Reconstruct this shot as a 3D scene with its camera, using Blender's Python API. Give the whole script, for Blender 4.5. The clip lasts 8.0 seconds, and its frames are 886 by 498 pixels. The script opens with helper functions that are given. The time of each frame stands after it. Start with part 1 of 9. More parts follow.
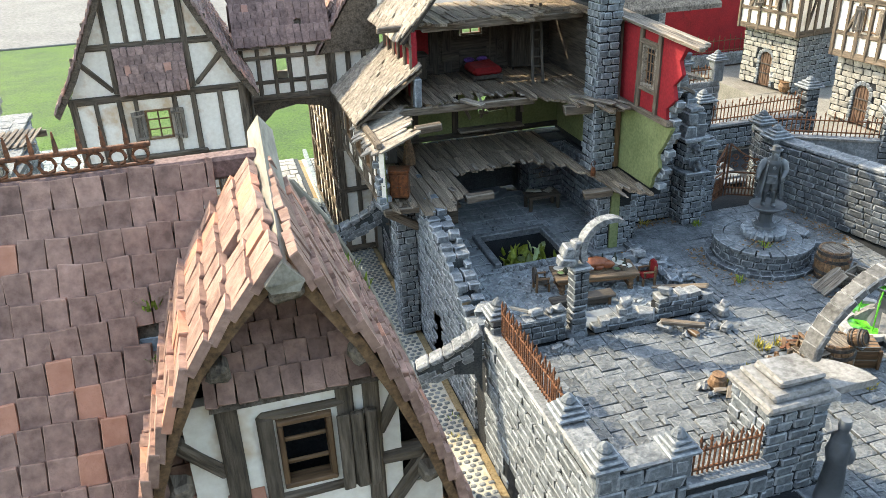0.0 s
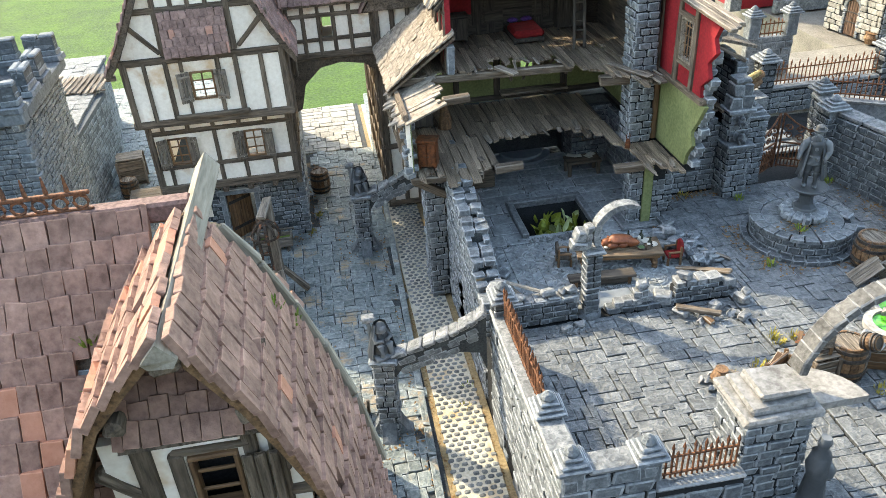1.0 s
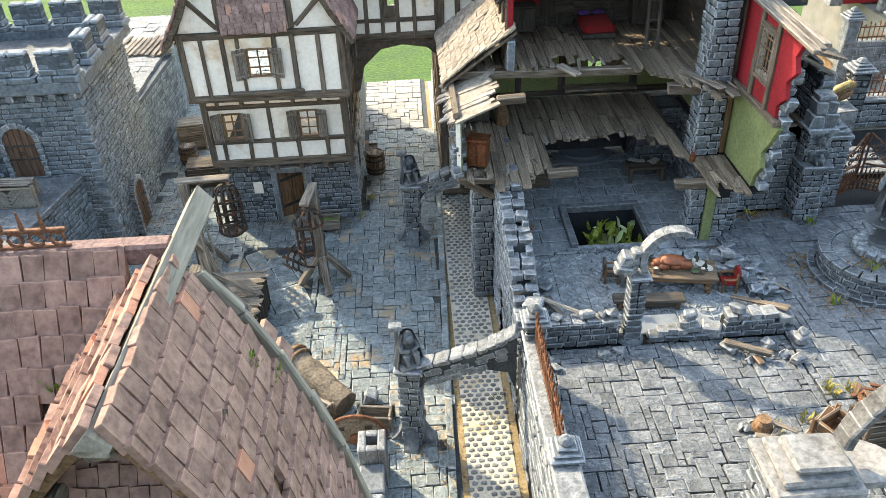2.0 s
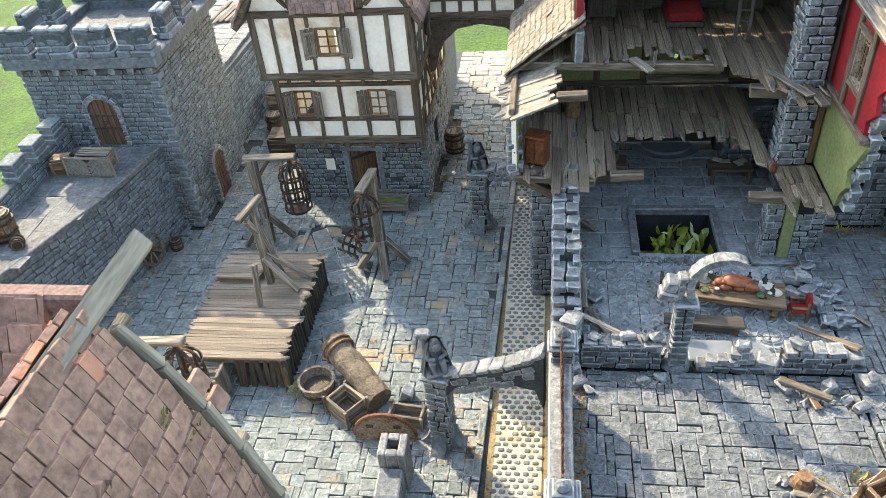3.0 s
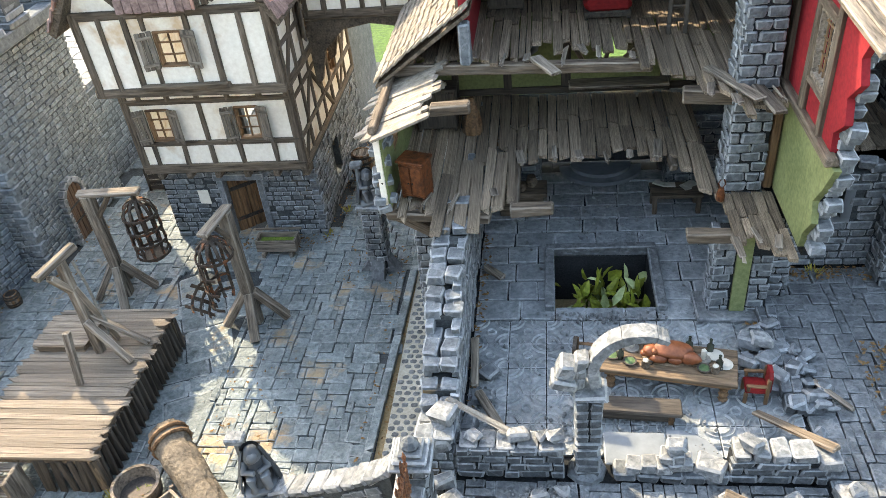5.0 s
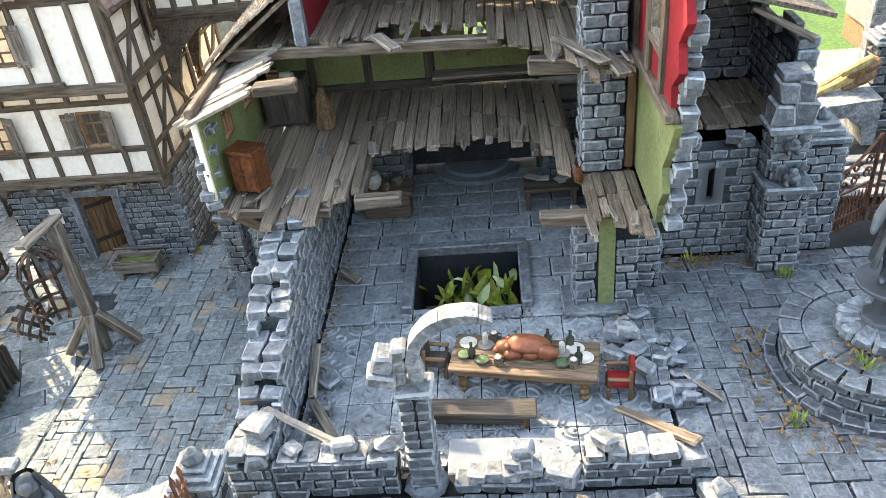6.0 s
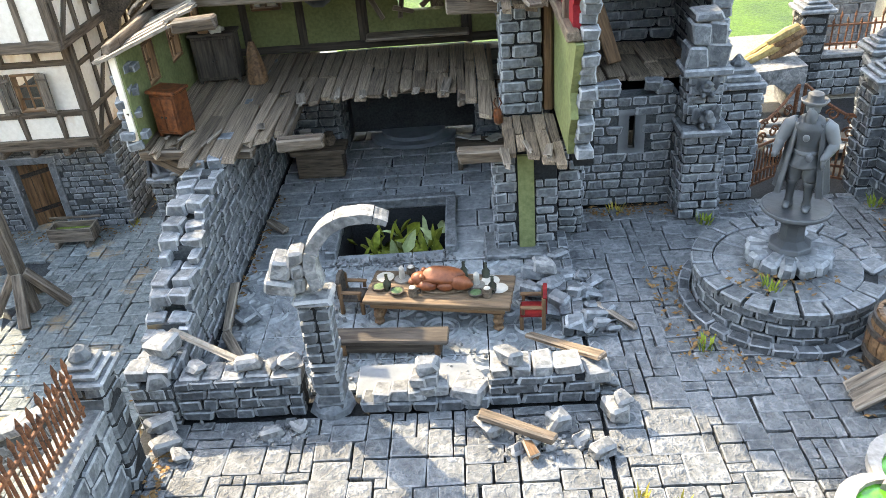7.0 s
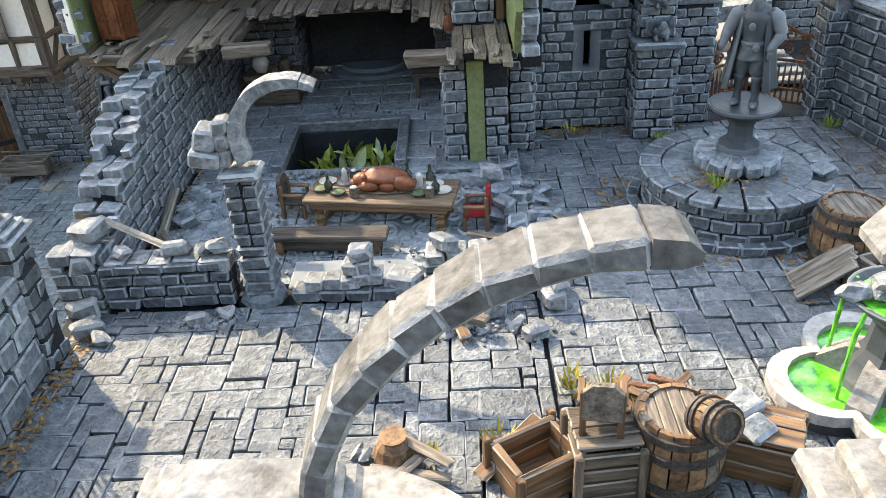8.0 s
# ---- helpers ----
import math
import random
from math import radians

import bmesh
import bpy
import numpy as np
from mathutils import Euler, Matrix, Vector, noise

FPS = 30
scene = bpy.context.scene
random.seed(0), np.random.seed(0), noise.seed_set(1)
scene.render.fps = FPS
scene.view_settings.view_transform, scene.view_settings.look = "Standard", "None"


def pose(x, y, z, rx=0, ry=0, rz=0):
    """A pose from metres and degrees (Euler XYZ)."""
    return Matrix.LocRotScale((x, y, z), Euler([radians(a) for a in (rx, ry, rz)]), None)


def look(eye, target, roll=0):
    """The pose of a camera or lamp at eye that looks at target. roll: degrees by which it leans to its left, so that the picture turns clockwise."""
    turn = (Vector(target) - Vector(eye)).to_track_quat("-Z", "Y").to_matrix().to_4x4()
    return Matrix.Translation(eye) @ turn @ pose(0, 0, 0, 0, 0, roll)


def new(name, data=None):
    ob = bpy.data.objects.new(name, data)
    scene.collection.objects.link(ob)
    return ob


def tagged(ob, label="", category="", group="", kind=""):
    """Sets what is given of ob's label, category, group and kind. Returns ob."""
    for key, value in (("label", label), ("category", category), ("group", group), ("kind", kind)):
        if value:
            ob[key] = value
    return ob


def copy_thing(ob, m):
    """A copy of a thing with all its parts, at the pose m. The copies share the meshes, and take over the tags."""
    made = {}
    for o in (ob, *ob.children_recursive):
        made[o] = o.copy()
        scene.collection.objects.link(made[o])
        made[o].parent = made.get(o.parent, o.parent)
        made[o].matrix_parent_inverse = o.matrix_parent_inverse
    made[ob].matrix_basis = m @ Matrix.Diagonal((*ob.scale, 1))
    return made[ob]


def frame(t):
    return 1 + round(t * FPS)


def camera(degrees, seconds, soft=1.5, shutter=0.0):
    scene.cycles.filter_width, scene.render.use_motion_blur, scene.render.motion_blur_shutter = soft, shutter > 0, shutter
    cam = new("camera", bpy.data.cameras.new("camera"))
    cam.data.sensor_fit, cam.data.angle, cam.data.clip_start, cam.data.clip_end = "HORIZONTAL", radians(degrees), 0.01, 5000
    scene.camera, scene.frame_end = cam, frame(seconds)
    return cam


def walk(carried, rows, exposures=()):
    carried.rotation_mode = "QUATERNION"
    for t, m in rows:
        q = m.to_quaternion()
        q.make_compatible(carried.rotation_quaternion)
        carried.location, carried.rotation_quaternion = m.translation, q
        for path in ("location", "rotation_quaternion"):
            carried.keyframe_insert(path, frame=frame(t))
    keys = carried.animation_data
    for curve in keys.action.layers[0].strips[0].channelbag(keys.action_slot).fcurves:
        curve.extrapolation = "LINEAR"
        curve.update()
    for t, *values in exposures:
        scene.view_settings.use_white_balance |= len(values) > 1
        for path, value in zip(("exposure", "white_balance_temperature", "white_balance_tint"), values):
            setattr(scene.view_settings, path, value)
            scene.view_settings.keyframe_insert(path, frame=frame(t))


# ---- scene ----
cam = camera(58.4, 8.0, 0.65)
PATH = [
    (0, (-0.021, 0.012, 0.243), (0.477, 1.731, -0.649), -2.1),
    (0.5, (0.001, 0.015, 0.262), (0.378, 1.714, -0.724), -3.0),
    (1, (0.023, 0.01, 0.272), (0.266, 1.69, -0.786), -3.7),
    (1.5, (0.043, 0.01, 0.275), (0.198, 1.669, -0.832), -3.1),
    (2, (0.045, 0.036, 0.283), (0.099, 1.684, -0.849), -2.4),
    (2.2, (0.047, 0.043, 0.282), (0.038, 1.685, -0.86), -2.6),
    (3.3, (0.104, 0.08, 0.297), (-0.219, 1.621, -0.936), -6.0),
    (3.5, (0.107, 0.092, 0.294), (-0.226, 1.629, -0.942), -6.0),
    (4, (0.118, 0.12, 0.28), (-0.205, 1.657, -0.957), -6.0),
    (4.2, (0.12, 0.127, 0.276), (-0.186, 1.668, -0.961), -5.8),
    (5.3, (0.154, 0.181, 0.228), (-0.101, 1.792, -0.93), -7.2),
    (5.5, (0.162, 0.186, 0.222), (-0.063, 1.812, -0.92), -7.0),
    (6, (0.182, 0.185, 0.2), (0.029, 1.847, -0.901), -6.3),
    (6.5, (0.194, 0.178, 0.183), (0.087, 1.868, -0.882), -5.6),
    (7, (0.202, 0.166, 0.169), (0.109, 1.872, -0.871), -5.0),
    (7.5, (0.206, 0.155, 0.147), (0.122, 1.863, -0.892), -4.4),
    (8, (0.216, 0.154, 0.135), (0.15, 1.861, -0.904), -3.8),
]
walk(cam, [(t, look(eye, target, roll)) for t, eye, target, roll in PATH], [(0, 2.76, 8150, 5), (1.2, 2.86, 8250, 5.5), (2.2, 2.9, 8350, 6), (3.5, 2.88, 8500, 7), (5.5, 3.36, 8850, 9), (6.5, 3.58, 9000, 10), (7.2, 3.37, 8850, 10), (8, 3.05, 8500, 9)])

# ---- world, sun ----
world = bpy.data.worlds.new("sky")
scene.world = world
world.use_nodes = True
SUN_EL, SUN_AZ = 39.8, -41.8          # height; turn from +y, positive towards +x
wn = world.node_tree.nodes
sky = wn.new("ShaderNodeTexSky")
sky.sky_type, sky.sun_disc = "NISHITA", False
sky.sun_elevation, sky.sun_rotation = radians(SUN_EL), radians(SUN_AZ)
wn["Background"].inputs["Strength"].default_value = 0.15
world.node_tree.links.new(sky.outputs[0], wn["Background"].inputs["Color"])
sun = new("sun", bpy.data.lights.new("sun", "SUN"))
sun.data.energy, sun.data.angle, sun.data.color = 1.35, radians(0.6), (1.0, 0.93, 0.82)
to_sun = Vector((math.sin(radians(SUN_AZ)) * math.cos(radians(SUN_EL)), math.cos(radians(SUN_AZ)) * math.cos(radians(SUN_EL)), math.sin(radians(SUN_EL))))
sun.matrix_world = look(to_sun * 3, (0, 0, 0))

# ---- building tools; all lengths below are centimetres ----
CM = 0.01
rnd = random.Random(7)


def jit(a):
    return rnd.uniform(-a, a)


class Shape:
    """Collects vertices, faces and material slots of one mesh."""

    def __init__(self):
        self.v, self.f, self.m, self.g = [], [], [], []

    def add(self, verts, faces, mats=0, M=None, grain=None):
        o = len(self.v)
        self.g += grain if grain else [tuple(p) for p in verts]
        self.v += [tuple(M @ Vector(p)) for p in verts] if M is not None else [tuple(p) for p in verts]
        self.f += [tuple(o + i for i in face) for face in faces]
        self.m += mats if isinstance(mats, list) else [mats] * len(faces)
        return self

    def block(self, c, size, bev=0.06, wob=0.0, mat=0, edge=None, M=None):
        """A chamfered block; wob shakes its corners, edge is the slot of the chamfers."""
        v, f, m = block_data(size, bev, wob, mat, mat if edge is None else edge)
        T = Matrix.Translation(c)
        k = max(range(3), key=lambda i: size[i])
        a, b = [i for i in range(3) if i != k]
        o = (jit(40), jit(40), jit(40))
        grain = [(p[k] * 0.11 + o[0], p[a] + o[1], p[b] + o[2]) for p in v]
        return self.add(v, f, m, M @ T if M is not None else T, grain)

    def box(self, a, b, bev=0.05, wob=0.0, mat=0, edge=None, M=None):
        c = [(p + q) / 2 for p, q in zip(a, b)]
        return self.block(c, [abs(q - p) for p, q in zip(a, b)], bev, wob, mat, edge, M)

    def beam(self, p, q, w, h, bev=0.06, wob=0.0, mat=0, up=(0, 0, 1), edge=None):
        """A squared timber from p to q, w wide and h high."""
        p, q = Vector(p), Vector(q)
        d = (q - p)
        y = d.normalized()
        z = Vector(up)
        if abs(y.dot(z)) > 0.98:
            z = Vector((0, 1, 0))
        x = y.cross(z).normalized()
        z = x.cross(y)
        M = Matrix((x, y, z)).transposed().to_4x4()
        M.translation = (p + q) / 2
        return self.block((0, 0, 0), (w, d.length, h), bev, wob, mat, edge, M)

    def lathe(self, profile, n=16, c=(0, 0, 0), mat=0, wob=0.0, M=None):
        """A turned body; profile: rows of radius and height."""
        v, f = [], []
        for r, z in profile:
            for i in range(n):
                a = 2 * math.pi * i / n
                rr = r * (1 + jit(wob))
                v.append((c[0] + rr * math.cos(a), c[1] + rr * math.sin(a), c[2] + z))
        for k in range(len(profile) - 1):
            for i in range(n):
                j = (i + 1) % n
                f.append((k * n + i, k * n + j, (k + 1) * n + j, (k + 1) * n + i))
        f.append(tuple(reversed(range(n))))
        f.append(tuple(range((len(profile) - 1) * n, len(profile) * n)))
        return self.add(v, f, mat, M)

    def tube(self, pts, r, n=7, mat=0):
        """A round bar along points; r: one radius or one for each point."""
        pts = [Vector(p) for p in pts]
        rs = r if isinstance(r, (list, tuple)) else [r] * len(pts)
        v, f = [], []
        for k, p in enumerate(pts):
            d = (pts[min(k + 1, len(pts) - 1)] - pts[max(k - 1, 0)]).normalized()
            a = d.cross(Vector((0, 0, 1)) if abs(d.z) < 0.9 else Vector((1, 0, 0))).normalized()
            b = d.cross(a)
            for i in range(n):
                t = 2 * math.pi * i / n
                v.append(p + a * rs[k] * math.cos(t) + b * rs[k] * math.sin(t))
        for k in range(len(pts) - 1):
            for i in range(n):
                j = (i + 1) % n
                f.append((k * n + i, k * n + j, (k + 1) * n + j, (k + 1) * n + i))
        f.append(tuple(reversed(range(n))))
        f.append(tuple(range((len(pts) - 1) * n, len(pts) * n)))
        return self.add(v, f, mat)

    def prism(self, poly, axis, a, b, mat=0, M=None):
        """A flat polygon drawn out along an axis from a to b; poly in the other two axes."""
        def at(p, t):
            p = list(p)
            p.insert("xyz".index(axis), t)
            return tuple(p)
        n = len(poly)
        v = [at(p, a) for p in poly] + [at(p, b) for p in poly]
        f = [tuple(range(n)), tuple(reversed(range(n, 2 * n)))] + [(i, i + n, (i + 1) % n + n, (i + 1) % n) for i in range(n)]
        return self.add(v, f, mat, M)

    def lump(self, c, r, rough=0.15, mat=0, n=2, M=None):
        """An uneven rounded stone or clod; r: three half axes."""
        bm = bmesh.new()
        bmesh.ops.create_icosphere(bm, subdivisions=n, radius=1)
        s = Vector((jit(50), jit(50), jit(50)))
        v = []
        for q in bm.verts:
            k = 1 + rough * noise.noise(q.co * 1.7 + s) * 2
            v.append((c[0] + q.co.x * r[0] * k, c[1] + q.co.y * r[1] * k, c[2] + q.co.z * r[2] * k))
        f = [tuple(x.index for x in face.verts) for face in bm.faces]
        bm.free()
        return self.add(v, f, mat, M)


def block_data(size, bev, wob, mat, edge):
    h = [max(s, 0.02) / 2 for s in size]
    b = min(bev, 0.45 * min(h) * 2)
    sg = (-1, 1)
    idx, v = {}, []
    for sx in sg:
        for sy in sg:
            for sz in sg:
                o = [jit(wob) for _ in range(3)] if wob else (0, 0, 0)
                for a in range(3):
                    p = [s * (hh - (0 if k == a else b)) for k, (s, hh) in enumerate(zip((sx, sy, sz), h))]
                    idx[(sx, sy, sz), a] = len(v)
                    v.append(tuple(p[k] + o[k] for k in range(3)))
    f, m = [], []

    def put(ids, mt):
        ps = [Vector(v[i]) for i in ids]
        nrm = (ps[1] - ps[0]).cross(ps[2] - ps[0])
        mid = sum(ps, Vector()) / len(ps)
        f.append(tuple(ids) if nrm.dot(mid) > 0 else tuple(reversed(ids)))
        m.append(mt)
    for a in range(3):
        o1, o2 = [k for k in range(3) if k != a]
        for s in sg:
            ids = []
            for p, q in ((-1, -1), (1, -1), (1, 1), (-1, 1)):
                c = [0, 0, 0]
                c[a], c[o1], c[o2] = s, p, q
                ids.append(idx[tuple(c), a])
            put(ids, mat)
        for p in sg:
            for q in sg:
                ids = []
                for s, ax in ((-1, o1), (1, o1), (1, o2), (-1, o2)):
                    c = [0, 0, 0]
                    c[a], c[o1], c[o2] = s, p, q
                    ids.append(idx[tuple(c), ax])
                put(ids, edge)
    for sx in sg:
        for sy in sg:
            for sz in sg:
                put([idx[(sx, sy, sz), a] for a in range(3)], edge)
    return v, f, m


def to_mesh(name, shape, mats):
    me = bpy.data.meshes.new(name)
    me.from_pydata([(x * CM, y * CM, z * CM) for x, y, z in shape.v], [], shape.f)
    for mt in (mats if isinstance(mats, (list, tuple)) else [mats]):
        me.materials.append(mt)
    if any(shape.m):
        me.polygons.foreach_set("material_index", shape.m)
    if len(shape.g) == len(shape.v):
        at = me.attributes.new("grain", "FLOAT_VECTOR", "POINT")
        at.data.foreach_set("vector", [c * CM for p in shape.g for c in p])
    me.update()
    return me


def smooth(ob, angle=50):
    for p in ob.data.polygons:
        p.use_smooth = True
    ob.data.set_sharp_from_angle(angle=radians(angle))
    return ob


def thing(name, x, y, z, label, category, group="", kind="", rz=0, rx=0, ry=0):
    ob = new(name)
    ob.empty_display_size = 0.01
    ob.matrix_world = pose(x * CM, y * CM, z * CM, rx, ry, rz)
    return tagged(ob, label, category, group, kind)


def part(name, shape, mats, parent, label=""):
    ob = new(name, to_mesh(name, shape, mats))
    ob.parent = parent
    return tagged(ob, label)


def solo(name, shape, mats, at, label, category, group="", kind="", rz=0):
    """A thing that is one mesh."""
    ob = new(name, to_mesh(name, shape, mats))
    ob.matrix_world = pose(at[0] * CM, at[1] * CM, at[2] * CM, 0, 0, rz)
    return tagged(ob, label, category, group, kind)


# piece shapes shared by all stones, shingles and so on: unit blocks that each object stretches
def variants(name, mats, n, bev, wob, edge=1):
    out = []
    for _ in range(n):
        s = Shape()
        v, f, m = block_data((1, 1, 1), bev, wob, 0, edge)
        s.add(v, f, m)
        me = bpy.data.meshes.new(name)
        me.from_pydata(s.v, [], s.f)
        for mt in mats:
            me.materials.append(mt)
        me.polygons.foreach_set("material_index", s.m)
        me.update()
        out.append(me)
    return out


class Pieces:
    """Pieces of one wall, floor or roof: the nearest become objects, the rest one mesh."""

    def __init__(self, meshes):
        self.meshes, self.rows = meshes, []

    def put(self, c, size, turn=(0, 0, 0), M=None):
        T = Matrix.LocRotScale(Vector(c) * CM, Euler([radians(a) for a in turn]), Vector(size) * CM)
        if M is not None:
            MM = M.copy()
            MM.translation = MM.translation * CM
            T = MM @ T
        self.rows.append((T, rnd.randrange(len(self.meshes))))

    def done(self, name, parent, near=None, limit=300):
        rows = self.rows
        if near is not None:
            n = Vector(near) * CM
            rows = sorted(rows, key=lambda r: (r[0].translation - n).length)
        for T, k in rows[:limit]:
            ob = new(name, self.meshes[k])
            ob.parent = parent
            ob.matrix_basis = T
        rest = rows[limit:]
        if rest:
            vs, fs, ms, o = [], [], [], 0
            cache = {}
            for T, k in rest:
                if k not in cache:
                    me = self.meshes[k]
                    cache[k] = (np.array([tuple(p.co) + (1,) for p in me.vertices]), [tuple(p.vertices) for p in me.polygons], [p.material_index for p in me.polygons])
                co, faces, mi = cache[k]
                vs.append((co @ np.array(T).T)[:, :3])
                fs += [tuple(i + o for i in face) for face in faces]
                ms += mi
                o += len(co)
            me = bpy.data.meshes.new(name + "_field")
            me.from_pydata(np.concatenate(vs).tolist(), [], fs)
            for mt in self.meshes[0].materials:
                me.materials.append(mt)
            me.polygons.foreach_set("material_index", ms)
            me.update()
            ob = new(name + "_field", me)
            ob.parent = parent
            tagged(ob, kind="stuff")
        self.rows = []


# ---- materials ----
def material(name, dark, light, rough=0.8, fine=900.0, coarse=90.0, bump=0.3, vary=0.25, metal=0.0, lo=0.35, hi=0.7, stain=None, stain_at=0.62, stretch=None, spec=0.25, speck=None, odd=None, relief=0.0006, vein=None, vein_amount=0.7, stain_size=0.45, wood=False, dry=None):
    """Paint or wood, stone or metal: two noises mix dark and light, each piece differs a little, a third noise lays stains, a fourth picks out raised veins."""
    mt = bpy.data.materials.new(name)
    mt.use_nodes = True
    nt = mt.node_tree
    N, L = nt.nodes, nt.links.new
    bs = N["Principled BSDF"]
    geo, obi = N.new("ShaderNodeNewGeometry"), N.new("ShaderNodeObjectInfo")
    co = geo.outputs["Position"]
    if wood:                            # grain runs along each timber
        an = N.new("ShaderNodeAttribute")
        an.attribute_name = "grain"
        co = an.outputs["Vector"]
    if stretch:
        mp = N.new("ShaderNodeMapping")
        mp.inputs["Scale"].default_value = stretch
        tc = N.new("ShaderNodeTexCoord")
        L(tc.outputs["Object"], mp.inputs["Vector"])
        co = mp.outputs[0]

    seed = N.new("ShaderNodeMath")
    seed.operation = "MULTIPLY"
    L(obi.outputs["Random"], seed.inputs[0])
    seed.inputs[1].default_value = 60.0

    def noisy(scale, detail=4.0, r=0.6):
        n = N.new("ShaderNodeTexNoise")
        if stretch:
            n.noise_dimensions = "4D"
            L(seed.outputs[0], n.inputs["W"])
        n.inputs["Scale"].default_value, n.inputs["Detail"].default_value, n.inputs["Roughness"].default_value = scale, detail, r
        L(co, n.inputs["Vector"])
        return n.outputs["Fac"]

    def mth(op, a, b, clamp=False):
        m = N.new("ShaderNodeMath")
        m.operation, m.use_clamp = op, clamp
        for k, x in enumerate((a, b)):
            if isinstance(x, (int, float)):
                m.inputs[k].default_value = x
            else:
                L(x, m.inputs[k])
        return m.outputs[0]

    def mix(f, a, b):
        m = N.new("ShaderNodeMix")
        m.data_type = "RGBA"
        L(f, m.inputs[0])
        for k, x in ((6, a), (7, b)):
            if isinstance(x, tuple):
                m.inputs[k].default_value = (*x, 1)
            else:
                L(x, m.inputs[k])
        return m.outputs[2]

    def rng(f, a, b):
        r = N.new("ShaderNodeMapRange")
        r.inputs[1].default_value, r.inputs[2].default_value = a, b
        L(f, r.inputs[0])
        return r.outputs[0]
    nf, nc = noisy(fine), noisy(coarse, 3.0, 0.5)
    f = mth("ADD", mth("MULTIPLY", nf, 0.6), mth("MULTIPLY", nc, 0.4))
    col = mix(rng(f, lo, hi), dark, light)
    height = f
    if vein:
        vn = noisy(fine * 0.45, 3.0, 0.55)
        ridge = mth("SUBTRACT", 1.0, mth("MULTIPLY", mth("ABSOLUTE", mth("SUBTRACT", vn, 0.5), 0.0), 15.0), True)
        col = mix(mth("MULTIPLY", mth("MULTIPLY", ridge, rng(nc, 0.36, 0.58)), vein_amount), col, vein)
        height = mth("ADD", f, mth("MULTIPLY", ridge, 0.12))
    if dry:                             # drybrushed highlights on raised edges
        col = mix(mth("MULTIPLY", rng(geo.outputs["Pointiness"], 0.56, 0.70), 0.7), col, dry)
    if stain:
        col = mix(mth("MULTIPLY", rng(noisy(coarse * stain_size, 5.0, 0.65), stain_at, stain_at + 0.1), 0.75), col, stain)
    if speck:
        col = mix(rng(noisy(fine * 1.6, 2.0), 0.66, 0.72), col, speck)
    own = mth("FRACT", mth("ADD", obi.outputs["Random"], geo.outputs["Random Per Island"]), 0.0)
    if odd:
        col = mix(mth("MULTIPLY", mth("GREATER_THAN", own, 0.92), 0.55), col, odd)
    hs = N.new("ShaderNodeHueSaturation")
    L(mth("ADD", mth("MULTIPLY", own, vary), 1.0 - vary / 2), hs.inputs["Value"])
    L(col, hs.inputs["Color"])
    L(hs.outputs[0], bs.inputs["Base Color"])
    L(mth("ADD", mth("MULTIPLY", nc, 0.25), rough - 0.12), bs.inputs["Roughness"])
    bs.inputs["Metallic"].default_value = metal
    bs.inputs["Specular IOR Level"].default_value = spec
    if bump:
        bp = N.new("ShaderNodeBump")
        bp.inputs["Strength"].default_value, bp.inputs["Distance"].default_value = bump, relief
        L(height, bp.inputs["Height"])
        L(bp.outputs[0], bs.inputs["Normal"])
    return mt


STONE = material("stone_blue_grey", (0.050, 0.058, 0.065), (0.175, 0.192, 0.203), 0.74, 420, 130, 0.8, 0.42, lo=0.28, hi=0.74, relief=0.0015, vein=(0.34, 0.36, 0.365), vein_amount=0.25)
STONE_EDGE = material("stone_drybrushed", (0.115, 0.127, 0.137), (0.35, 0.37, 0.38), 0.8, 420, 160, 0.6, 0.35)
JOINT = material("dark_joint", (0.006, 0.007, 0.008), (0.028, 0.031, 0.034), 0.9, 1200, 120, 0.6, 0.0, stain=(0.12, 0.08, 0.045), stain_at=0.66)
PALE = material("stone_pale", (0.075, 0.081, 0.085), (0.21, 0.22, 0.223), 0.8, 480, 120, 0.9, 0.3, relief=0.0011, vein=(0.38, 0.38, 0.37), vein_amount=0.4)
PALE_EDGE = material("stone_pale_edge", (0.15, 0.154, 0.155), (0.32, 0.322, 0.318), 0.8, 500, 140, 0.5, 0.25)
SAND = material("road_pale", (0.11, 0.103, 0.09), (0.26, 0.245, 0.215), 0.85, 700, 60, 0.5, 0.2)
FLAG = material("flagstone", (0.046, 0.053, 0.058), (0.165, 0.176, 0.181), 0.6, 420, 120, 1.0, 0.42, lo=0.3, hi=0.72, relief=0.0022, stain=(0.16, 0.125, 0.09), stain_at=0.72, vein=(0.34, 0.35, 0.35), vein_amount=0.3)
FLAG_EDGE = material("flagstone_edge", (0.075, 0.084, 0.09), (0.26, 0.274, 0.28), 0.7, 420, 130, 0.7, 0.3)
COBBLE = material("cobble_grey", (0.07, 0.076, 0.078), (0.21, 0.22, 0.22), 0.75, 700, 70, 0.6, 0.45)
MUD = material("gutter_mud", (0.13, 0.095, 0.05), (0.33, 0.25, 0.14), 0.9, 700, 60, 0.8, 0.0)
GROUT = material("gutter_grout", (0.30, 0.28, 0.22), (0.50, 0.475, 0.405), 0.9, 700, 60, 0.6, 0.0, stain=(0.32, 0.215, 0.10), stain_at=0.54, stain_size=0.5)
PLASTER = material("plaster_cream", (0.67, 0.60, 0.50), (0.85, 0.795, 0.70), 0.85, 400, 60, 0.3, 0.06, stain=(0.52, 0.33, 0.17), stain_at=0.55)
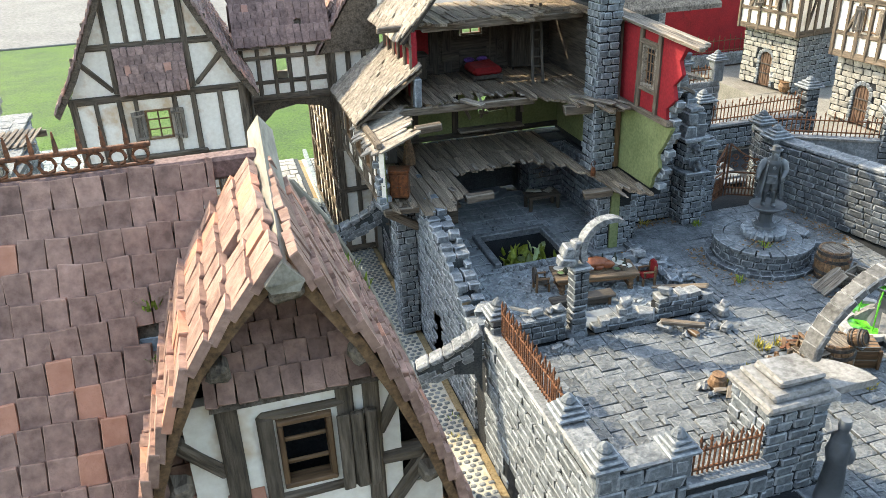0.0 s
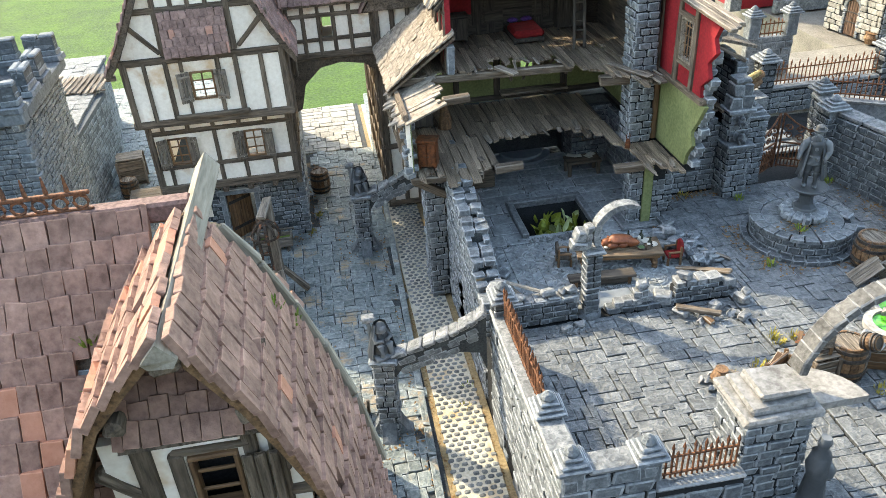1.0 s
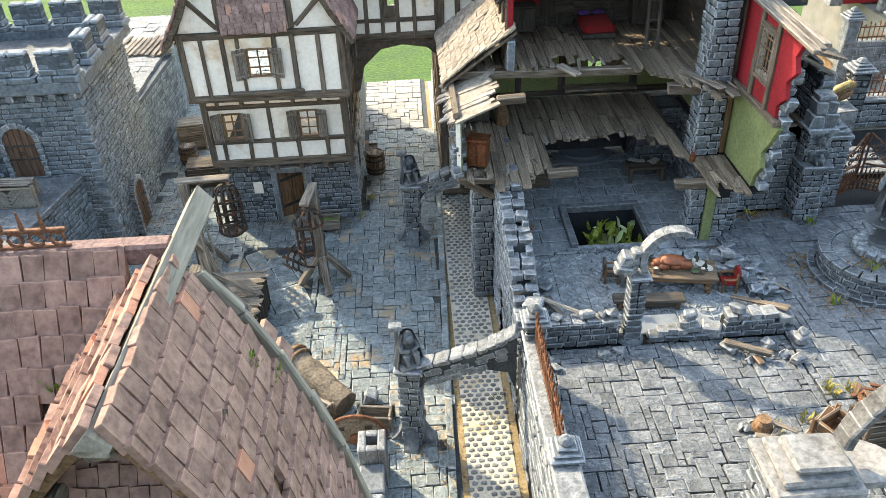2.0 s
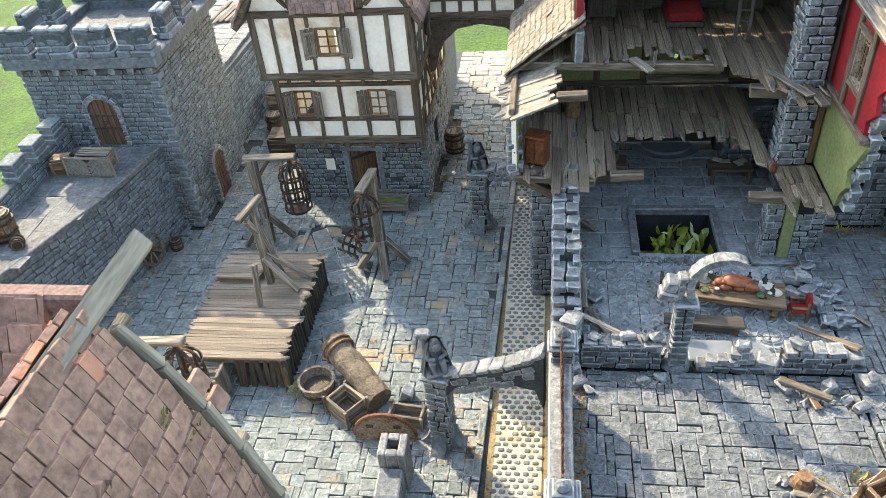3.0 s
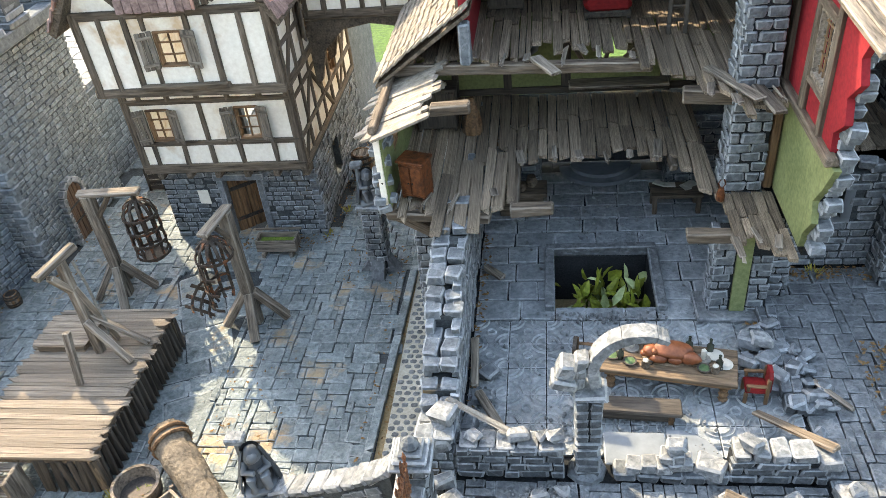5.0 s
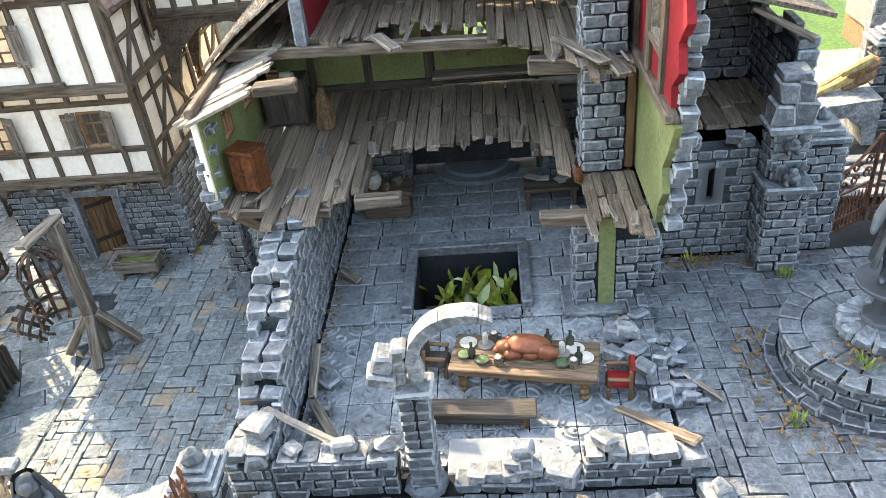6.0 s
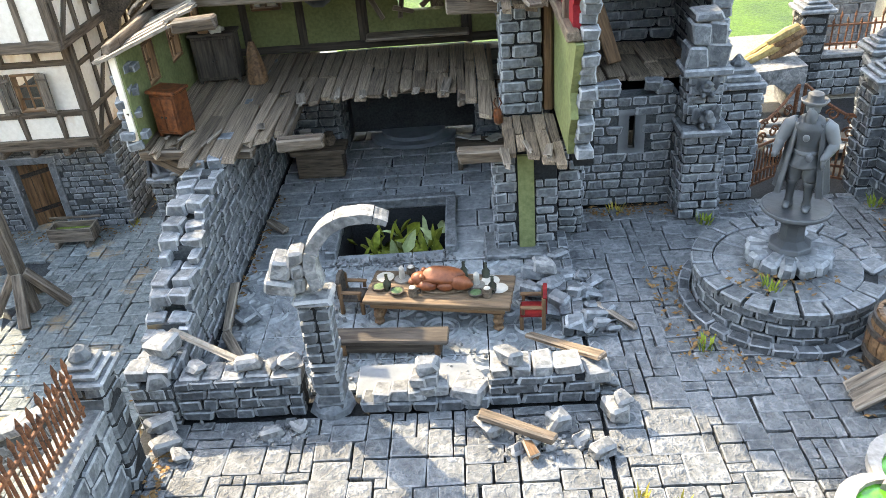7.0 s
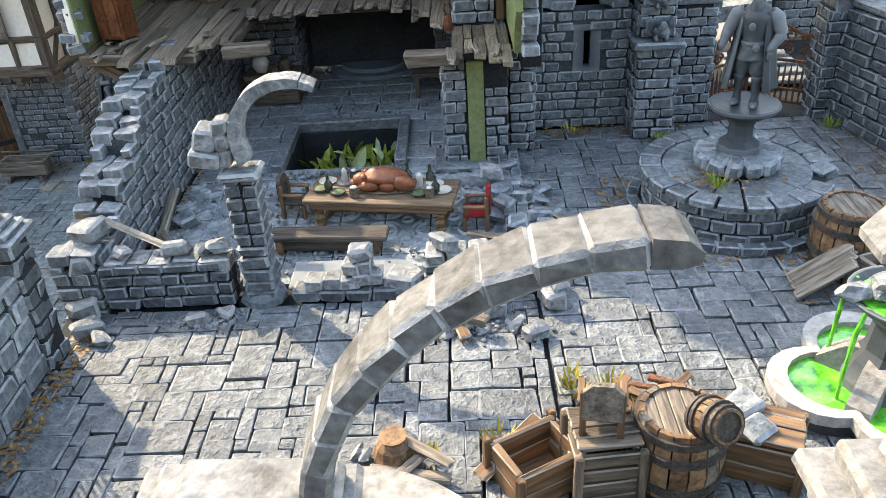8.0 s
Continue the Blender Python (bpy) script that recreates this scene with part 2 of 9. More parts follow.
GREENPL = material("plaster_green", (0.115, 0.135, 0.056), (0.225, 0.25, 0.11), 0.85, 600, 70, 0.3, 0.05, stain=(0.08, 0.09, 0.03), stain_at=0.66)
REDPL = material("plaster_red", (0.16, 0.008, 0.012), (0.30, 0.018, 0.024), 0.8, 600, 70, 0.3, 0.05, stain=(0.08, 0.012, 0.012), stain_at=0.64)
TIMBER = material("timber_dark", (0.036, 0.027, 0.019), (0.20, 0.155, 0.115), 0.85, 900, 250, 1.0, 0.35, relief=0.0012, wood=True)
PLANK = material("plank_grey", (0.045, 0.036, 0.028), (0.29, 0.24, 0.19), 0.85, 900, 260, 1.0, 0.45, relief=0.0012, wood=True)
PLANK_Y = material("plank_grain_long", (0.046, 0.034, 0.025), (0.40, 0.31, 0.222), 0.85, 3.0, 1.0, 1.0, 0.8, stretch=(9, 1.3, 2), relief=0.0008)
PLANK_X = material("plank_grain_cross", (0.080, 0.062, 0.048), (0.39, 0.325, 0.255), 0.85, 3.0, 1.0, 1.0, 0.5, stretch=(1.3, 9, 2), relief=0.0008)
PLANK_EDGE = material("plank_worn_edge", (0.10, 0.085, 0.07), (0.40, 0.345, 0.28), 0.85, 900, 260, 0.8, 0.3, wood=True)
WARM = material("wood_warm", (0.050, 0.027, 0.015), (0.26, 0.15, 0.078), 0.6, 800, 240, 0.8, 0.35, wood=True)
WARM_X = material("wood_warm_grain", (0.035, 0.022, 0.014), (0.24, 0.165, 0.105), 0.6, 800, 240, 0.9, 0.3, wood=True)
TILE = material("roof_tile", (0.140, 0.080, 0.062), (0.35, 0.212, 0.162), 0.85, 420, 110, 0.9, 0.42, odd=(0.40, 0.16, 0.09), relief=0.0009)
TILE_EDGE = material("roof_tile_edge", (0.18, 0.10, 0.075), (0.43, 0.265, 0.20), 0.85, 420, 110, 0.4, 0.35, odd=(0.46, 0.20, 0.12))
RUST = material("rusty_iron", (0.035, 0.022, 0.017), (0.26, 0.105, 0.05), 0.8, 1300, 250, 0.5, 0.3, metal=0.15)
IRON = material("dark_iron", (0.02, 0.02, 0.02), (0.10, 0.085, 0.075), 0.6, 1300, 250, 0.4, 0.2, metal=0.5, stain=(0.20, 0.07, 0.03))
GATE = material("stone_warm_grey", (0.12, 0.113, 0.103), (0.29, 0.277, 0.256), 0.85, 480, 120, 0.9, 0.25, relief=0.001, stain=(0.12, 0.10, 0.08), stain_at=0.64)
# weathered arch stone; on chamfers its paler tone paints the sunlit rim
ARCH = material("arch_weathered_grey", (0.095, 0.093, 0.089), (0.29, 0.285, 0.275), 0.9, 420, 110, 0.9, 0.25, relief=0.0012, stain=(0.06, 0.052, 0.044), stain_at=0.62)
GATE_EDGE = material("stone_warm_edge", (0.20, 0.19, 0.175), (0.42, 0.405, 0.38), 0.85, 500, 140, 0.6, 0.2)
# darker arch copy, puts the shade of the camera-facing side into the colour
ARCH_SHADE = material("arch_shade_grey", (0.046, 0.044, 0.041), (0.145, 0.141, 0.134), 0.85, 480, 120, 0.9, 0.25, relief=0.001)
SANDST = material("sandstone_pale", (0.165, 0.158, 0.14), (0.38, 0.365, 0.325), 0.85, 420, 110, 0.9, 0.4, relief=0.001, stain=(0.36, 0.24, 0.115), stain_at=0.62)
STREETST = material("street_stone", (0.060, 0.079, 0.084), (0.232, 0.270, 0.272), 0.62, 420, 120, 1.0, 0.35, lo=0.3, hi=0.72, relief=0.0022, stain=(0.36, 0.245, 0.13), stain_at=0.57, stain_size=0.28, vein=(0.42, 0.45, 0.44), vein_amount=0.28)
STREET_EDGE = material("street_stone_edge", (0.108, 0.126, 0.129), (0.365, 0.40, 0.395), 0.75, 420, 130, 0.8, 0.3)
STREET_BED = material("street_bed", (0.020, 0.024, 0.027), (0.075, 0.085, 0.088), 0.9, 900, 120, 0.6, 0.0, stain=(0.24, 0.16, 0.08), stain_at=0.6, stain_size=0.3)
STATUE = material("statue_grey", (0.026, 0.030, 0.034), (0.060, 0.068, 0.075), 0.55, 300, 160, 0.5, 0.1, relief=0.0008, lo=0.2, hi=0.8, dry=(0.36, 0.385, 0.40))

DARKST = material("stone_blue_black", (0.030, 0.035, 0.040), (0.105, 0.117, 0.126), 0.72, 420, 130, 0.8, 0.4, lo=0.28, hi=0.74, relief=0.0015, vein=(0.28, 0.30, 0.31), vein_amount=0.2)
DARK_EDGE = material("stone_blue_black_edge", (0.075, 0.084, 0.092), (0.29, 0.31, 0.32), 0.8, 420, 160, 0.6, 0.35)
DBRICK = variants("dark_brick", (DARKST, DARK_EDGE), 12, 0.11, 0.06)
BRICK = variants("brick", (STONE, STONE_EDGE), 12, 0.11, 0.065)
PBRICK = variants("pale_brick", (PALE, PALE_EDGE), 10, 0.10, 0.06)
SLAB = variants("flagstone", (FLAG, FLAG_EDGE), 10, 0.05, 0.03)
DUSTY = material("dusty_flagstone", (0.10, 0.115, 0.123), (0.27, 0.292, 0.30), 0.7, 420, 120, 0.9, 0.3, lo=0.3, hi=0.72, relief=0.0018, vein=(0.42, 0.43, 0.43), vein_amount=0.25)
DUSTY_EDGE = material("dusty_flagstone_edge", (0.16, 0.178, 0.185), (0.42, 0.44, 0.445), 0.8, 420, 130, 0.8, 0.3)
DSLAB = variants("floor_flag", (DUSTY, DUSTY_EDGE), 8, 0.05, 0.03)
SMOOTH = material("smooth_slab", (0.12, 0.138, 0.154), (0.20, 0.222, 0.24), 0.55, 200, 60, 0.2, 0.1)
CASTLE_BED = material("castle_bed", (0.035, 0.043, 0.05), (0.095, 0.112, 0.122), 0.85, 420, 140, 0.6, 0.0)
SLATEST = material("castle_edge", (0.10, 0.118, 0.13), (0.26, 0.285, 0.30), 0.8, 420, 140, 0.6, 0.3)
SLAB_ST = variants("street_flag", (STREETST, STREET_EDGE), 12, 0.06, 0.045)
SHINGLE = variants("shingle", (TILE, TILE_EDGE), 10, 0.03, 0.035)
SANDB = variants("sand_brick", (SANDST, SANDST), 8, 0.10, 0.06)
LANE = variants("lane_slab", (SANDST, SANDST), 6, 0.06, 0.045)
COB = variants("cobble", (COBBLE, COBBLE), 6, 0.24, 0.05)
PLK = variants("plank", (PLANK_Y, PLANK_Y), 8, 0.05, 0.05)
PLKX = variants("board", (PLANK_X, PLANK_X), 8, 0.05, 0.05)


# ---- masonry and paving ----
def run_wall(pcs, a, b, z0, top, course=0.72, length=1.5, thick=0.35, hole=None, proud=0.05):
    """Courses of stones on the face of a wall from a to b (plan points); the face looks to the right of a->b.
    top: height, or a rule of the distance; hole: a rule (distance, height) that leaves stones out."""
    a, b = Vector((*a, 0)), Vector((*b, 0))
    d = b - a
    n = d.length
    ang = math.degrees(math.atan2(d.y, d.x))
    u = d / n
    out = Vector((u.y, -u.x, 0))
    z, k = z0, 0
    tf = top if callable(top) else (lambda s: top)
    hi = max(tf(n * i / 20) for i in range(21))
    while z < hi - 0.15:
        h = course * rnd.uniform(0.85, 1.15)
        s = -rnd.uniform(0, length * 0.6) if k % 2 else 0.0
        while s < n - 0.05:
            l = length * rnd.uniform(0.6, 1.35)
            s0, s1 = max(s, 0), min(s + l, n)
            s += l
            if s1 - s0 < 0.18:
                continue
            mid = (s0 + s1) / 2
            if z + h * 0.6 > tf(mid) or (hole and hole(mid, z + h / 2)):
                continue
            c = a + u * mid + out * (proud - thick / 2 + jit(0.05))
            pcs.put((c.x, c.y, z + h / 2), (s1 - s0 - 0.07, thick, h - 0.07), (jit(1.2), jit(1.0), ang + jit(1.0)))
        z += h
        k += 1


MIX = ((2, 2), (3, 2), (3, 2), (2, 3), (3, 3), (2, 1), (1, 2), (1, 1), (4, 2), (3, 1), (2, 2), (4, 3), (2, 2), (3, 2))


def paving(pcs, x0, y0, x1, y1, cell, z, big=3, skip=None, M=None, low=0.0):
    """Random ashlar flags on a grid of cells."""
    nx, ny = int(round((x1 - x0) / cell)), int(round((y1 - y0) / cell))
    used = [[False] * ny for _ in range(nx)]
    for j in range(ny):
        for i in range(nx):
            if used[i][j]:
                continue
            w, h = rnd.choice(MIX if big == "mix" else ((1, 1), (1, 1), (2, 1), (2, 1), (2, 1), (1, 2), (1, 2), (1, 1), (2, 2)))
            w, h = min(w, nx - i), min(h, ny - j)
            while any(used[i + p][j] for p in range(w)):
                w -= 1
            for p in range(w):
                for q in range(h):
                    used[i + p][j + q] = True
            cx, cy = x0 + (i + w / 2) * cell, y0 + (j + h / 2) * cell
            if skip and skip(cx, cy):
                continue
            t = 0.4
            pcs.put((cx + jit(0.03), cy + jit(0.03), z - t / 2 + jit(0.03)), (w * cell - rnd.uniform(0.03, 0.06), h * cell - rnd.uniform(0.03, 0.06), t), (jit(0.7), jit(0.7), jit(0.9)), M)

# ---- ground, table, boards ----
GRASS = material("lawn", (0.016, 0.046, 0.008), (0.075, 0.140, 0.020), 0.9, 90, 7, 0.8, 0.0, relief=0.02)
g = Shape()
g.add([(-60000, -60000, 0), (60000, -60000, 0), (60000, 60000, 0), (-60000, 60000, 0)], [(0, 1, 2, 3)])
solo("ground", g, GRASS, (0, 0, -78), "mown green lawn around the table", "ground", kind="structure")
PATHM = material("concrete_path", (0.075, 0.075, 0.073), (0.17, 0.167, 0.16), 0.9, 40, 3, 0.6, 0.0, relief=0.01)
g = Shape().box((-1500, 565, -3), (1500, 1300, 1.0), 0.5)
solo("pavement", g, PATHM, (0, 0, -78), "grey concrete garden path across the lawn", "path", kind="structure")

# unseen wall behind the camera, added to block sky and darken camera-facing sides
wall = Shape().box((-420, -190, 0), (460, -150, 150), 3.0)
solo("wall_garden", wall, material("sky_block_grey", (0.075, 0.078, 0.078), (0.15, 0.155, 0.155), 0.9, 30, 4, 0.6, 0.0, relief=0.02), (0, 0, -78), "unseen plain grey wall behind the camera, added to block sky light", "wall", kind="structure")
tb = thing("table", 10, 55, -78, "plain wooden trestle table under the model boards", "table")
part("tabletop", Shape().box((-42, -68, 67), (84, 15, 69.9), 0.2), WARM, tb)
part("tabletop", Shape().box((-42, 15.2, 67), (-19, 46, 69.9), 0.2).box((-18.9, 15.2, 67), (-0.5, 31, 69.9), 0.2), WARM, tb)
part("tabletop", Shape().box((44.5, 17.5, 67), (84, 46, 69.9), 0.2).box((32, 15.1, 67), (84, 17.4, 69.9), 0.2), WARM, tb)
for lx in (-38, 80):
    for ly in (-64, 10):
        part("leg", Shape().box((lx - 3, ly - 3, 0), (lx + 3, ly + 3, 66.9), 0.3), WARM, tb)

street = thing("street", 0, 0, -8, "dark grey flagstone street board of the model town", "street", kind="structure")
part("base", Shape().box((-34, -12, 0), (5.9, 85, 2.86), 0.05), STREET_BED, street)
part("base", Shape().box((-34, 85.05, 0), (-9, 99, 2.86), 0.05), STREET_BED, street)
p = Pieces(SLAB_ST)
wide = lambda x, y: -9.0 < x < -3.16 and 40.3 < y < 53.4
turned = pose(-6.1, 46.9, 0, 0, 0, 24)
paving(p, -9.1, -9.1, 9.1, 9.1, 1.3, 2.93, big=2, M=turned, skip=lambda x, y: not wide(*(turned @ Vector((x, y, 0))).xy))
for i in range(5):                    # border strip round the turned slabs
    p.put((-3.12, 41.6 + i * 2.62, 2.82), (0.34, 2.56, 0.4))
    p.put((-8.95, 41.6 + i * 2.62, 2.82), (0.34, 2.56, 0.4))
paving(p, -23, 18, 6.2, 84.8, 0.38, 3.0, big="mix", skip=lambda x, y: wide(x, y) or x > 5.55 + (y - 44) * 0.028 or (y > 72.8 and x > -0.4) or (-10.4 < x < 0.2 and y > 58.2) or (x < -17.2 and 53.4 < y < 66.5) or (y < 53.5 and x < -19.5 - (53 - y) * 0.2))
lane = Pieces(LANE)
paving(lane, -0.3, 72.9, 5.5, 84.8, 0.44, 3.0, big="mix")
lane.done("lane_flag", street, (2, 73, 3), 40)
paving(p, -33.5, 85.2, -9.2, 98.6, 0.9, 3.0, big=2)
p.done("flagstone", street, (-2, 40, 3))
kerb = Pieces(SLAB_ST)
y = 18.0
while y < 84:
    l = rnd.uniform(2.0, 3.4)
    kerb.put((5.75 + (y + l / 2 - 44) * 0.028, y + l / 2, 2.9), (0.42, l - 0.08, 0.5), (0, 0, -1.6))
    y += l
kerb.done("kerb_slab", street)

gut = thing("gutter", 7.3, 0, -5.12, "ochre cobbled gutter along the kerb", "gutter", kind="structure")
part("bed", Shape().box((-1.8, 6, -2.8), (1.95, 84.5, -0.06), 0.03), MUD, gut)
part("grout", Shape().box((-1.05, 6, -0.3), (1.5, 84.4, 0.0), 0.03), GROUT, gut)
p = Pieces(COB)
y, k = 15.2, 0
while y < 84:
    x = -0.84 + (y - 44) * 0.01 + (0.23 if k % 2 else 0)
    while x < 1.42:
        if rnd.random() > 0.03:
            p.put((x + jit(0.02), y + jit(0.02), -0.04), (0.33, 0.27, 0.2), (jit(3), jit(3), jit(8)))
        x += 0.465
    y += 0.375
    k += 1
p.done("cobble", gut, (0, 38, 0))

# the raised court with the ruin on it; a pit is left open in the ruin's floor
PIT = (14.3, 44.4, 18.8, 48.4)
court = thing("courtyard", 0, 0, -8, "grey flagstone courtyard board, raised above the street", "courtyard", kind="structure")
s = Shape()
s.box((9.3, 6, 0), (PIT[0], 58, 7.8), 0.05)
s.box((PIT[0] + 0.004, 6, 0), (PIT[2], PIT[1], 7.8), 0.05)
s.box((PIT[0] + 0.004, PIT[3], 0), (PIT[2], 58, 7.8), 0.05)
s.box((PIT[2] + 0.004, 6, 0), (44, 58, 7.8), 0.05)
part("base", s, JOINT, court)
p = Pieces(SLAB)
paving(p, 10.2, 10, 23.55, 34.95, 0.37, 8.0, big="mix", skip=lambda x, y: 16.2 < x < 19.8 and 20.6 < y < 23.4)
paving(p, 23.62, 10, 38.1, 47.1, 0.37, 8.0, big="mix")
paving(p, 9.9, 21.8, 10.2, 34.9, 0.3, 7.98, big=2)
p.done("flagstone", court, (18, 29, 8))
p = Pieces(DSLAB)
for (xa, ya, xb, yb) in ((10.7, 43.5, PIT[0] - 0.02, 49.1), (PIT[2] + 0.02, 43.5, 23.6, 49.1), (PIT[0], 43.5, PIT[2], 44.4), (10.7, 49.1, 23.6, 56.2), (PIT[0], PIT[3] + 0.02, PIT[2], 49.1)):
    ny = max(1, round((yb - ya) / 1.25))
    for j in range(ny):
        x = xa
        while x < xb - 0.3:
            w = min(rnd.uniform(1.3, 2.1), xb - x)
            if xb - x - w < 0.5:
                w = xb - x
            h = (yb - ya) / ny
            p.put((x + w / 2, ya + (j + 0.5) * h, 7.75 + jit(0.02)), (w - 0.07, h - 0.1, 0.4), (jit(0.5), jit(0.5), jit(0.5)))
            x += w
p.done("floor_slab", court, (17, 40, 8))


def engraved():
    """A square tile with a raised ring and quarter rings round its corners."""
    s = Shape()
    v, f, m = block_data((1, 1, 1), 0.03, 0.0, 0, 1)
    s.add(v, f, m)
    for cx, cy, r, a0, n in [(0, 0, 0.12, 0, 12)] + [(a, b, r, t, 6) for a, b, t in ((-0.5, -0.5, 0), (0.5, -0.5, 90), (0.5, 0.5, 180), (-0.5, 0.5, 270)) for r in (0.28, 0.40)]:
        v, f = [], []
        for k in range(n + 1):
            t = radians(a0 + (360 if n == 12 else 86) * k / n + (0 if n == 12 else 2))
            for rr, z in ((r - 0.028, 0.499), (r, 0.74), (r + 0.028, 0.499)):
                v.append((cx + rr * math.cos(t), cy + rr * math.sin(t), z))
        for k in range(n):
            for j in (0, 1):
                f.append((3 * k + j, 3 * k + j + 1, 3 * k + j + 4, 3 * k + j + 3))
        s.add(v, f, 1)
    me = bpy.data.meshes.new("engraved_tile")
    me.from_pydata(s.v, [], s.f)
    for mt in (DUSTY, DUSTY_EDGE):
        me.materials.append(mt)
    me.polygons.foreach_set("material_index", s.m)
    me.update()
    return me


p = Pieces([engraved()])
for i in range(8):
    for j in range(5):
        p.put((11.5 + i * 1.6, 36.75 + j * 1.49, 7.75 + jit(0.015)), (1.56, 1.45, 0.4), (jit(0.4), jit(0.4), 90 * rnd.randrange(4) * 0 + jit(0.4)))
p.done("engraved_tile", court)

far = thing("road_beyond", 0, 0, -8, "pale stone road board behind the courtyard wall", "road", kind="structure")
part("base", Shape().box((44.1, 6, 0), (94, 72, 7.8), 0.05).box((54, 72.05, 0), (94, 100, 7.8), 0.05).box((9.3, 58.05, 0), (44.0, 70, 7.8), 0.05), SAND, far)

# ---- terrace walls ----
tw = thing("wall_terrace", 0, 0, -5, "grey stone retaining wall with capped posts around the terrace", "wall", kind="structure")
part("core", Shape().box((9.25, 21.0, 0), (9.95, 33.2, 7.9), 0.05).box((9.96, 21.0, 0), (13.1, 21.75, 8.7), 0.05).box((13.12, 21.0, 0), (16.9, 21.75, 6.9), 0.05), JOINT, tw)
p = Pieces(BRICK)
run_wall(p, (9.2, 33.2), (9.2, 21.0), 0, 7.9, 0.55, 1.15, hole=lambda s, z: 3.0 < s < 4.1 and z < 2.6)
run_wall(p, (9.2, 20.95), (13.1, 20.95), 0, 8.6, 0.72, 1.3)
run_wall(p, (13.1, 20.95), (16.9, 20.95), 0, 6.8, 0.72, 1.3)
run_wall(p, (10.0, 21.8), (10.0, 33.2), 5, 7.9, 0.6, 1.1)
run_wall(p, (16.9, 21.8), (10.0, 21.8), 5, 7.0, 0.7, 1.3)
p.done("brick", tw, (9.2, 27, 4), 200)
s = Shape()
for (a, b) in (((9.0, 21.0, 8.55), (10.2, 24.3, 8.85)), ((9.1, 24.35, 7.9), (10.1, 33.0, 8.1)), ((10.25, 20.85, 8.55), (12.9, 21.95, 8.85)), ((13.1, 20.85, 6.9), (16.9, 21.9, 7.1))):
    part("coping", Shape().box(a, b, 0.08, 0.03, 0, 1), (PALE, PALE_EDGE), tw)
part("core", Shape().box((9.25, 21.0, 7.91), (9.95, 24.3, 8.54), 0.05), STONE, tw)


def post(parent, x, y, z0, z1, w=0.95, name="post"):
    s = Shape()
    s.box((x - w / 2, y - w / 2, z0), (x + w / 2, y + w / 2, z1), 0.08, 0.03, 0, 1)
    ob = part(name, s, (JOINT, JOINT) if z1 - z0 > 3 else (STONE, STONE_EDGE), parent)
    if z1 - z0 > 3:
        q, zz, k = Pieces(DBRICK), z0, 0
        while zz < z1 - 0.1:
            hh = min(0.5, z1 - zz)
            for e in (-1, 1):
                d = (w * 0.27 * e, 0) if k % 2 else (0, w * 0.27 * e)
                q.put((x + d[0], y + d[1], zz + hh / 2), (w * (0.5 if k % 2 else 1.05), w * (1.05 if k % 2 else 0.5), hh - 0.05), (jit(1), jit(1), jit(1.5)))
            zz += hh
            k += 1
        q.done("brick", ob)
    c = Shape()
    z = z1
    for r, h in ((0.72, 0.22), (0.58, 0.2), (0.42, 0.2)):
        c.box((x - r * w, y - r * w, z), (x + r * w, y + r * w, z + h), 0.06, 0.02, 0, 1)
        z += h - 0.01
    c.lathe([(0.3 * w, 0), (0.33 * w, 0.1), (0.2 * w, 0.3), (0.03, 0.42)], 8, (x, y, z), 0)
    part("cap", c, (STONE, STONE_EDGE), ob)
    return ob


post(tw, 9.65, 21.4, 7.5, 8.9)
post(tw, 9.65, 24.5, 7.5, 8.9)
post(tw, 12.75, 21.4, 7.5, 8.75)
post(tw, 9.7, 32.6, 0, 8.9)


# ---- more tools: roofs, framed walls, planks, rubble ----
def panel(shape, w, h, holes, t, mat=0, M=None, z0=0.0):
    """A wall slab w wide and h high from y=0 to y=t, one skin, with rectangular holes (x0, z0, x1, z1)."""
    xs = sorted({0.0, w, *[q[0] for q in holes], *[q[2] for q in holes]})
    zs = sorted({z0, h, *[q[1] for q in holes], *[q[3] for q in holes]})
    nx, nz = len(xs) - 1, len(zs) - 1

    def solid(i, j):
        if not (0 <= i < nx and 0 <= j < nz):
            return False
        cx, cz = (xs[i] + xs[i + 1]) / 2, (zs[j] + zs[j + 1]) / 2
        return not any(q[0] < cx < q[2] and q[1] < cz < q[3] for q in holes)
    ids, v, f = {}, [], []

    def vid(i, j, k):
        if (i, j, k) not in ids:
            ids[i, j, k] = len(v)
            v.append((xs[i], t * k, zs[j]))
        return ids[i, j, k]
    for i in range(nx):
        for j in range(nz):
            if not solid(i, j):
                continue
            f.append((vid(i, j, 0), vid(i + 1, j, 0), vid(i + 1, j + 1, 0), vid(i, j + 1, 0)))
            f.append((vid(i, j + 1, 1), vid(i + 1, j + 1, 1), vid(i + 1, j, 1), vid(i, j, 1)))
            if not solid(i - 1, j):
                f.append((vid(i, j, 1), vid(i, j, 0), vid(i, j + 1, 0), vid(i, j + 1, 1)))
            if not solid(i + 1, j):
                f.append((vid(i + 1, j, 0), vid(i + 1, j, 1), vid(i + 1, j + 1, 1), vid(i + 1, j + 1, 0)))
            if not solid(i, j - 1):
                f.append((vid(i, j, 1), vid(i + 1, j, 1), vid(i + 1, j, 0), vid(i, j, 0)))
            if not solid(i, j + 1):
                f.append((vid(i, j + 1, 0), vid(i + 1, j + 1, 0), vid(i + 1, j + 1, 1), vid(i, j + 1, 1)))
    return shape.add(v, f, mat, M)


def face_frame(ox, oy, oz, rz):
    """A frame on a wall: x along it, y into it, z up; rz turns it about z."""
    return pose(ox, oy, oz, 0, 0, rz)


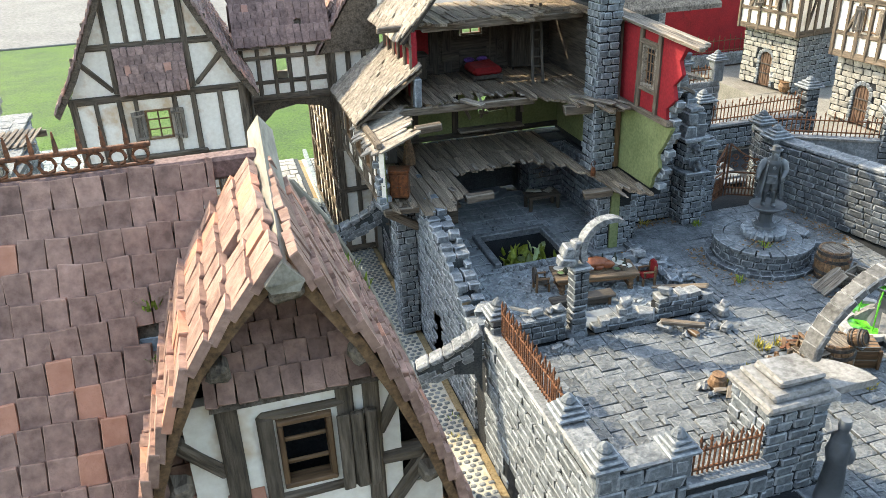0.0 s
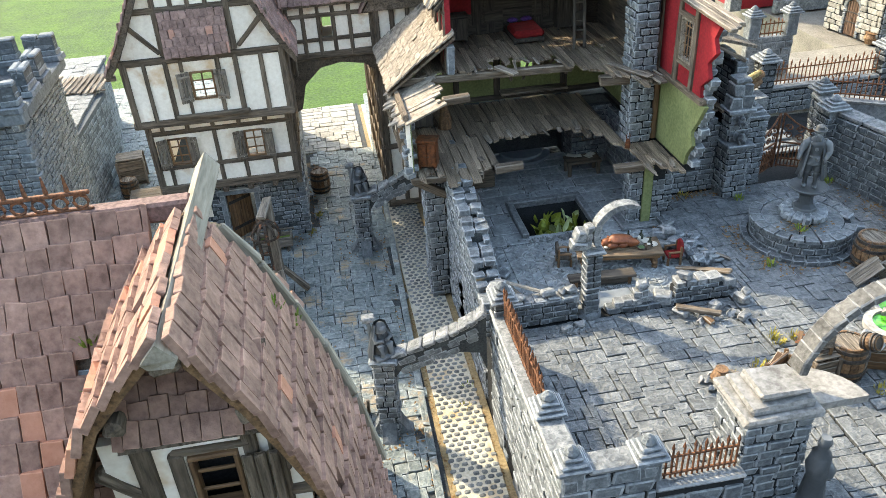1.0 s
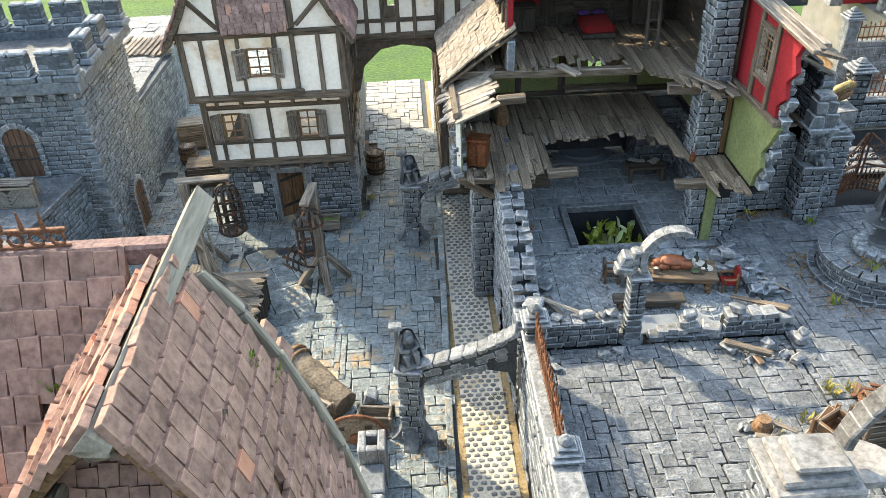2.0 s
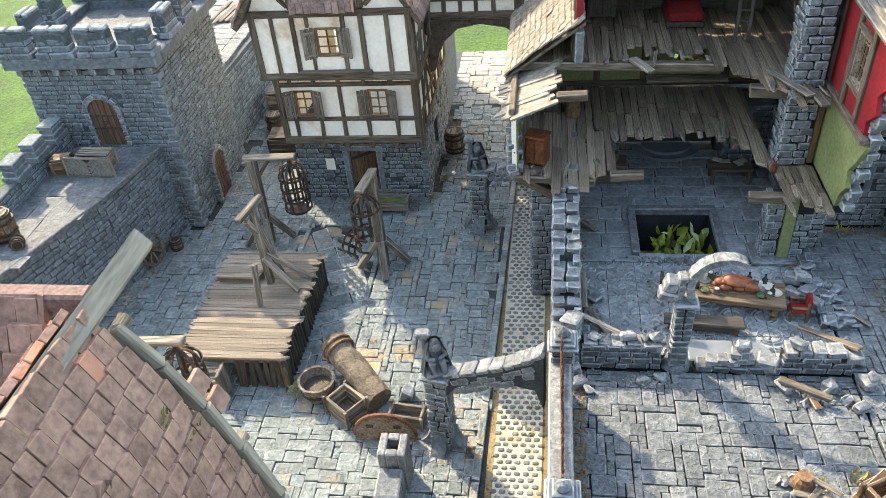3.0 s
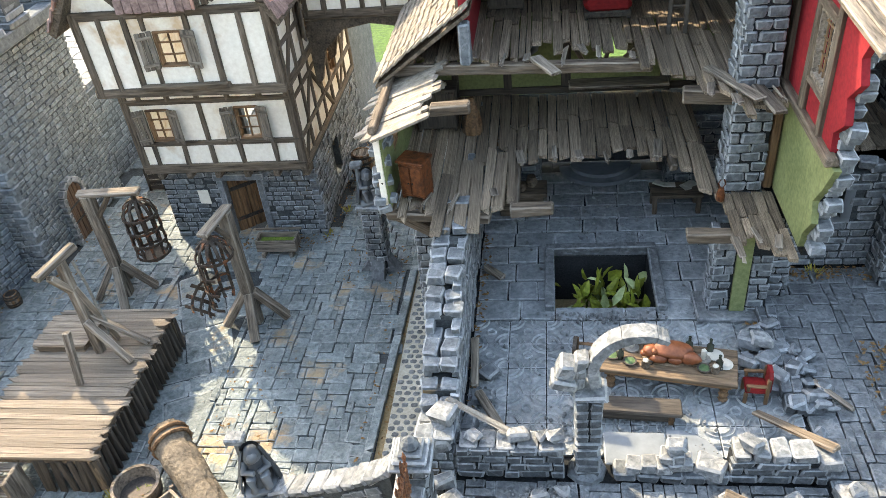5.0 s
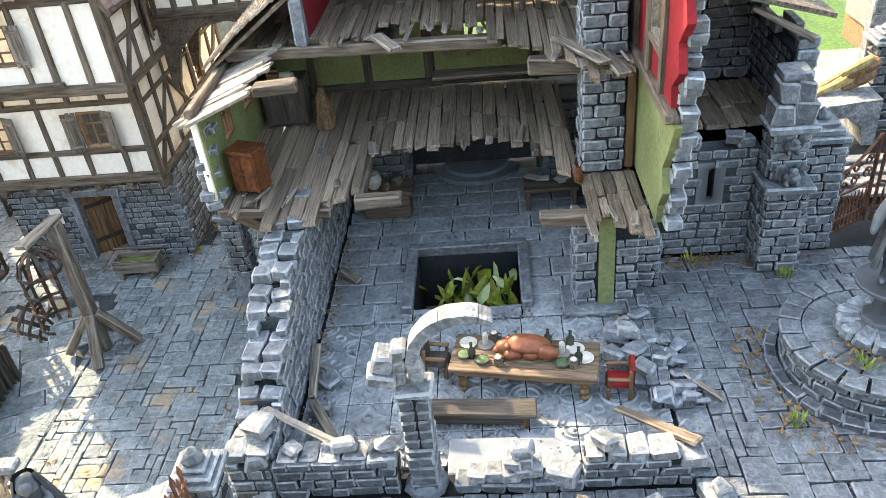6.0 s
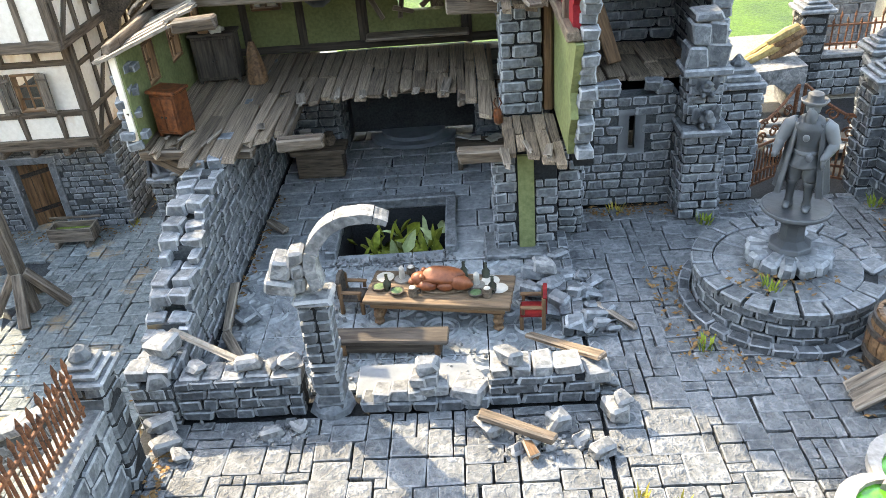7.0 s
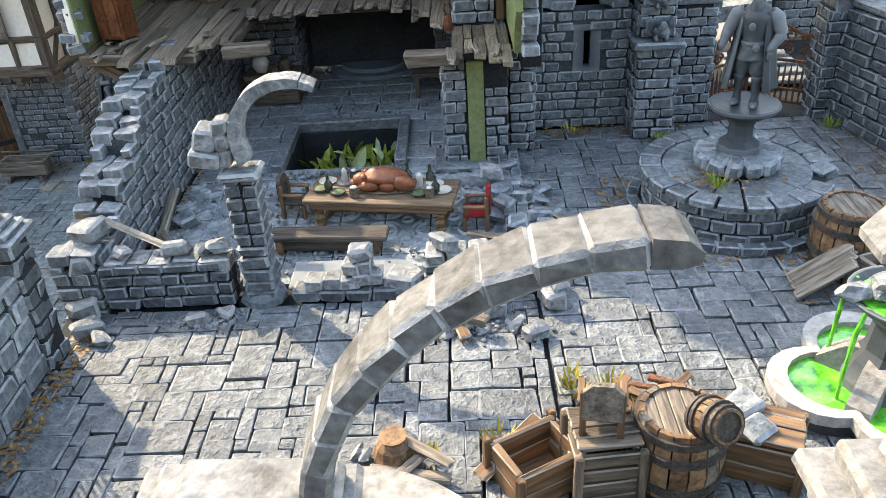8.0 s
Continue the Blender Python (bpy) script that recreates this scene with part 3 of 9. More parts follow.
def shingles(pcs, prof, a0, a1, axis, width=0.66, step=0.8, thick=0.13, gap=0.03, skip=None):
    """Courses of shingles over a roof profile (rows of across, height, from ridge to eave), drawn along an axis."""
    pts = [Vector(p) for p in prof]
    seg = [(pts[i + 1] - pts[i]).length for i in range(len(pts) - 1)]
    total, s, k = sum(seg), step * 0.55, 0
    while s < total:
        q, i = s, 0
        while i < len(seg) - 1 and q > seg[i]:
            q -= seg[i]
            i += 1
        t = (pts[i + 1] - pts[i]) / seg[i]
        c = pts[i] + t * q
        a = a0 - (width / 2 if k % 2 else 0)
        while a < a1:
            w = width * rnd.uniform(0.85, 1.12)
            l, r = max(a, a0), min(a + w, a1)
            a += w
            if r - l < 0.15 or (skip and skip((l + r) / 2, s)) or rnd.random() < gap:
                continue
            mid = (l + r) / 2
            if axis == "x":
                x, y, o = Vector((1, 0, 0)), Vector((0, t.x, t.y)), Vector((mid, c.x, c.y))
            else:
                x, y, o = Vector((0, 1, 0)), Vector((t.x, 0, t.y)), Vector((c.x, mid, c.y))
            z = x.cross(y)
            if z.z < 0:
                x, z = -x, -z
            M = Matrix((x, y, z)).transposed().to_4x4()
            M.translation = o + z * 0.12
            pcs.put((0, jit(0.05), jit(0.02)), (r - l - 0.03, step * 1.3, thick), (-9 + jit(2.5), jit(1.8), jit(2.5)), M)
        s += step
        k += 1


def planks(pcs, x0, x1, y1, front, z, w=0.5, gap=0.05, broken=0.55, thick=0.18):
    """Floorboards that run from the back (y1) to a ragged front edge."""
    x = x0
    while x < x1 - 0.15:
        ww = min(w * rnd.uniform(0.65, 1.2), x1 - x)
        cx = x + ww / 2
        ya = front(cx) + jit(broken)
        x += ww
        if rnd.random() < gap:
            continue
        cut = ya + (y1 - ya) * rnd.uniform(0.35, 0.7)
        for p, q in ((ya, cut), (cut, y1)):
            if q - p > 0.3:
                pcs.put((cx, (p + q) / 2, z - thick / 2 + jit(0.05)), (ww - 0.04, q - p - 0.04, thick), (jit(1.5), jit(1.5), jit(1.3)))


def frame_beams(parent, M, rows, mats=None, d=0.34, proud=0.14):
    """Timbers on a wall: rows of x0, z0, x1, z1, width; each one a part."""
    for x0, z0, x1, z1, w in rows:
        s = Shape()
        s.beam((x0, d / 2 - proud, z0), (x1, d / 2 - proud, z1), w, d, 0.05, 0.04, 0, (0, 1, 0))
        s.v = [tuple(M @ Vector(v)) for v in s.v]
        part("beam", s, mats or TIMBER, parent)


def window(parent, M, x0, z0, x1, z1, shutters=True, bars=(2, 3), wood=None, t=0.3):
    """A window frame with glazing bars and two open shutters, in a hole of a wall."""
    wood = wood or WARM
    s = Shape()
    f = 0.13
    for a, b in (((x0, z0), (x1, z0 + f)), ((x0, z1 - f), (x1, z1)), ((x0, z0 + f), (x0 + f, z1 - f)), ((x1 - f, z0 + f), (x1, z1 - f))):
        s.box((a[0], -0.12, a[1]), (b[0], t, b[1]), 0.03, 0.0, 0, None, M)
    win = part("window", s, wood, parent)
    g = Shape()
    for i in range(1, bars[0]):
        x = x0 + (x1 - x0) * i / bars[0]
        g.box((x - 0.05, 0.02, z0 + f), (x + 0.05, 0.12, z1 - f), 0.02, 0, 0, None, M)
    for i in range(1, bars[1]):
        z = z0 + (z1 - z0) * i / bars[1]
        g.box((x0 + f, 0.03, z - 0.05), (x1 - f, 0.11, z + 0.05), 0.02, 0, 0, None, M)
    part("glazing_lattice", g, wood, win)
    if shutters:
        for sx, px in ((-1, x0), (1, x1)):
            sh = Shape()
            w = (x1 - x0) * 0.55
            R = M @ Matrix.Translation((px, -0.16, 0)) @ pose(0, 0, 0, 0, 0, (22 if sx < 0 else -22) + jit(10))
            n = 3
            for i in range(n):
                xa = sx * w * i / n
                xb = sx * w * (i + 1) / n
                sh.box((min(xa, xb) + 0.015, -0.06, z0 - 0.05), (max(xa, xb) - 0.015, 0.06, z1 + 0.05), 0.03, 0.02, 0, None, R)
            for zz in (z0 + 0.25, z1 - 0.25):
                sh.box((min(0.05 * sx, sx * w), -0.13, zz - 0.08), (max(0.05 * sx, sx * w), -0.06, zz + 0.08), 0.02, 0, 0, None, R)
            part("shutter", sh, PLANK, win)
    return win


def rubble(at, size, mats=None, label="fallen pale grey stone block on the flagstones", turn=None, group="fallen stones"):
    """One fallen block of masonry."""
    s = Shape()
    s.block((0, 0, 0), size, 0.09, 0.09, 0, 1)
    ob = new("stone_block", to_mesh("stone_block", s, mats or (PALE, PALE_EDGE)))
    t = turn or (jit(8), jit(8), jit(80))
    ob.matrix_world = pose(at[0] * CM, at[1] * CM, at[2] * CM, *t)
    return tagged(ob, label, "stone", group)


SHPALE = material("shingle_pale", (0.13, 0.108, 0.084), (0.37, 0.318, 0.26), 0.85, 420, 110, 0.7, 0.35)
WSH = variants("wood_shingle", (SHPALE, SHPALE), 6, 0.05, 0.05)
# ---- ruined house ----
rn = thing("ruined_house", 0, 0, 0, "ruined half-open stone and timber house with three broken plank floors", "ruin")
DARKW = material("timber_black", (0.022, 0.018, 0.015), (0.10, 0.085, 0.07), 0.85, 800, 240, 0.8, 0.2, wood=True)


def crest(y):
    y = math.floor(y / 0.55) * 0.55 + 0.27
    line = ((30, 1.3), (35.2, 1.6), (36.3, 1.75), (37.3, 2.2), (38.6, 2.75), (39.6, 3.2), (40.6, 3.9), (42.2, 4.2), (43.6, 4.6), (60, 4.7))
    for (a, b), (c, d) in zip(line, line[1:]):
        if a <= y < c:
            return b + (d - b) * (y - a) / (c - a) + 0.22 * math.sin(y * 7.3)
    return 1.3


outline, y = [(34.9, -5)], 34.9
while y < 57:
    yb = min(y + 0.55, 57.2)
    zc = crest((y + yb) / 2) - 0.12 if y < 46 else 4.5
    outline += [(y + 0.001, zc), (yb, zc)]
    y = yb
s = Shape().prism(outline + [(57.2, -5)], "x", 9.3, 10.55)
part("wall_core", s, STREET_BED, rn)
p = Pieces(BRICK)
run_wall(p, (10.6, 35), (10.6, 55.5), 0, lambda d: crest(35 + d), 0.42, 0.85)
run_wall(p, (9.25, 57), (9.25, 34.9), -5, lambda d: crest(57 - d), 0.45, 0.9, hole=lambda d, z: 14.2 < d < 15.6 and z < -1.6)
run_wall(p, (9.25, 34.9), (10.6, 34.9), -5, 1.3, 0.42, 0.8)
y = 35.0
while y < 46:                       # the broken crest, laid across the wall
    l = rnd.uniform(0.5, 0.85)
    for cx in (9.55, 10.28):
        zt = crest(y + l / 2)
        p.put((cx + jit(0.05), y + l / 2 + jit(0.04), zt - 0.1 + jit(0.07)), (rnd.uniform(0.62, 0.74), l - 0.04, rnd.uniform(0.4, 0.52)), (jit(5), jit(5), jit(7)))
    y += l
p.done("brick", rn, (10, 40, 2), 200)

# front wall, pier with broken arch, threshold
fw = Pieces(DBRICK)
part("front_wall_core", Shape().box((10.7, 35.0, 0), (14.5, 35.75, 1.15), 0.02), JOINT, rn)
run_wall(fw, (10.65, 34.9), (14.55, 34.9), 0, 1.5, 0.37, 0.85)
run_wall(fw, (14.55, 35.85), (10.65, 35.85), 0, 1.5, 0.37, 0.85)
part("front_wall_core", Shape().box((20.3, 35.0, 0), (23.4, 35.75, 0.9), 0.02), JOINT, rn)
run_wall(fw, (20.2, 34.9), (23.5, 34.9), 0, lambda d: 1.2 if d < 2.6 else 0.8, 0.37, 0.85)
run_wall(fw, (23.5, 34.9), (23.5, 35.9), 0, 0.9, 0.37, 0.85)
for k in range(5):
    fw.put((16.65 + k * 0.8, 35.15 + jit(0.05), 0.18), (0.76, 0.72, 0.38), (jit(1), jit(1), jit(2)))
for k in range(9):
    y = 38.4 + k * 0.72
    for dx in (0, 0.42):
        fw.put((23.05 + dx, y, 0.25 + jit(0.05)), (0.38, 0.66, 0.55), (jit(2), jit(2), jit(5)))
fw.done("brick", rn)
cap_p = Pieces(PBRICK)
x = 10.75
while x < 14.5:
    l = rnd.uniform(0.55, 0.95)
    cap_p.put((x + l / 2, 35.35 + jit(0.08), 1.36), (l - 0.06, 0.8, 0.42), (jit(4), jit(4), jit(6)))
    x += l
x = 20.3
while x < 23.3:
    l = rnd.uniform(0.6, 0.95)
    cap_p.put((x + l / 2, 35.35, 1.2 if x < 22.6 else 0.9), (l - 0.06, 0.85, 0.4), (jit(4), jit(4), jit(6)))
    x += l
for q in ((16.95, 35.15, 0.56), (17.5, 35.2, 0.55), (18.0, 35.15, 0.56)):
    cap_p.put(q, (0.54, 0.6, 0.36), (jit(2), jit(2), jit(4)))
for q in ((18.35, 35.2, 0.62), (18.75, 35.3, 0.6), (18.45, 35.3, 1.0), (18.1, 35.25, 0.98)):
    cap_p.put(q, (0.5, 0.62, 0.4), (jit(5), jit(5), jit(10)))
cap_p.done("broken_brick", rn)
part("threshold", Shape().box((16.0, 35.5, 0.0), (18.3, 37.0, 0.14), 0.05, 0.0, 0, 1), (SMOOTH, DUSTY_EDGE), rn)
part("threshold", Shape().prism([(18.35 + 1.9 * math.cos(a * 0.2618), 35.6 + 1.6 * math.sin(a * 0.2618)) for a in range(7)] + [(18.35, 35.6)], "z", 0.01, 0.1), SMOOTH, rn)

pier = part("arch_pier", Shape().box((15.0, 34.95, 0), (15.7, 35.65, 4.1), 0.02), JOINT, rn)
p = Pieces(DBRICK)
z = 0.05
while z < 4.0:
    h = rnd.uniform(0.33, 0.42)
    if int(z * 10) % 2:
        p.put((15.12, 35.3, z + h / 2), (0.44, 0.9, h - 0.06), (jit(2), jit(2), jit(3)))
        p.put((15.6, 35.3, z + h / 2), (0.4, 0.88, h - 0.06), (jit(2), jit(2), jit(3)))
    else:
        p.put((15.35, 35.3, z + h / 2), (0.86, 0.92, h - 0.06), (jit(2), jit(2), jit(3)))
    z += h
p.done("brick", pier)
part("impost", Shape().box((14.8, 34.75, 4.1), (15.95, 35.85, 4.35), 0.08, 0.04, 0, 1), (PALE, PALE_EDGE), pier)
part("impost", Shape().lathe([(0.75, 0), (0.7, 0.2), (0.45, 0.35)], 9, (15.35, 35.3, 0), 0, 0.08), STONE, pier)
for (q, sz, t) in (((14.5, 35.25, 4.72), (0.82, 0.75, 0.5), 2), ((14.62, 35.3, 5.3), (0.6, 0.72, 0.66), 14), ((15.05, 35.35, 4.68), (0.34, 0.7, 0.5), 0), ((15.12, 35.3, 5.16), (0.4, 0.72, 0.44), 4), ((15.1, 35.3, 5.6), (0.46, 0.7, 0.42), -6)):
    part("arch_stone", Shape().block((0, 0, 0), sz, 0.08, 0.06, 0, 1, Matrix.Translation(q) @ Matrix.Rotation(radians(t), 4, "Y")), (PALE, PALE_EDGE), pier)
# broken arch ring
def arch_stones(parent, cx, cz, y, r, a0, a1, n, w, d, mats=None, name="arch_stone", bev=0.08):
    for i in range(n):
        t0, t1 = a0 + (a1 - a0) * i / n, a0 + (a1 - a0) * (i + 0.95) / n
        tm = radians((t0 + t1) / 2)
        M = Matrix.Translation((cx - r * math.cos(tm), y, cz + r * math.sin(tm))) @ Matrix.Rotation(tm, 4, "Y")
        s = Shape()
        s.block((0, 0, 0), (w * rnd.uniform(0.94, 1.06), d * rnd.uniform(0.97, 1.03), 2 * r * math.sin(radians(abs(t1 - t0)) / 2) + 0.12), bev, 0.03, 0, 1, M)
        part(name, s, mats or (PALE, PALE_EDGE), parent)


for a0, a1, w0, w1 in ((-24, 20, 0.34, 0.36), (21, 66, 0.36, 0.34), (67, 104, 0.34, 0.24), (104.5, 119, 0.22, 0.16)):
    ring = []
    for sd in (1, -1):
        for k in range(7):
            f = k / 6 if sd > 0 else 1 - k / 6
            a, w = radians(a0 + (a1 - a0) * f), (w0 + (w1 - w0) * f) / 2
            ring.append((17.0 - (1.55 + sd * w + jit(0.015)) * math.cos(a), 5.2 + (1.55 + sd * w + jit(0.015)) * math.sin(a)))
    part("arch_stone", Shape().prism(ring, "y", 35.0, 35.62), PALE, pier)

# ground floor inside: pit, hearth, pier with green plaster
for a, b in (((PIT[0] - 0.45, PIT[3], -0.2), (PIT[2] + 0.45, PIT[3] + 0.45, 0.3)), ((PIT[0] - 0.45, PIT[1] - 0.3, -0.2), (PIT[0], PIT[3] - 0.01, 0.3)), ((PIT[2], PIT[1] - 0.3, -0.2), (PIT[2] + 0.45, PIT[3] - 0.01, 0.3))):
    part("pit_curb", Shape().box(a, b, 0.06, 0.02, 0, 1), (FLAG, FLAG_EDGE), rn)
# near-black bed colour on these walls keeps the hearth recess dark
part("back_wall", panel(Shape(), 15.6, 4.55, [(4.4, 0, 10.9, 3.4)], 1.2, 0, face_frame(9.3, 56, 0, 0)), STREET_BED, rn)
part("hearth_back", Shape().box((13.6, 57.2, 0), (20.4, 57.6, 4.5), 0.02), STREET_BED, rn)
p = Pieces(BRICK)
run_wall(p, (10.7, 54.2), (13.6, 54.2), 0, 4.3, 0.42, 0.85)
run_wall(p, (13.6, 54.2), (13.6, 57), 0, 4.3, 0.42, 0.85)
run_wall(p, (20.4, 54.2), (23.4, 54.2), 0, 4.3, 0.42, 0.85)
run_wall(p, (20.4, 57), (20.4, 54.2), 0, 4.3, 0.42, 0.85)
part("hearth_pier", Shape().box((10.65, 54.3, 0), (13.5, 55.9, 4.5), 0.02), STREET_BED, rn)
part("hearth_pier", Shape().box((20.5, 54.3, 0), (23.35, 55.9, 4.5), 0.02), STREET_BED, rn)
run_wall(p, (23.4, 45), (23.4, 56), 0, 4.4, 0.42, 0.85)
s = Shape()
for r, z in ((2.3, 0.22), (1.7, 0.42)):
    s.prism([(17.0 + r * math.cos(math.pi * k / 14 + math.pi), 56.4 + r * 0.85 * math.sin(math.pi * k / 14 + math.pi)) for k in range(15)], "z", 0.0 if r > 2 else 0.2, z)
part("hearth_step", s, SMOOTH, rn)
gp = part("door_pier", Shape().box((20.95, 43.9, 0), (23.3, 44.8, 4.2), 0.03), JOINT, rn)
run_wall(p, (20.9, 43.85), (21.75, 43.85), 0, 4.2, 0.42, 0.7)
run_wall(p, (22.45, 43.85), (23.35, 43.85), 0, 3.4, 0.42, 0.7)
run_wall(p, (20.9, 44.9), (20.9, 43.85), 0, 4.2, 0.42, 0.7)
part("plaster", Shape().box((21.8, 43.75, 0.2), (22.42, 43.95, 4.2), 0.02), GREENPL, gp)
part("step", Shape().box((20.4, 43.2, 0.0), (23.0, 45.2, 0.22), 0.06, 0.02, 0, 1), (FLAG, FLAG_EDGE), gp)
p.done("brick", rn, (21, 46, 2), 120)

# plank floors
fl = Pieces(PLK)
planks(fl, 6.9, 12.6, 57, lambda x: 45.2 + (0.0 if x < 9 else -1.4 if x < 11 else 0.3), 4.95, gap=0.0)
planks(fl, 12.6, 19.6, 55.9, lambda x: 49.8 - 0.12 * abs(x - 16), 4.95, w=0.58, gap=0.0, broken=0.5)
planks(fl, 19.6, 21.3, 55.9, lambda x: 50 - (x - 19.6) * 3.2, 4.95, gap=0.0)
planks(fl, 21.3, 23.4, 46, lambda x: 42.1 - (0.4 if x > 22.3 else -0.6), 4.95, gap=0.0)
fl.done("floorboard", rn, (15, 46, 5))
fl = Pieces(PLK)
planks(fl, 10.6, 13.4, 57.4, lambda x: 49.9, 9.65, w=0.46, gap=0.0, broken=0.4)
planks(fl, 13.4, 18.0, 57.4, lambda x: 51.3, 9.65, w=0.46, gap=0.0, broken=0.8)
planks(fl, 18.0, 20.4, 57.4, lambda x: 49.2 - (x - 18) * 1.1, 9.65, w=0.46, gap=0.0, broken=0.5)
planks(fl, 20.4, 23.4, 57.4, lambda x: 46.2 if x < 21.4 else 44.4, 9.65, w=0.42, gap=0.0, broken=0.8)
planks(fl, 7.2, 10.6, 57.4, lambda x: 50.5, 9.65, gap=0.0)
fl.done("floorboard", rn, (15, 50, 9.6))
fl = Pieces(PLK)
planks(fl, 10.4, 23.3, 57.4, lambda x: 50.6 + 1.0 * math.sin(x * 1.3), 14.75, gap=0.0, broken=0.8)
fl.done("floorboard", rn)
for a, b, w in (((7.2, 50.2, 9.3), (18.6, 49.5, 9.3), 0.55), ((19.5, 46.6, 9.25), (22.2, 46.3, 9.25), 0.6), ((9.3, 45.9, 9.4), (11.0, 45.8, 9.5), 0.5), ((12.4, 45.6, 4.55), (14.3, 45.6, 4.55), 0.55), ((19.6, 43.5, 4.5), (21.6, 43.4, 4.5), 0.55), ((12.5, 50.8, 4.6), (19.8, 50.8, 4.6), 0.4), ((7.0, 45.4, 4.55), (11.6, 45.0, 4.55), 0.45), ((19.8, 48.6, 4.6), (19.8, 56, 4.6), 0.4), ((11.4, 51.2, 14.35), (22.8, 51.2, 14.35), 0.5), ((12.6, 45.6, 4.6), (12.6, 56, 4.6), 0.4), ((8.5, 51, 14.5), (22.0, 51.4, 14.6), 0.45)):
    part("floor_beam", Shape().beam(a, b, w, w * 0.95, 0.07, 0.05, 0, (0, 0, 1), 1), (TIMBER, PLANK), rn)
for a, b in (((20.6, 47.9, 9.8), (22.0, 44.6, 9.9)), ((21.9, 47.4, 9.85), (22.6, 43.9, 9.7)), ((13.6, 49.6, 9.85), (14.5, 48.0, 9.75))):
    part("loose_plank", Shape().beam(a, b, 0.5, 0.18, 0.04, 0.04, 0, (0, 0, 1), 1), (PLANK, PLANK_EDGE), rn)

# splintered board ends and loose boards along the broken floors
for z, edge, xa, xb in ((4.98, 46.2, 8.0, 12.4), (4.98, 49.6, 12.8, 19.4), (9.68, 50.2, 10.8, 17.8), (9.68, 45.6, 20.4, 23.0), (4.98, 42.6, 21.3, 23.2)):
    x = xa
    while x < xb:
        l = rnd.uniform(0.6, 1.5)
        a = jit(12)
        d = Vector((math.sin(radians(a)), -math.cos(radians(a)), jit(0.14)))
        m = Vector((x, edge + jit(0.5) - 0.2, z + rnd.uniform(0.02, 0.16)))
        w = rnd.uniform(0.14, 0.4)
        s = Shape()
        s.beam(m - d * l / 2, m + d * l / 2, w, 0.1, 0.03, 0.05, 0, (0, 0, 1), 1)
        s.beam(m + d * l * 0.45, m + d * l * (0.55 + rnd.uniform(0.05, 0.2)) + Vector((jit(0.06), 0, -0.02)), w * 0.45, 0.06, 0.02, 0.03, 0, (0, 0, 1), 1)
        part("splintered_board", s, (PLANK, PLANK_EDGE), rn)
        x += rnd.uniform(0.6, 1.7)
for k in range(7):
    x = 16.0 + k * 0.7
    part("broken_lath", Shape().beam((x + jit(0.3), 55.6 + jit(0.2), 5.9 + rnd.uniform(0, 1.4)), (x + jit(0.9), 55.4 + jit(0.3), 6.6 + rnd.uniform(0.5, 2.0)), 0.22, 0.1, 0.03, 0.04, 0, (0, 1, 0), 1), (PLANK, PLANK_EDGE), rn)

# first floor walls: green plaster, timbers, broken window
F = face_frame(7.0, 56.0, 5.0, 0)
part("green_wall", panel(Shape(), 16.4, 4.3, [(9.9, 1.7, 12.2, 3.0), (2.6, 2.2, 4.2, 3.5)], 0.5, 0, F), GREENPL, rn)
frame_beams(rn, F, [(2.2, 0, 2.2, 4.3, 0.4), (5.0, 0, 5.0, 4.3, 0.45), (8.1, 0, 8.1, 4.3, 0.5), (13.2, 0, 13.2, 4.3, 0.5), (0, 0.25, 16.4, 0.25, 0.4), (8.1, 3.6, 13.2, 3.6, 0.4)], DARKW)
window(rn, F, 2.65, 2.25, 4.15, 3.45, False, (2, 2))
part("sill_board", Shape().box((15.2, 55.0, 5.55), (20.3, 56.2, 5.75), 0.05, 0.04, 0, 1), (PLANK, PLANK_EDGE), rn)
s = Shape()
s.prism([(18.9, 8.9), (19.5, 8.8), (19.9, 5.8), (19.3, 5.8)], "y", 55.85, 55.97)
part("broken_shutter", s, GREENPL, rn)
s = Shape()
for k in range(5):
    s.beam((16.0 + k * 0.75, 55.9, 8.4 - jit(0.3)), (16.5 + k * 0.75, 55.9, 7.9 + jit(0.4)), 0.2, 0.15, 0.03, 0.05)
part("broken_glazing", s, PLANK, rn)
part("trophy_plaque", Shape().lathe([(0.05, 0), (0.7, 0.02), (0.75, 0.15), (0.4, 0.3), (0.3, 0.7), (0.1, 0.9)], 10, (0, 0, 0), 0, 0.08, pose(13.0, 55.95, 8.0, 90, 0, 0)), STATUE, rn)
# left bay over the gutter
L = face_frame(6.9, 57.5, 4.9, -90)
bay = part("bay_wall", panel(Shape(), 12.4, 3.7, [(2.0, 1.6, 3.6, 3.4), (5.4, 1.6, 7.0, 3.4), (8.6, 1.6, 10.0, 3.4)], 0.25, 0, L), PLASTER, rn)
part("green_lining", panel(Shape(), 12.3, 3.65, [(2.0, 1.6, 3.6, 3.4), (5.4, 1.6, 7.0, 3.4), (8.6, 1.6, 10.0, 3.4)], 0.08, 0, L @ Matrix.Translation((0, 0.26, 0.05))), GREENPL, bay)
frame_beams(rn, L, [(0, 0.2, 12.4, 0.2, 0.4), (0, 4.0, 12.4, 4.0, 0.4), (0, 1.4, 12.4, 1.4, 0.28)] + [(x, 0, x, 4.2, 0.3) for x in (0.2, 1.8, 3.8, 5.2, 7.2, 8.4, 10.2, 11.6)] + [(3.8, 0.2, 5.2, 1.4, 0.22), (7.2, 1.4, 8.4, 0.2, 0.22)])
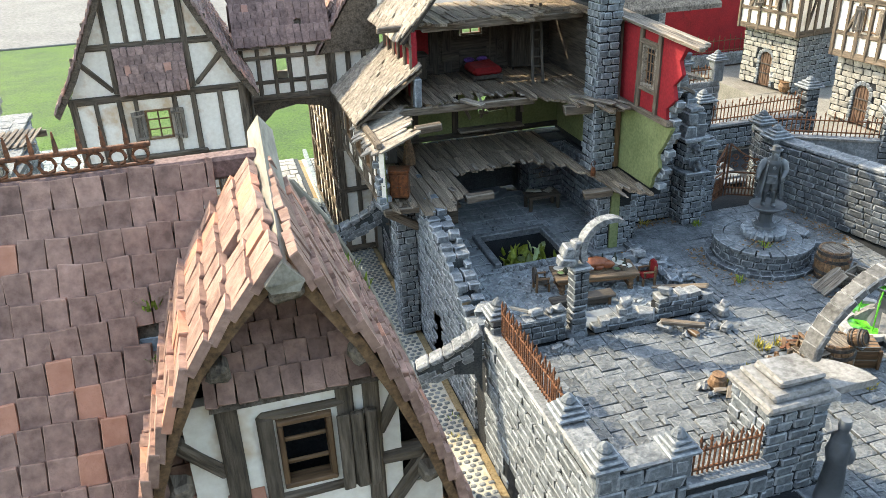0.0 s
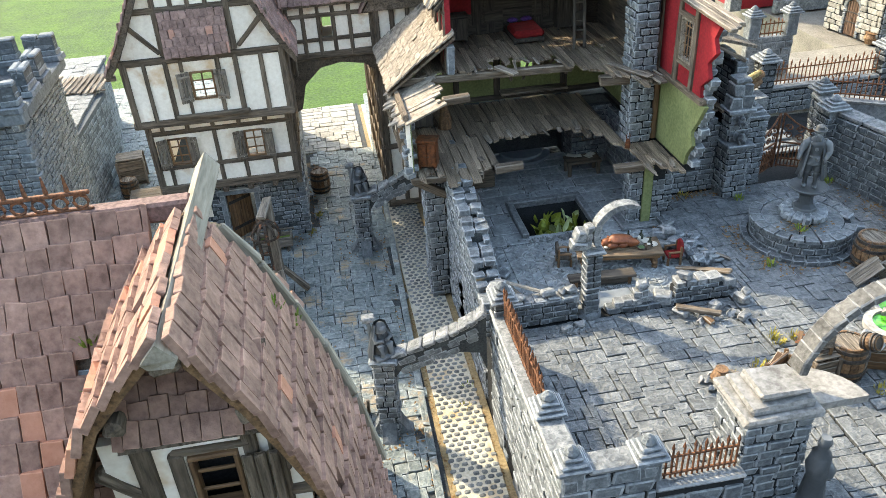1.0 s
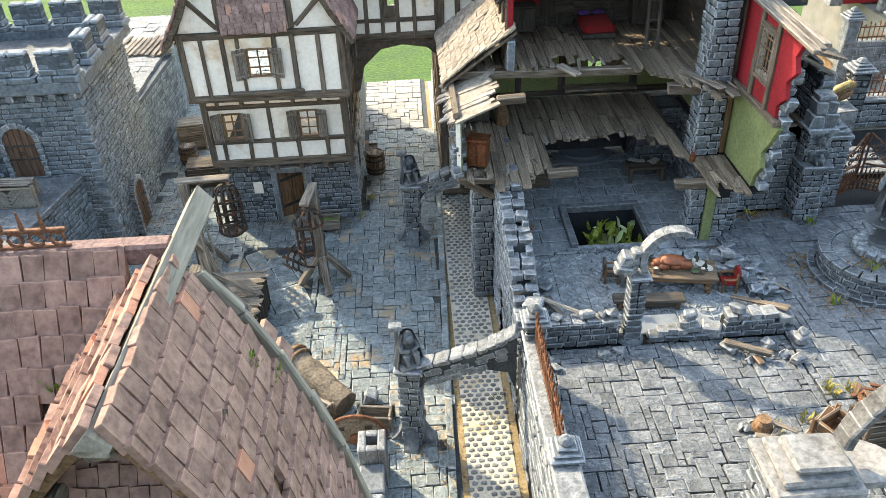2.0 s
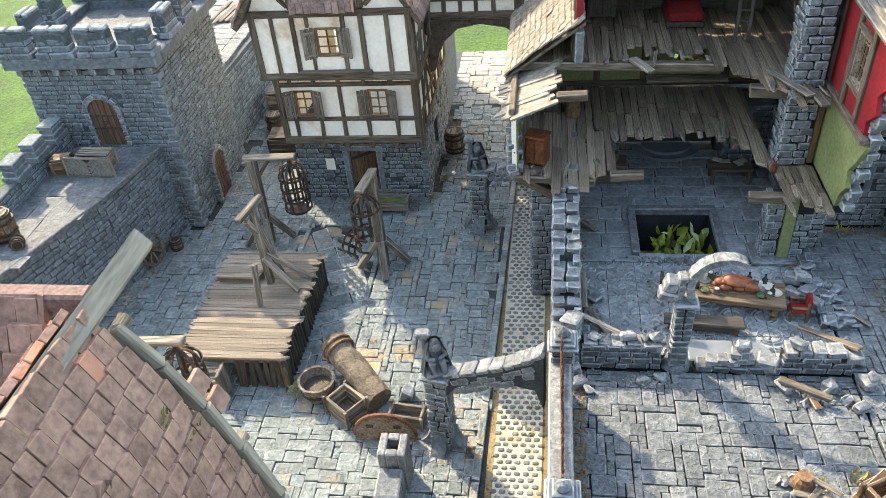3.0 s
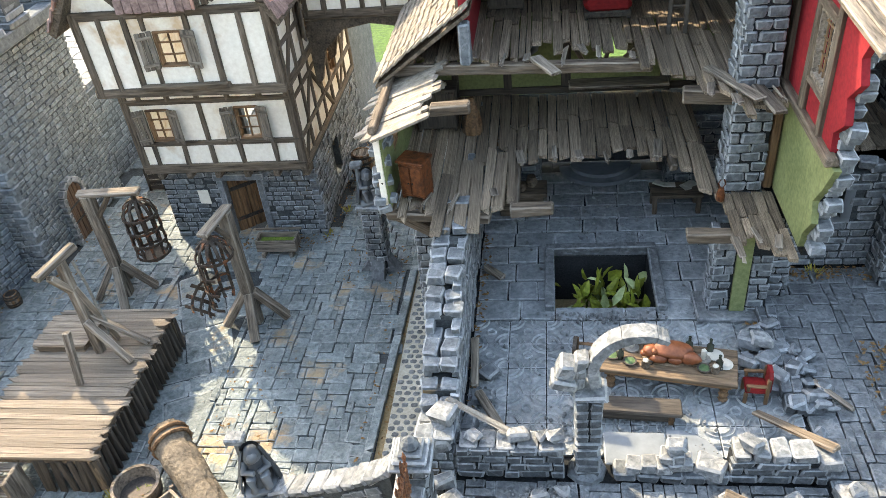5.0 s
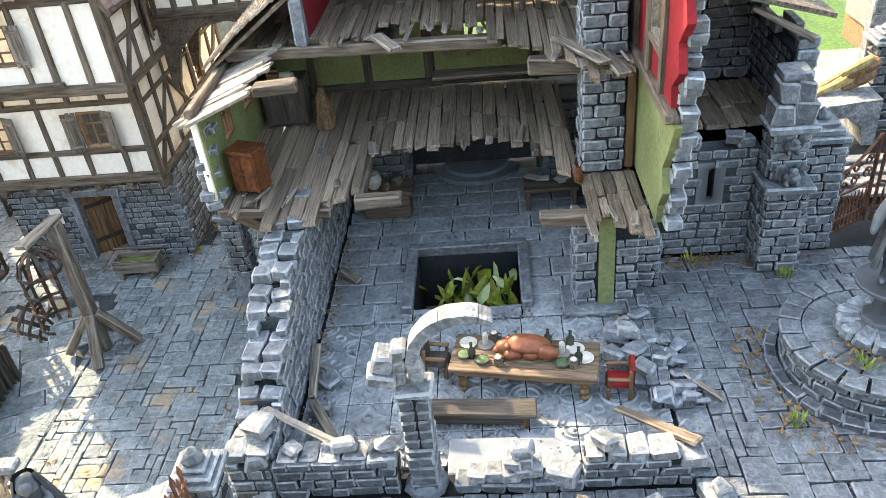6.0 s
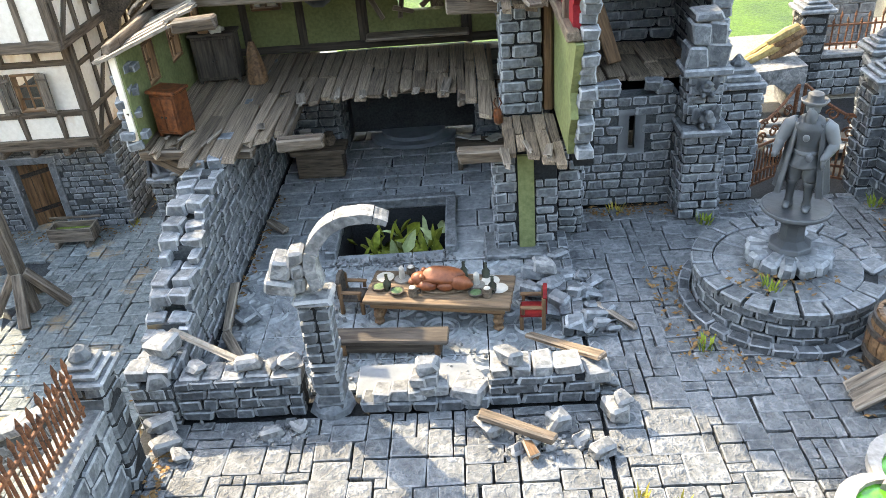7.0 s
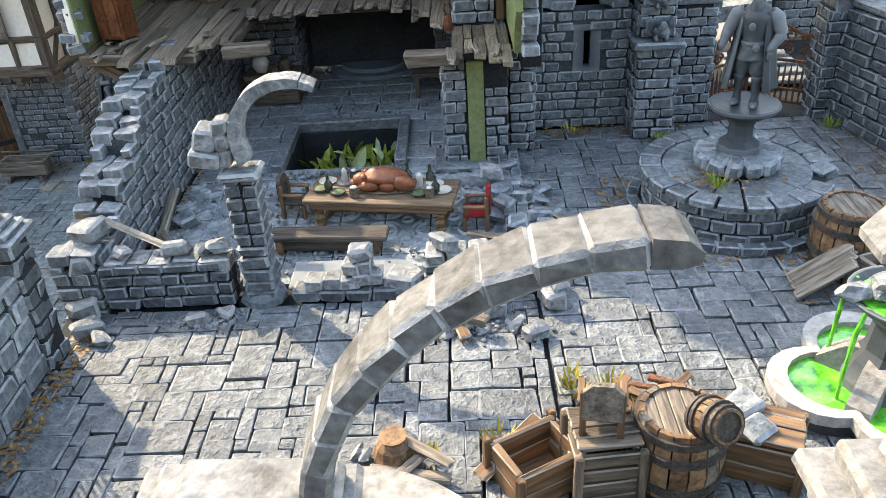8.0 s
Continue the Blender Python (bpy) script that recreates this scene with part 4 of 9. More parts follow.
for q in ((2.0, 3.6), (5.4, 7.0), (8.6, 10.0)):
    window(rn, L, q[0], 1.6, q[1], 3.4, False, (4, 2))
p = Pieces(BRICK)
for k in range(9):
    p.put((6.95 + jit(0.15), 45.1 + jit(0.2) + 0.09 * k, 4.9 + 0.42 * k + 0.2), (0.5 + jit(0.18), 0.55 + jit(0.2), 0.36), (jit(9), jit(9), jit(22)))
    if k % 2:
        p.put((7.3 + jit(0.12), 45.3 + jit(0.1) + 0.09 * k, 4.9 + 0.42 * k + 0.1), (0.36, 0.5, 0.3), (jit(9), jit(9), jit(25)))
run_wall(p, (7.9, 46.2), (9.2, 46.2), -5, 4.4, 0.45, 0.7)
run_wall(p, (7.9, 47.6), (7.9, 46.2), -5, 4.4, 0.45, 0.7)
p.done("brick", rn)
part("bay_pier", Shape().box((7.95, 46.25, -5), (9.2, 47.6, 4.4), 0.03), JOINT, rn)
part("bay_bracket", Shape().beam((7.2, 45.9, 4.3), (9.3, 45.9, 3.0), 0.5, 0.5, 0.05, 0.03), TIMBER, rn)
# lean-to boards and shingle roof of the bay
fl = Pieces(WSH)
for k in range(17):
    y = 44.9 + k * 0.36
    M = pose(7.9, y, 9.0, 0, -21, 0)
    fl.put((jit(0.35), 0, jit(0.06)), (3.1 + jit(0.5), 0.42, 0.12), (jit(2), jit(2), jit(4)), M)
fl.done("roof_board", rn)
p = Pieces(WSH)
shingles(p, [(10.9, 12.3), (8.5, 10.7), (6.3, 9.0)], 49.2, 58.5, "y", 0.38, 0.42, 0.1, 0.03)
p.done("shingle", rn, (8, 50, 11), 160)
part("roof_underlay", Shape().prism([(10.9, 12.2), (6.4, 8.95), (6.4, 8.8), (10.9, 12.0)], "y", 49.3, 58.4), TIMBER, rn)
# second floor walls
F = face_frame(10.4, 57.4, 9.7, 0)
# red wall and its broad beams coloured black to carry the room's shade
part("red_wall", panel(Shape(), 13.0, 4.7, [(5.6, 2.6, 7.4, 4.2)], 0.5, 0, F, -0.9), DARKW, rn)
part("outer_back_wall", panel(Shape(), 16.4, 4.0, [(8.6, 0.8, 11.4, 3.4), (2.0, 1.0, 4.8, 3.6)], 0.3, 0, face_frame(7.0, 58.0, 5.0, 0)), PLANK, rn)
for xa, xb in ((0.7, 3.2), (9.8, 10.7)):
    part("red_panel", Shape().box((10.4 + xa, 57.3, 11.2), (10.4 + xb, 57.39, 14.2), 0.02), REDPL, rn)
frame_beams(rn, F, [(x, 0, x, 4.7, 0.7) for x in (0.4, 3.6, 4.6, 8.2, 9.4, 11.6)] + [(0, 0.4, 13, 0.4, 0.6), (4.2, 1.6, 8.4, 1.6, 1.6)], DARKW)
window(rn, F, 5.7, 2.65, 7.3, 4.15, False, (2, 2))
F = face_frame(10.4, 57.4, 9.7, -90)
part("red_wall", panel(Shape(), 7.6, 4.7, [(1.5, 1.8, 2.8, 3.6), (4.5, 1.8, 5.8, 3.6)], 0.35, 0, F), REDPL, rn)
frame_beams(rn, F, [(x, 0, x, 4.7, 0.4) for x in (0.2, 1.3, 3.0, 4.3, 6.0, 7.4)] + [(0, 0.2, 7.6, 0.2, 0.4), (0, 3.8, 7.6, 3.8, 0.4), (0, 4.6, 7.6, 4.6, 0.4)])
part("stone_jamb", Shape().box((10.3, 49.3, 9.7), (10.85, 49.8, 11.6), 0.08, 0.05, 0, 1), (STONE, STONE_EDGE), rn)
p = Pieces(WSH)
shingles(p, [(13.2, 18.0), (11.4, 15.6), (9.6, 13.9)], 49.6, 58.5, "y", 0.42, 0.46, 0.1, 0.03)
p.done("shingle", rn, (11, 50, 15), 100)
part("roof_underlay", Shape().prism([(13.2, 17.9), (9.7, 13.85), (9.7, 13.7), (13.2, 17.7)], "y", 49.7, 58.4), TIMBER, rn)
for k in range(5):
    y = 50 + k * 1.8
    part("rafter", Shape().beam((9.8, y, 13.7), (13.6, y, 18.2), 0.35, 0.35, 0.05, 0.03), DARKW, rn)
# right wall: green below, red above, its broken edge of stone
W = 23.45
part("green_wall", Shape().prism([(40.2, 9.4), (40.9, 8.2), (41.5, 7.4), (41.2, 6.6), (41.8, 5.8), (42.0, 5.0), (57, 5.0), (57, 9.5)], "x", W, W + 0.25), GREENPL, rn)
part("red_wall", Shape().prism([(39.4, 14.5), (40.1, 13.4), (39.7, 12.7), (40.5, 11.9), (40.2, 11.1), (41.0, 10.4), (40.9, 9.7), (42.0, 9.7), (42.0, 14.5)], "x", W, W + 0.25), REDPL, rn)
F = face_frame(W, 42.0, 9.7, 90)
part("red_wall", panel(Shape(), 15.4, 4.8, [(0.4, 1.4, 1.9, 4.0)], 0.25, 0, face_frame(W + 0.25, 42.0, 9.7, 90)), REDPL, rn)
G = pose(W, 0, 0, 0, 0, 90) 
for (ya, za, yb, zb, w) in ((46.8, 9.7, 46.8, 14.6, 0.5), (44.2, 9.7, 44.2, 14.6, 0.4), (42.1, 9.7, 42.1, 14.6, 0.4), (42.1, 11.0, 44.2, 11.0, 0.3), (42.1, 13.8, 44.2, 13.8, 0.3), (46.6, 5.0, 46.6, 9.6, 0.6), (40.4, 9.6, 57, 9.6, 0.5)):
    part("beam", Shape().beam((W - 0.05, ya, za), (W - 0.05, yb, zb), 0.3 if ya == yb else w, w if ya == yb else 0.3, 0.05, 0.04, 0, (0, 1, 0) if ya == yb else (0, 0, 1)), TIMBER, rn)
wn2 = part("window", panel(Shape(), 1.7, 2.6, [(0.2, 0.2, 1.5, 2.4)], 0.3, 0, face_frame(W + 0.2, 42.35, 11.1, 90)), PLANK, rn)
s = Shape()
for k in range(4):
    s.beam((W + 0.1, 42.6 + k * 0.35, 11.3), (W + 0.1, 42.6 + k * 0.35, 13.5), 0.07, 0.07, 0.02)
    s.beam((W + 0.1, 42.5, 11.5 + k * 0.55), (W + 0.1, 43.9, 11.5 + k * 0.55), 0.07, 0.07, 0.02)
part("glazing_lattice", s, WARM, wn2)
for k in range(3):
    part("roof_board", Shape().beam((W - 0.3 + k * 0.42, 37.6 + k * 0.4, 14.55), (W - 0.3 + k * 0.42, 48, 14.95), 0.4, 0.22, 0.04, 0.04, 0, (0, 0, 1), 1), (PLANK, PLANK_EDGE), rn)
p = Pieces(BRICK)
for k in range(24):
    z = 5.0 + 0.4 * k
    yy = 40.9 + 0.4 * math.sin(k * 1.9) if z < 9.4 else 40.2 + 0.4 * math.sin(k * 1.7)
    if z < 9.4:
        yy = 41.2 + 0.35 * math.sin(k * 1.9) - (z - 5) * 0.25
    p.put((W + 0.5, yy + 0.6, z + 0.2), (0.55, 0.62 + jit(0.28), 0.37), (jit(3), jit(3), jit(5)))
p.done("broken_brick", rn)
p = Pieces(BRICK)
run_wall(p, (W, 44.95), (W + 0.98, 44.95), 0, 4.4, 0.42, 0.7)
run_wall(p, (W + 0.98, 44.95), (W + 0.98, 47.3), 0, 9.4, 0.42, 0.8)
p.done("brick", rn)
# black sheet over the red wall, added to darken this side of the room
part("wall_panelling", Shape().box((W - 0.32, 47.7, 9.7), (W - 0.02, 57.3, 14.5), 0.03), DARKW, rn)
# steep main roof over the loft, unseen, brought forward to shade loft and court
part("roof_deck", Shape().prism([(13.1, 17.9), (16.9, 22.6), (23.9, 15.2), (23.9, 14.95), (16.9, 22.3), (13.1, 17.6)], "y", 48.2, 58.6), DARKW, rn)
part("right_wall_core", Shape().box((W + 0.26, 42.2, 4.4), (W + 0.95, 57, 9.6), 0.02).box((W + 0.26, 44.4, 9.61), (W + 0.95, 57, 14.5), 0.02).box((W, 45, 0), (W + 0.95, 57, 4.39), 0.02), JOINT, rn)
# chimney
ch = part("chimney", Shape().box((21.45, 46.05, 4.9), (22.95, 47.6, 18.5), 0.02), JOINT, rn)
p = Pieces(BRICK)
run_wall(p, (21.4, 46.0), (23.0, 46.0), 4.95, 18.5, 0.46, 0.78, 0.4)
run_wall(p, (21.4, 47.6), (21.4, 46.0), 4.95, 18.5, 0.46, 0.78, 0.4)
run_wall(p, (23.0, 46.0), (23.0, 47.6), 14.6, 18.5, 0.46, 0.78, 0.4)
p.done("brick", ch)
part("corner_post", Shape().beam((23.2, 46.3, 5), (23.2, 46.3, 9.5), 0.35, 0.5, 0.05, 0.04), WARM, rn)

EAVE = (48.5, 14.7, 31.8)
# annexe with the arrow slit, buttress and gate pier
ax = thing("stone_annexe", 0, 0, 0, "roofless dark stone annexe with an arrow slit and a carved buttress", "building")
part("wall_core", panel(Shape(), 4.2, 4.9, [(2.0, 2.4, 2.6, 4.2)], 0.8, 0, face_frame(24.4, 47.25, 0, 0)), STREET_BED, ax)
p = Pieces(BRICK)
run_wall(p, (24.3, 47.2), (28.5, 47.2), 0, lambda d: 5.3 - 0.5 * math.sin(d * 2.1) ** 2, 0.42, 0.82, hole=lambda d, z: 1.85 < d < 2.95 and 2.3 < z < 4.4)
run_wall(p, (30.1, 47.0), (31.9, 47.0), 0, 5.0, 0.42, 0.82)
run_wall(p, (31.9, 47.0), (31.9, 48.6), 0, 5.0, 0.42, 0.82)
for x in (24.6, 25.3, 27.6, 28.0, 25.9):
    p.put((x, 47.5, 5.2 + jit(0.15)), (0.7, 0.6, 0.42), (jit(8), jit(8), jit(20)))
part("wall_core", Shape().box((30.1, 47.05, 0), (31.85, 48.6, 5.0), 0.02), JOINT, ax)
run_wall(p, (28.5, 45.6), (30.1, 45.6), 0, 3.7, 0.42, 0.72)
run_wall(p, (28.5, 47.2), (28.5, 45.6), 0, 3.7, 0.42, 0.72)
run_wall(p, (30.1, 45.6), (30.1, 47.2), 0, 3.7, 0.42, 0.72)
run_wall(p, (28.6, 46.1), (30.0, 46.1), 4.0, 6.0, 0.42, 0.72)
run_wall(p, (28.6, 47.2), (28.6, 46.1), 4.0, 6.0, 0.42, 0.72)
run_wall(p, (30.0, 46.1), (30.0, 47.2), 4.0, 6.0, 0.42, 0.72)
run_wall(p, (30.5, 53.5), (24.4, 53.5), 4.9, 5.0, 0.42, 0.85)
run_wall(p, (24.4, 54.2), (30.4, 54.2), 5.0, 10.5, 0.5, 1.0)
p.done("brick", ax, (27, 46, 3), 200)
part("arrow_slit", panel(Shape(), 1.1, 2.0, [(0.42, 0.3, 0.68, 1.75)], 0.3, 0, face_frame(26.2, 47.2, 2.35, 0)), STATUE, ax)
bt = part("buttress", Shape().box((28.55, 45.65, 0), (30.05, 47.2, 3.7), 0.02).box((28.65, 46.15, 3.71), (29.95, 47.2, 6.0), 0.02), JOINT, ax)
part("string_course", Shape().box((28.3, 45.4, 3.7), (30.3, 47.2, 4.0), 0.08, 0.03, 0, 1), (STONE, STONE_EDGE), bt)
part("string_course", Shape().box((28.35, 45.85, 6.0), (30.25, 47.4, 6.3), 0.08, 0.03, 0, 1), (STONE, STONE_EDGE), bt)
for i, (x, z, w, h) in enumerate(((28.85, 6.75, 0.8, 0.85), (29.65, 6.75, 0.85, 0.9), (28.95, 7.6, 0.7, 0.85), (29.6, 7.6, 0.7, 0.85), (29.2, 8.2, 1.0, 0.35))):
    part("top_block", Shape().block((x, 46.6, z), (w, 1.1, h), 0.08, 0.07, 0, 1), (STONE, STONE_EDGE), bt)


def gargoyle(name, at, k, label):
    s = Shape()
    s.lump((0, 0, 0.4 * k), (0.42 * k, 0.35 * k, 0.4 * k), 0.3)
    s.lump((0, -0.2 * k, 0.75 * k), (0.25 * k, 0.25 * k, 0.22 * k), 0.25)
    for sx in (-1, 1):
        s.lump((sx * 0.45 * k, 0.05, 0.65 * k), (0.25 * k, 0.1 * k, 0.42 * k), 0.3)
        s.lump((sx * 0.25 * k, -0.25 * k, 0.15 * k), (0.14 * k, 0.2 * k, 0.18 * k), 0.2)
    return smooth(solo(name, s, STATUE, at, label, "carving"))


gargoyle("gargoyle", (29.3, 45.75, 4.0), 0.8, "small winged grey stone gargoyle on the buttress ledge")
gargoyle("gargoyle", (29.3, 46.0, 5.2), 0.7, "carved grey demon head under the buttress cap")
s = Shape()
for r, z in ((0.95, 5.0), (0.75, 5.25), (0.55, 5.5)):
    s.box((31.0 - r, 47.8 - r, z), (31.0 + r, 47.8 + r, z + 0.26), 0.06, 0.02, 0, 1)
s.lathe([(0.3, 0), (0.32, 0.1), (0.05, 0.45)], 8, (31.0, 47.8, 5.75))
part("pier_cap", s, (STONE, STONE_EDGE), ax)
fl = Pieces(PLK)
planks(fl, 24.5, 30.2, 54.2, lambda x: 49.3, 5.0, 0.9, 0.0, 0.15)
fl.done("floorboard", ax)
part("side_wall", Shape().box((24.4, 55.0, 0), (30.6, 55.8, 10.5), 0.03).box((30.0, 49.0, 0), (30.8, 54.9, 8.0), 0.03), JOINT, ax)
p = Pieces(BRICK)
run_wall(p, (30.8, 49.0), (30.8, 55.8), 0, lambda d: 7.0 + 2 * math.sin(d * 0.6), 0.46, 0.9)
run_wall(p, (30.0, 55), (30.0, 49.0), 5, lambda d: 9.0 - d * 0.2, 0.46, 0.9)
for k in range(9):
    p.put((30.4, 48.9 + jit(0.15), 5.1 + 0.42 * k), (0.8, 0.6, 0.4), (jit(4), jit(4), jit(8)))
p.done("brick", ax)
part("loose_plank", Shape().beam((25.3, 52.8, 9.4), (26.6, 50.6, 5.2), 0.75, 0.15, 0.04, 0.03), WARM, ax)
part("roof_board", Shape().beam((28.2, 49.2, 9.9), (30.6, 48.8, 8.6), 0.5, 0.2, 0.04, 0.03), PLANK, ax)
part("roof_deck", Shape().prism([(24.3, 11.6), (31.2, 9.6), (31.2, 9.4), (24.3, 11.4)], "y", 48.6, 56.0), PLANK, ax)
# near-black rear wall and high roof deck added above the annexe keep it dark
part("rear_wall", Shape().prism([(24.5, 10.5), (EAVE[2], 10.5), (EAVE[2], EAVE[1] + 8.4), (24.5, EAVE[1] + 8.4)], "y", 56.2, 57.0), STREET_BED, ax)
part("roof_deck", Shape().prism([(EAVE[0], EAVE[1]), (57.5, EAVE[1] + 9.5), (57.5, EAVE[1] + 9.2), (EAVE[0], EAVE[1] - 0.3)], "x", 24.5, EAVE[2]), PLANK, ax)

# ---- timber-framed house ----
SLATE = material("roof_tile_plum", (0.125, 0.080, 0.070), (0.35, 0.235, 0.205), 0.85, 500, 110, 0.7, 0.5, odd=(0.40, 0.19, 0.13))
SLATE_EDGE = material("roof_tile_plum_edge", (0.13, 0.083, 0.075), (0.36, 0.24, 0.21), 0.85, 800, 110, 0.4, 0.3)
SSH = variants("plum_shingle", (SLATE, SLATE_EDGE), 6, 0.07, 0.06)
hs = thing("timber_framed_house", -5.2, 57.5, -5, "tall half-timbered house with cream plaster over a stone ground floor", "house")
# ground floor of stone
F0, S0 = face_frame(-5.1, 0, 0, 0), face_frame(5.0, 0, 0, 90)
part("stone_core", panel(Shape(), 10.1, 5.5, [(3.9, 0, 6.4, 4.2)], 0.6, 0, F0), STREET_BED, hs)
part("stone_core", panel(Shape(), 13.2, 5.5, [(4.5, 1.6, 6.0, 4.0)], 0.6, 0, S0), STREET_BED, hs)
part("stone_core", panel(Shape(), 13.2, 5.5, [], 0.6, 0, face_frame(-5.1, 13.2, 0, -90)), STREET_BED, hs)
part("stone_core", panel(Shape(), 10.1, 5.5, [(0.9, 0.4, 9.2, 5.2)], 0.6, 0, face_frame(5.0, 13.2, 0, 180)), STONE, hs)
p = Pieces(BRICK)
run_wall(p, (-5.1, 0), (5.0, 0), 0, 5.4, 0.36, 0.72, 0.4, hole=lambda d, z: 3.7 < d < 6.6 and z < 4.4)
for k in range(14):
    p.put((4.84, 0.14, 0.2 + k * 0.38), ((0.66, 0.42) if k % 2 else (0.44, 0.62)) + (0.35,), (0, 0, jit(2)))
run_wall(p, (5.0, 0), (5.0, 13.2), 0, 5.4, 0.42, 0.8, 0.4, hole=lambda d, z: 4.2 < d < 6.3 and 1.4 < z < 4.2)
run_wall(p, (-5.1, 13.2), (-5.1, 0), 0, 5.4, 0.42, 0.8, 0.4)
p.done("brick", hs, (0, 0, 2), 180)
s = Shape()
for a, b in (((-1.45, -0.2, 0), (-1.05, 0.5, 4.3)), ((1.15, -0.2, 0), (1.55, 0.5, 4.3)), ((-1.6, -0.25, 4.3), (1.7, 0.5, 4.75))):
    s.box(a, b, 0.06, 0.02, 0, 1)
part("door_frame", s, (STONE, STONE_EDGE), hs)
dr = Shape()
R = pose(-1.0, 0.35, 0, 0, 0, 38)
for k in range(4):
    dr.box((k * 0.53, -0.08, 0.1), (k * 0.53 + 0.5, 0.08, 4.1), 0.03, 0.02, 0, None, R)
door = part("door", dr, WARM, hs, "brown plank door standing ajar")
for z in (0.9, 3.2):
    part("iron_strap", Shape().box((0.02, -0.14, z), (2.0, -0.081, z + 0.28), 0.03, 0, 0, None, R), IRON, door)
part("notice", Shape().box((-2.9, -0.12, 2.6), (-2.2, -0.05, 3.6), 0.02, 0.03), PLASTER, hs, "torn pale paper notice")
# middle floor
F1, S1 = face_frame(-5.3, -1.0, 5.5, 0), face_frame(4.95, -1.0, 5.5, 90)
H1 = [(1.3, 2.2, 2.7, 4.3), (6.7, 2.2, 8.1, 4.3)]
part("plaster_wall", panel(Shape(), 10.25, 5.8, H1, 0.3, 0, F1), PLASTER, hs)
part("plaster_wall", panel(Shape(), 14.2, 5.8, [(8.0, 2.2, 9.6, 4.3)], 0.3, 0, S1), PLASTER, hs)
part("plaster_wall", panel(Shape(), 14.2, 5.8, [], 0.3, 0, face_frame(-5.3, 13.2, 5.5, -90)), PLASTER, hs)
part("plaster_wall", panel(Shape(), 10.25, 5.8, [(0.8, 0.7, 9.4, 5.5)], 0.3, 0, face_frame(4.95, 13.2, 5.5, 180)), PLASTER, hs)
frame_beams(hs, F1, [(0, 0.3, 10.25, 0.3, 0.6), (0, 2.0, 10.25, 2.0, 0.3), (0, 4.75, 10.25, 4.75, 0.3), (0.2, 0, 0.2, 5.8, 0.45), (10.05, 0, 10.05, 5.8, 0.45), (4.7, 0.3, 4.7, 5.8, 0.32), (1.1, 0.3, 1.1, 2.0, 0.28), (3.0, 0.3, 3.0, 2.0, 0.28), (6.5, 0.3, 6.5, 2.0, 0.28), (8.6, 0.3, 8.6, 2.0, 0.28), (1.15, 4.75, 1.15, 5.8, 0.3), (2.9, 4.75, 2.9, 5.8, 0.3), (6.5, 4.75, 6.5, 5.8, 0.3), (8.4, 4.75, 8.4, 5.8, 0.3)])
for q in H1:
    window(hs, F1, *q, True, (2, 3))
frame_beams(hs, S1, [(0, 0.3, 14.2, 0.3, 0.5), (0, 2.0, 14.2, 2.0, 0.3), (0, 4.5, 14.2, 4.5, 0.3), (0.2, 0, 0.2, 5.8, 0.4)] + [(x, 0.3, x, 5.8, 0.3) for x in (2.0, 3.9, 5.8, 7.8, 9.8, 11.8, 14.0)] + [(0.3, 0.4, 3.8, 4.4, 0.3), (4.0, 4.4, 7.7, 0.5, 0.3), (10.0, 0.4, 13.8, 4.4, 0.3)])
window(hs, S1, 8.05, 2.2, 9.55, 4.3, False, (3, 3))
for k in range(6):
    part("joist_end", Shape().box((-4.6 + k * 1.85, -1.1, 5.05), (-4.2 + k * 1.85, 0, 5.5), 0.06), TIMBER, hs)
# upper floor
F2, S2 = face_frame(-5.5, -2.5, 11.3, 0), face_frame(5.35, -2.5, 11.3, 90)
H2 = [(4.3, 1.7, 5.9, 3.7)]
part("plaster_wall", panel(Shape(), 10.85, 4.8, H2, 0.3, 0, F2), PLASTER, hs)
part("plaster_wall", panel(Shape(), 15.7, 4.8, [(4.0, 1.4, 5.6, 3.6)], 0.3, 0, S2), PLASTER, hs)
part("plaster_wall", panel(Shape(), 15.7, 4.8, [], 0.3, 0, face_frame(-5.5, 13.2, 11.3, -90)), PLASTER, hs)
part("plaster_wall", panel(Shape(), 10.85, 4.8, [(0.8, 0.6, 10.0, 4.5)], 0.3, 0, face_frame(5.35, 13.2, 11.3, 180)), PLASTER, hs)
frame_beams(hs, F2, [(-0.1, 0.25, 10.95, 0.25, 0.55), (-0.1, 4.65, 10.95, 4.65, 0.5), (0.2, 0, 0.2, 4.8, 0.45), (10.65, 0, 10.65, 4.8, 0.45), (1.5, 0.4, 1.5, 4.6, 0.3), (2.9, 0.4, 2.9, 4.6, 0.34), (3.9, 3.7, 3.9, 4.6, 0.3), (6.3, 3.7, 6.3, 4.6, 0.3), (7.5, 0.4, 7.5, 4.6, 0.34), (9.2, 0.4, 9.2, 4.6, 0.3), (4.0, 0.5, 4.0, 1.7, 0.26), (6.2, 0.5, 6.2, 1.7, 0.26)])
part("window_ledge", Shape().box((-2.6, -2.95, 11.75), (2.4, -2.5, 12.1), 0.08, 0.04), TIMBER, hs)
window(hs, F2, *H2[0], True, (2, 3))
frame_beams(hs, S2, [(0, 0.25, 15.7, 0.25, 0.5), (0, 4.65, 15.7, 4.65, 0.45), (0, 2.4, 15.7, 2.4, 0.3)] + [(x, 0, x, 4.8, 0.32) for x in (0.2, 2.2, 3.8, 5.8, 7.8, 9.8, 11.8, 13.8, 15.5)] + [(0.3, 0.4, 3.6, 4.5, 0.3), (6.0, 4.5, 9.6, 0.4, 0.3), (10.0, 0.4, 13.6, 4.5, 0.3)])
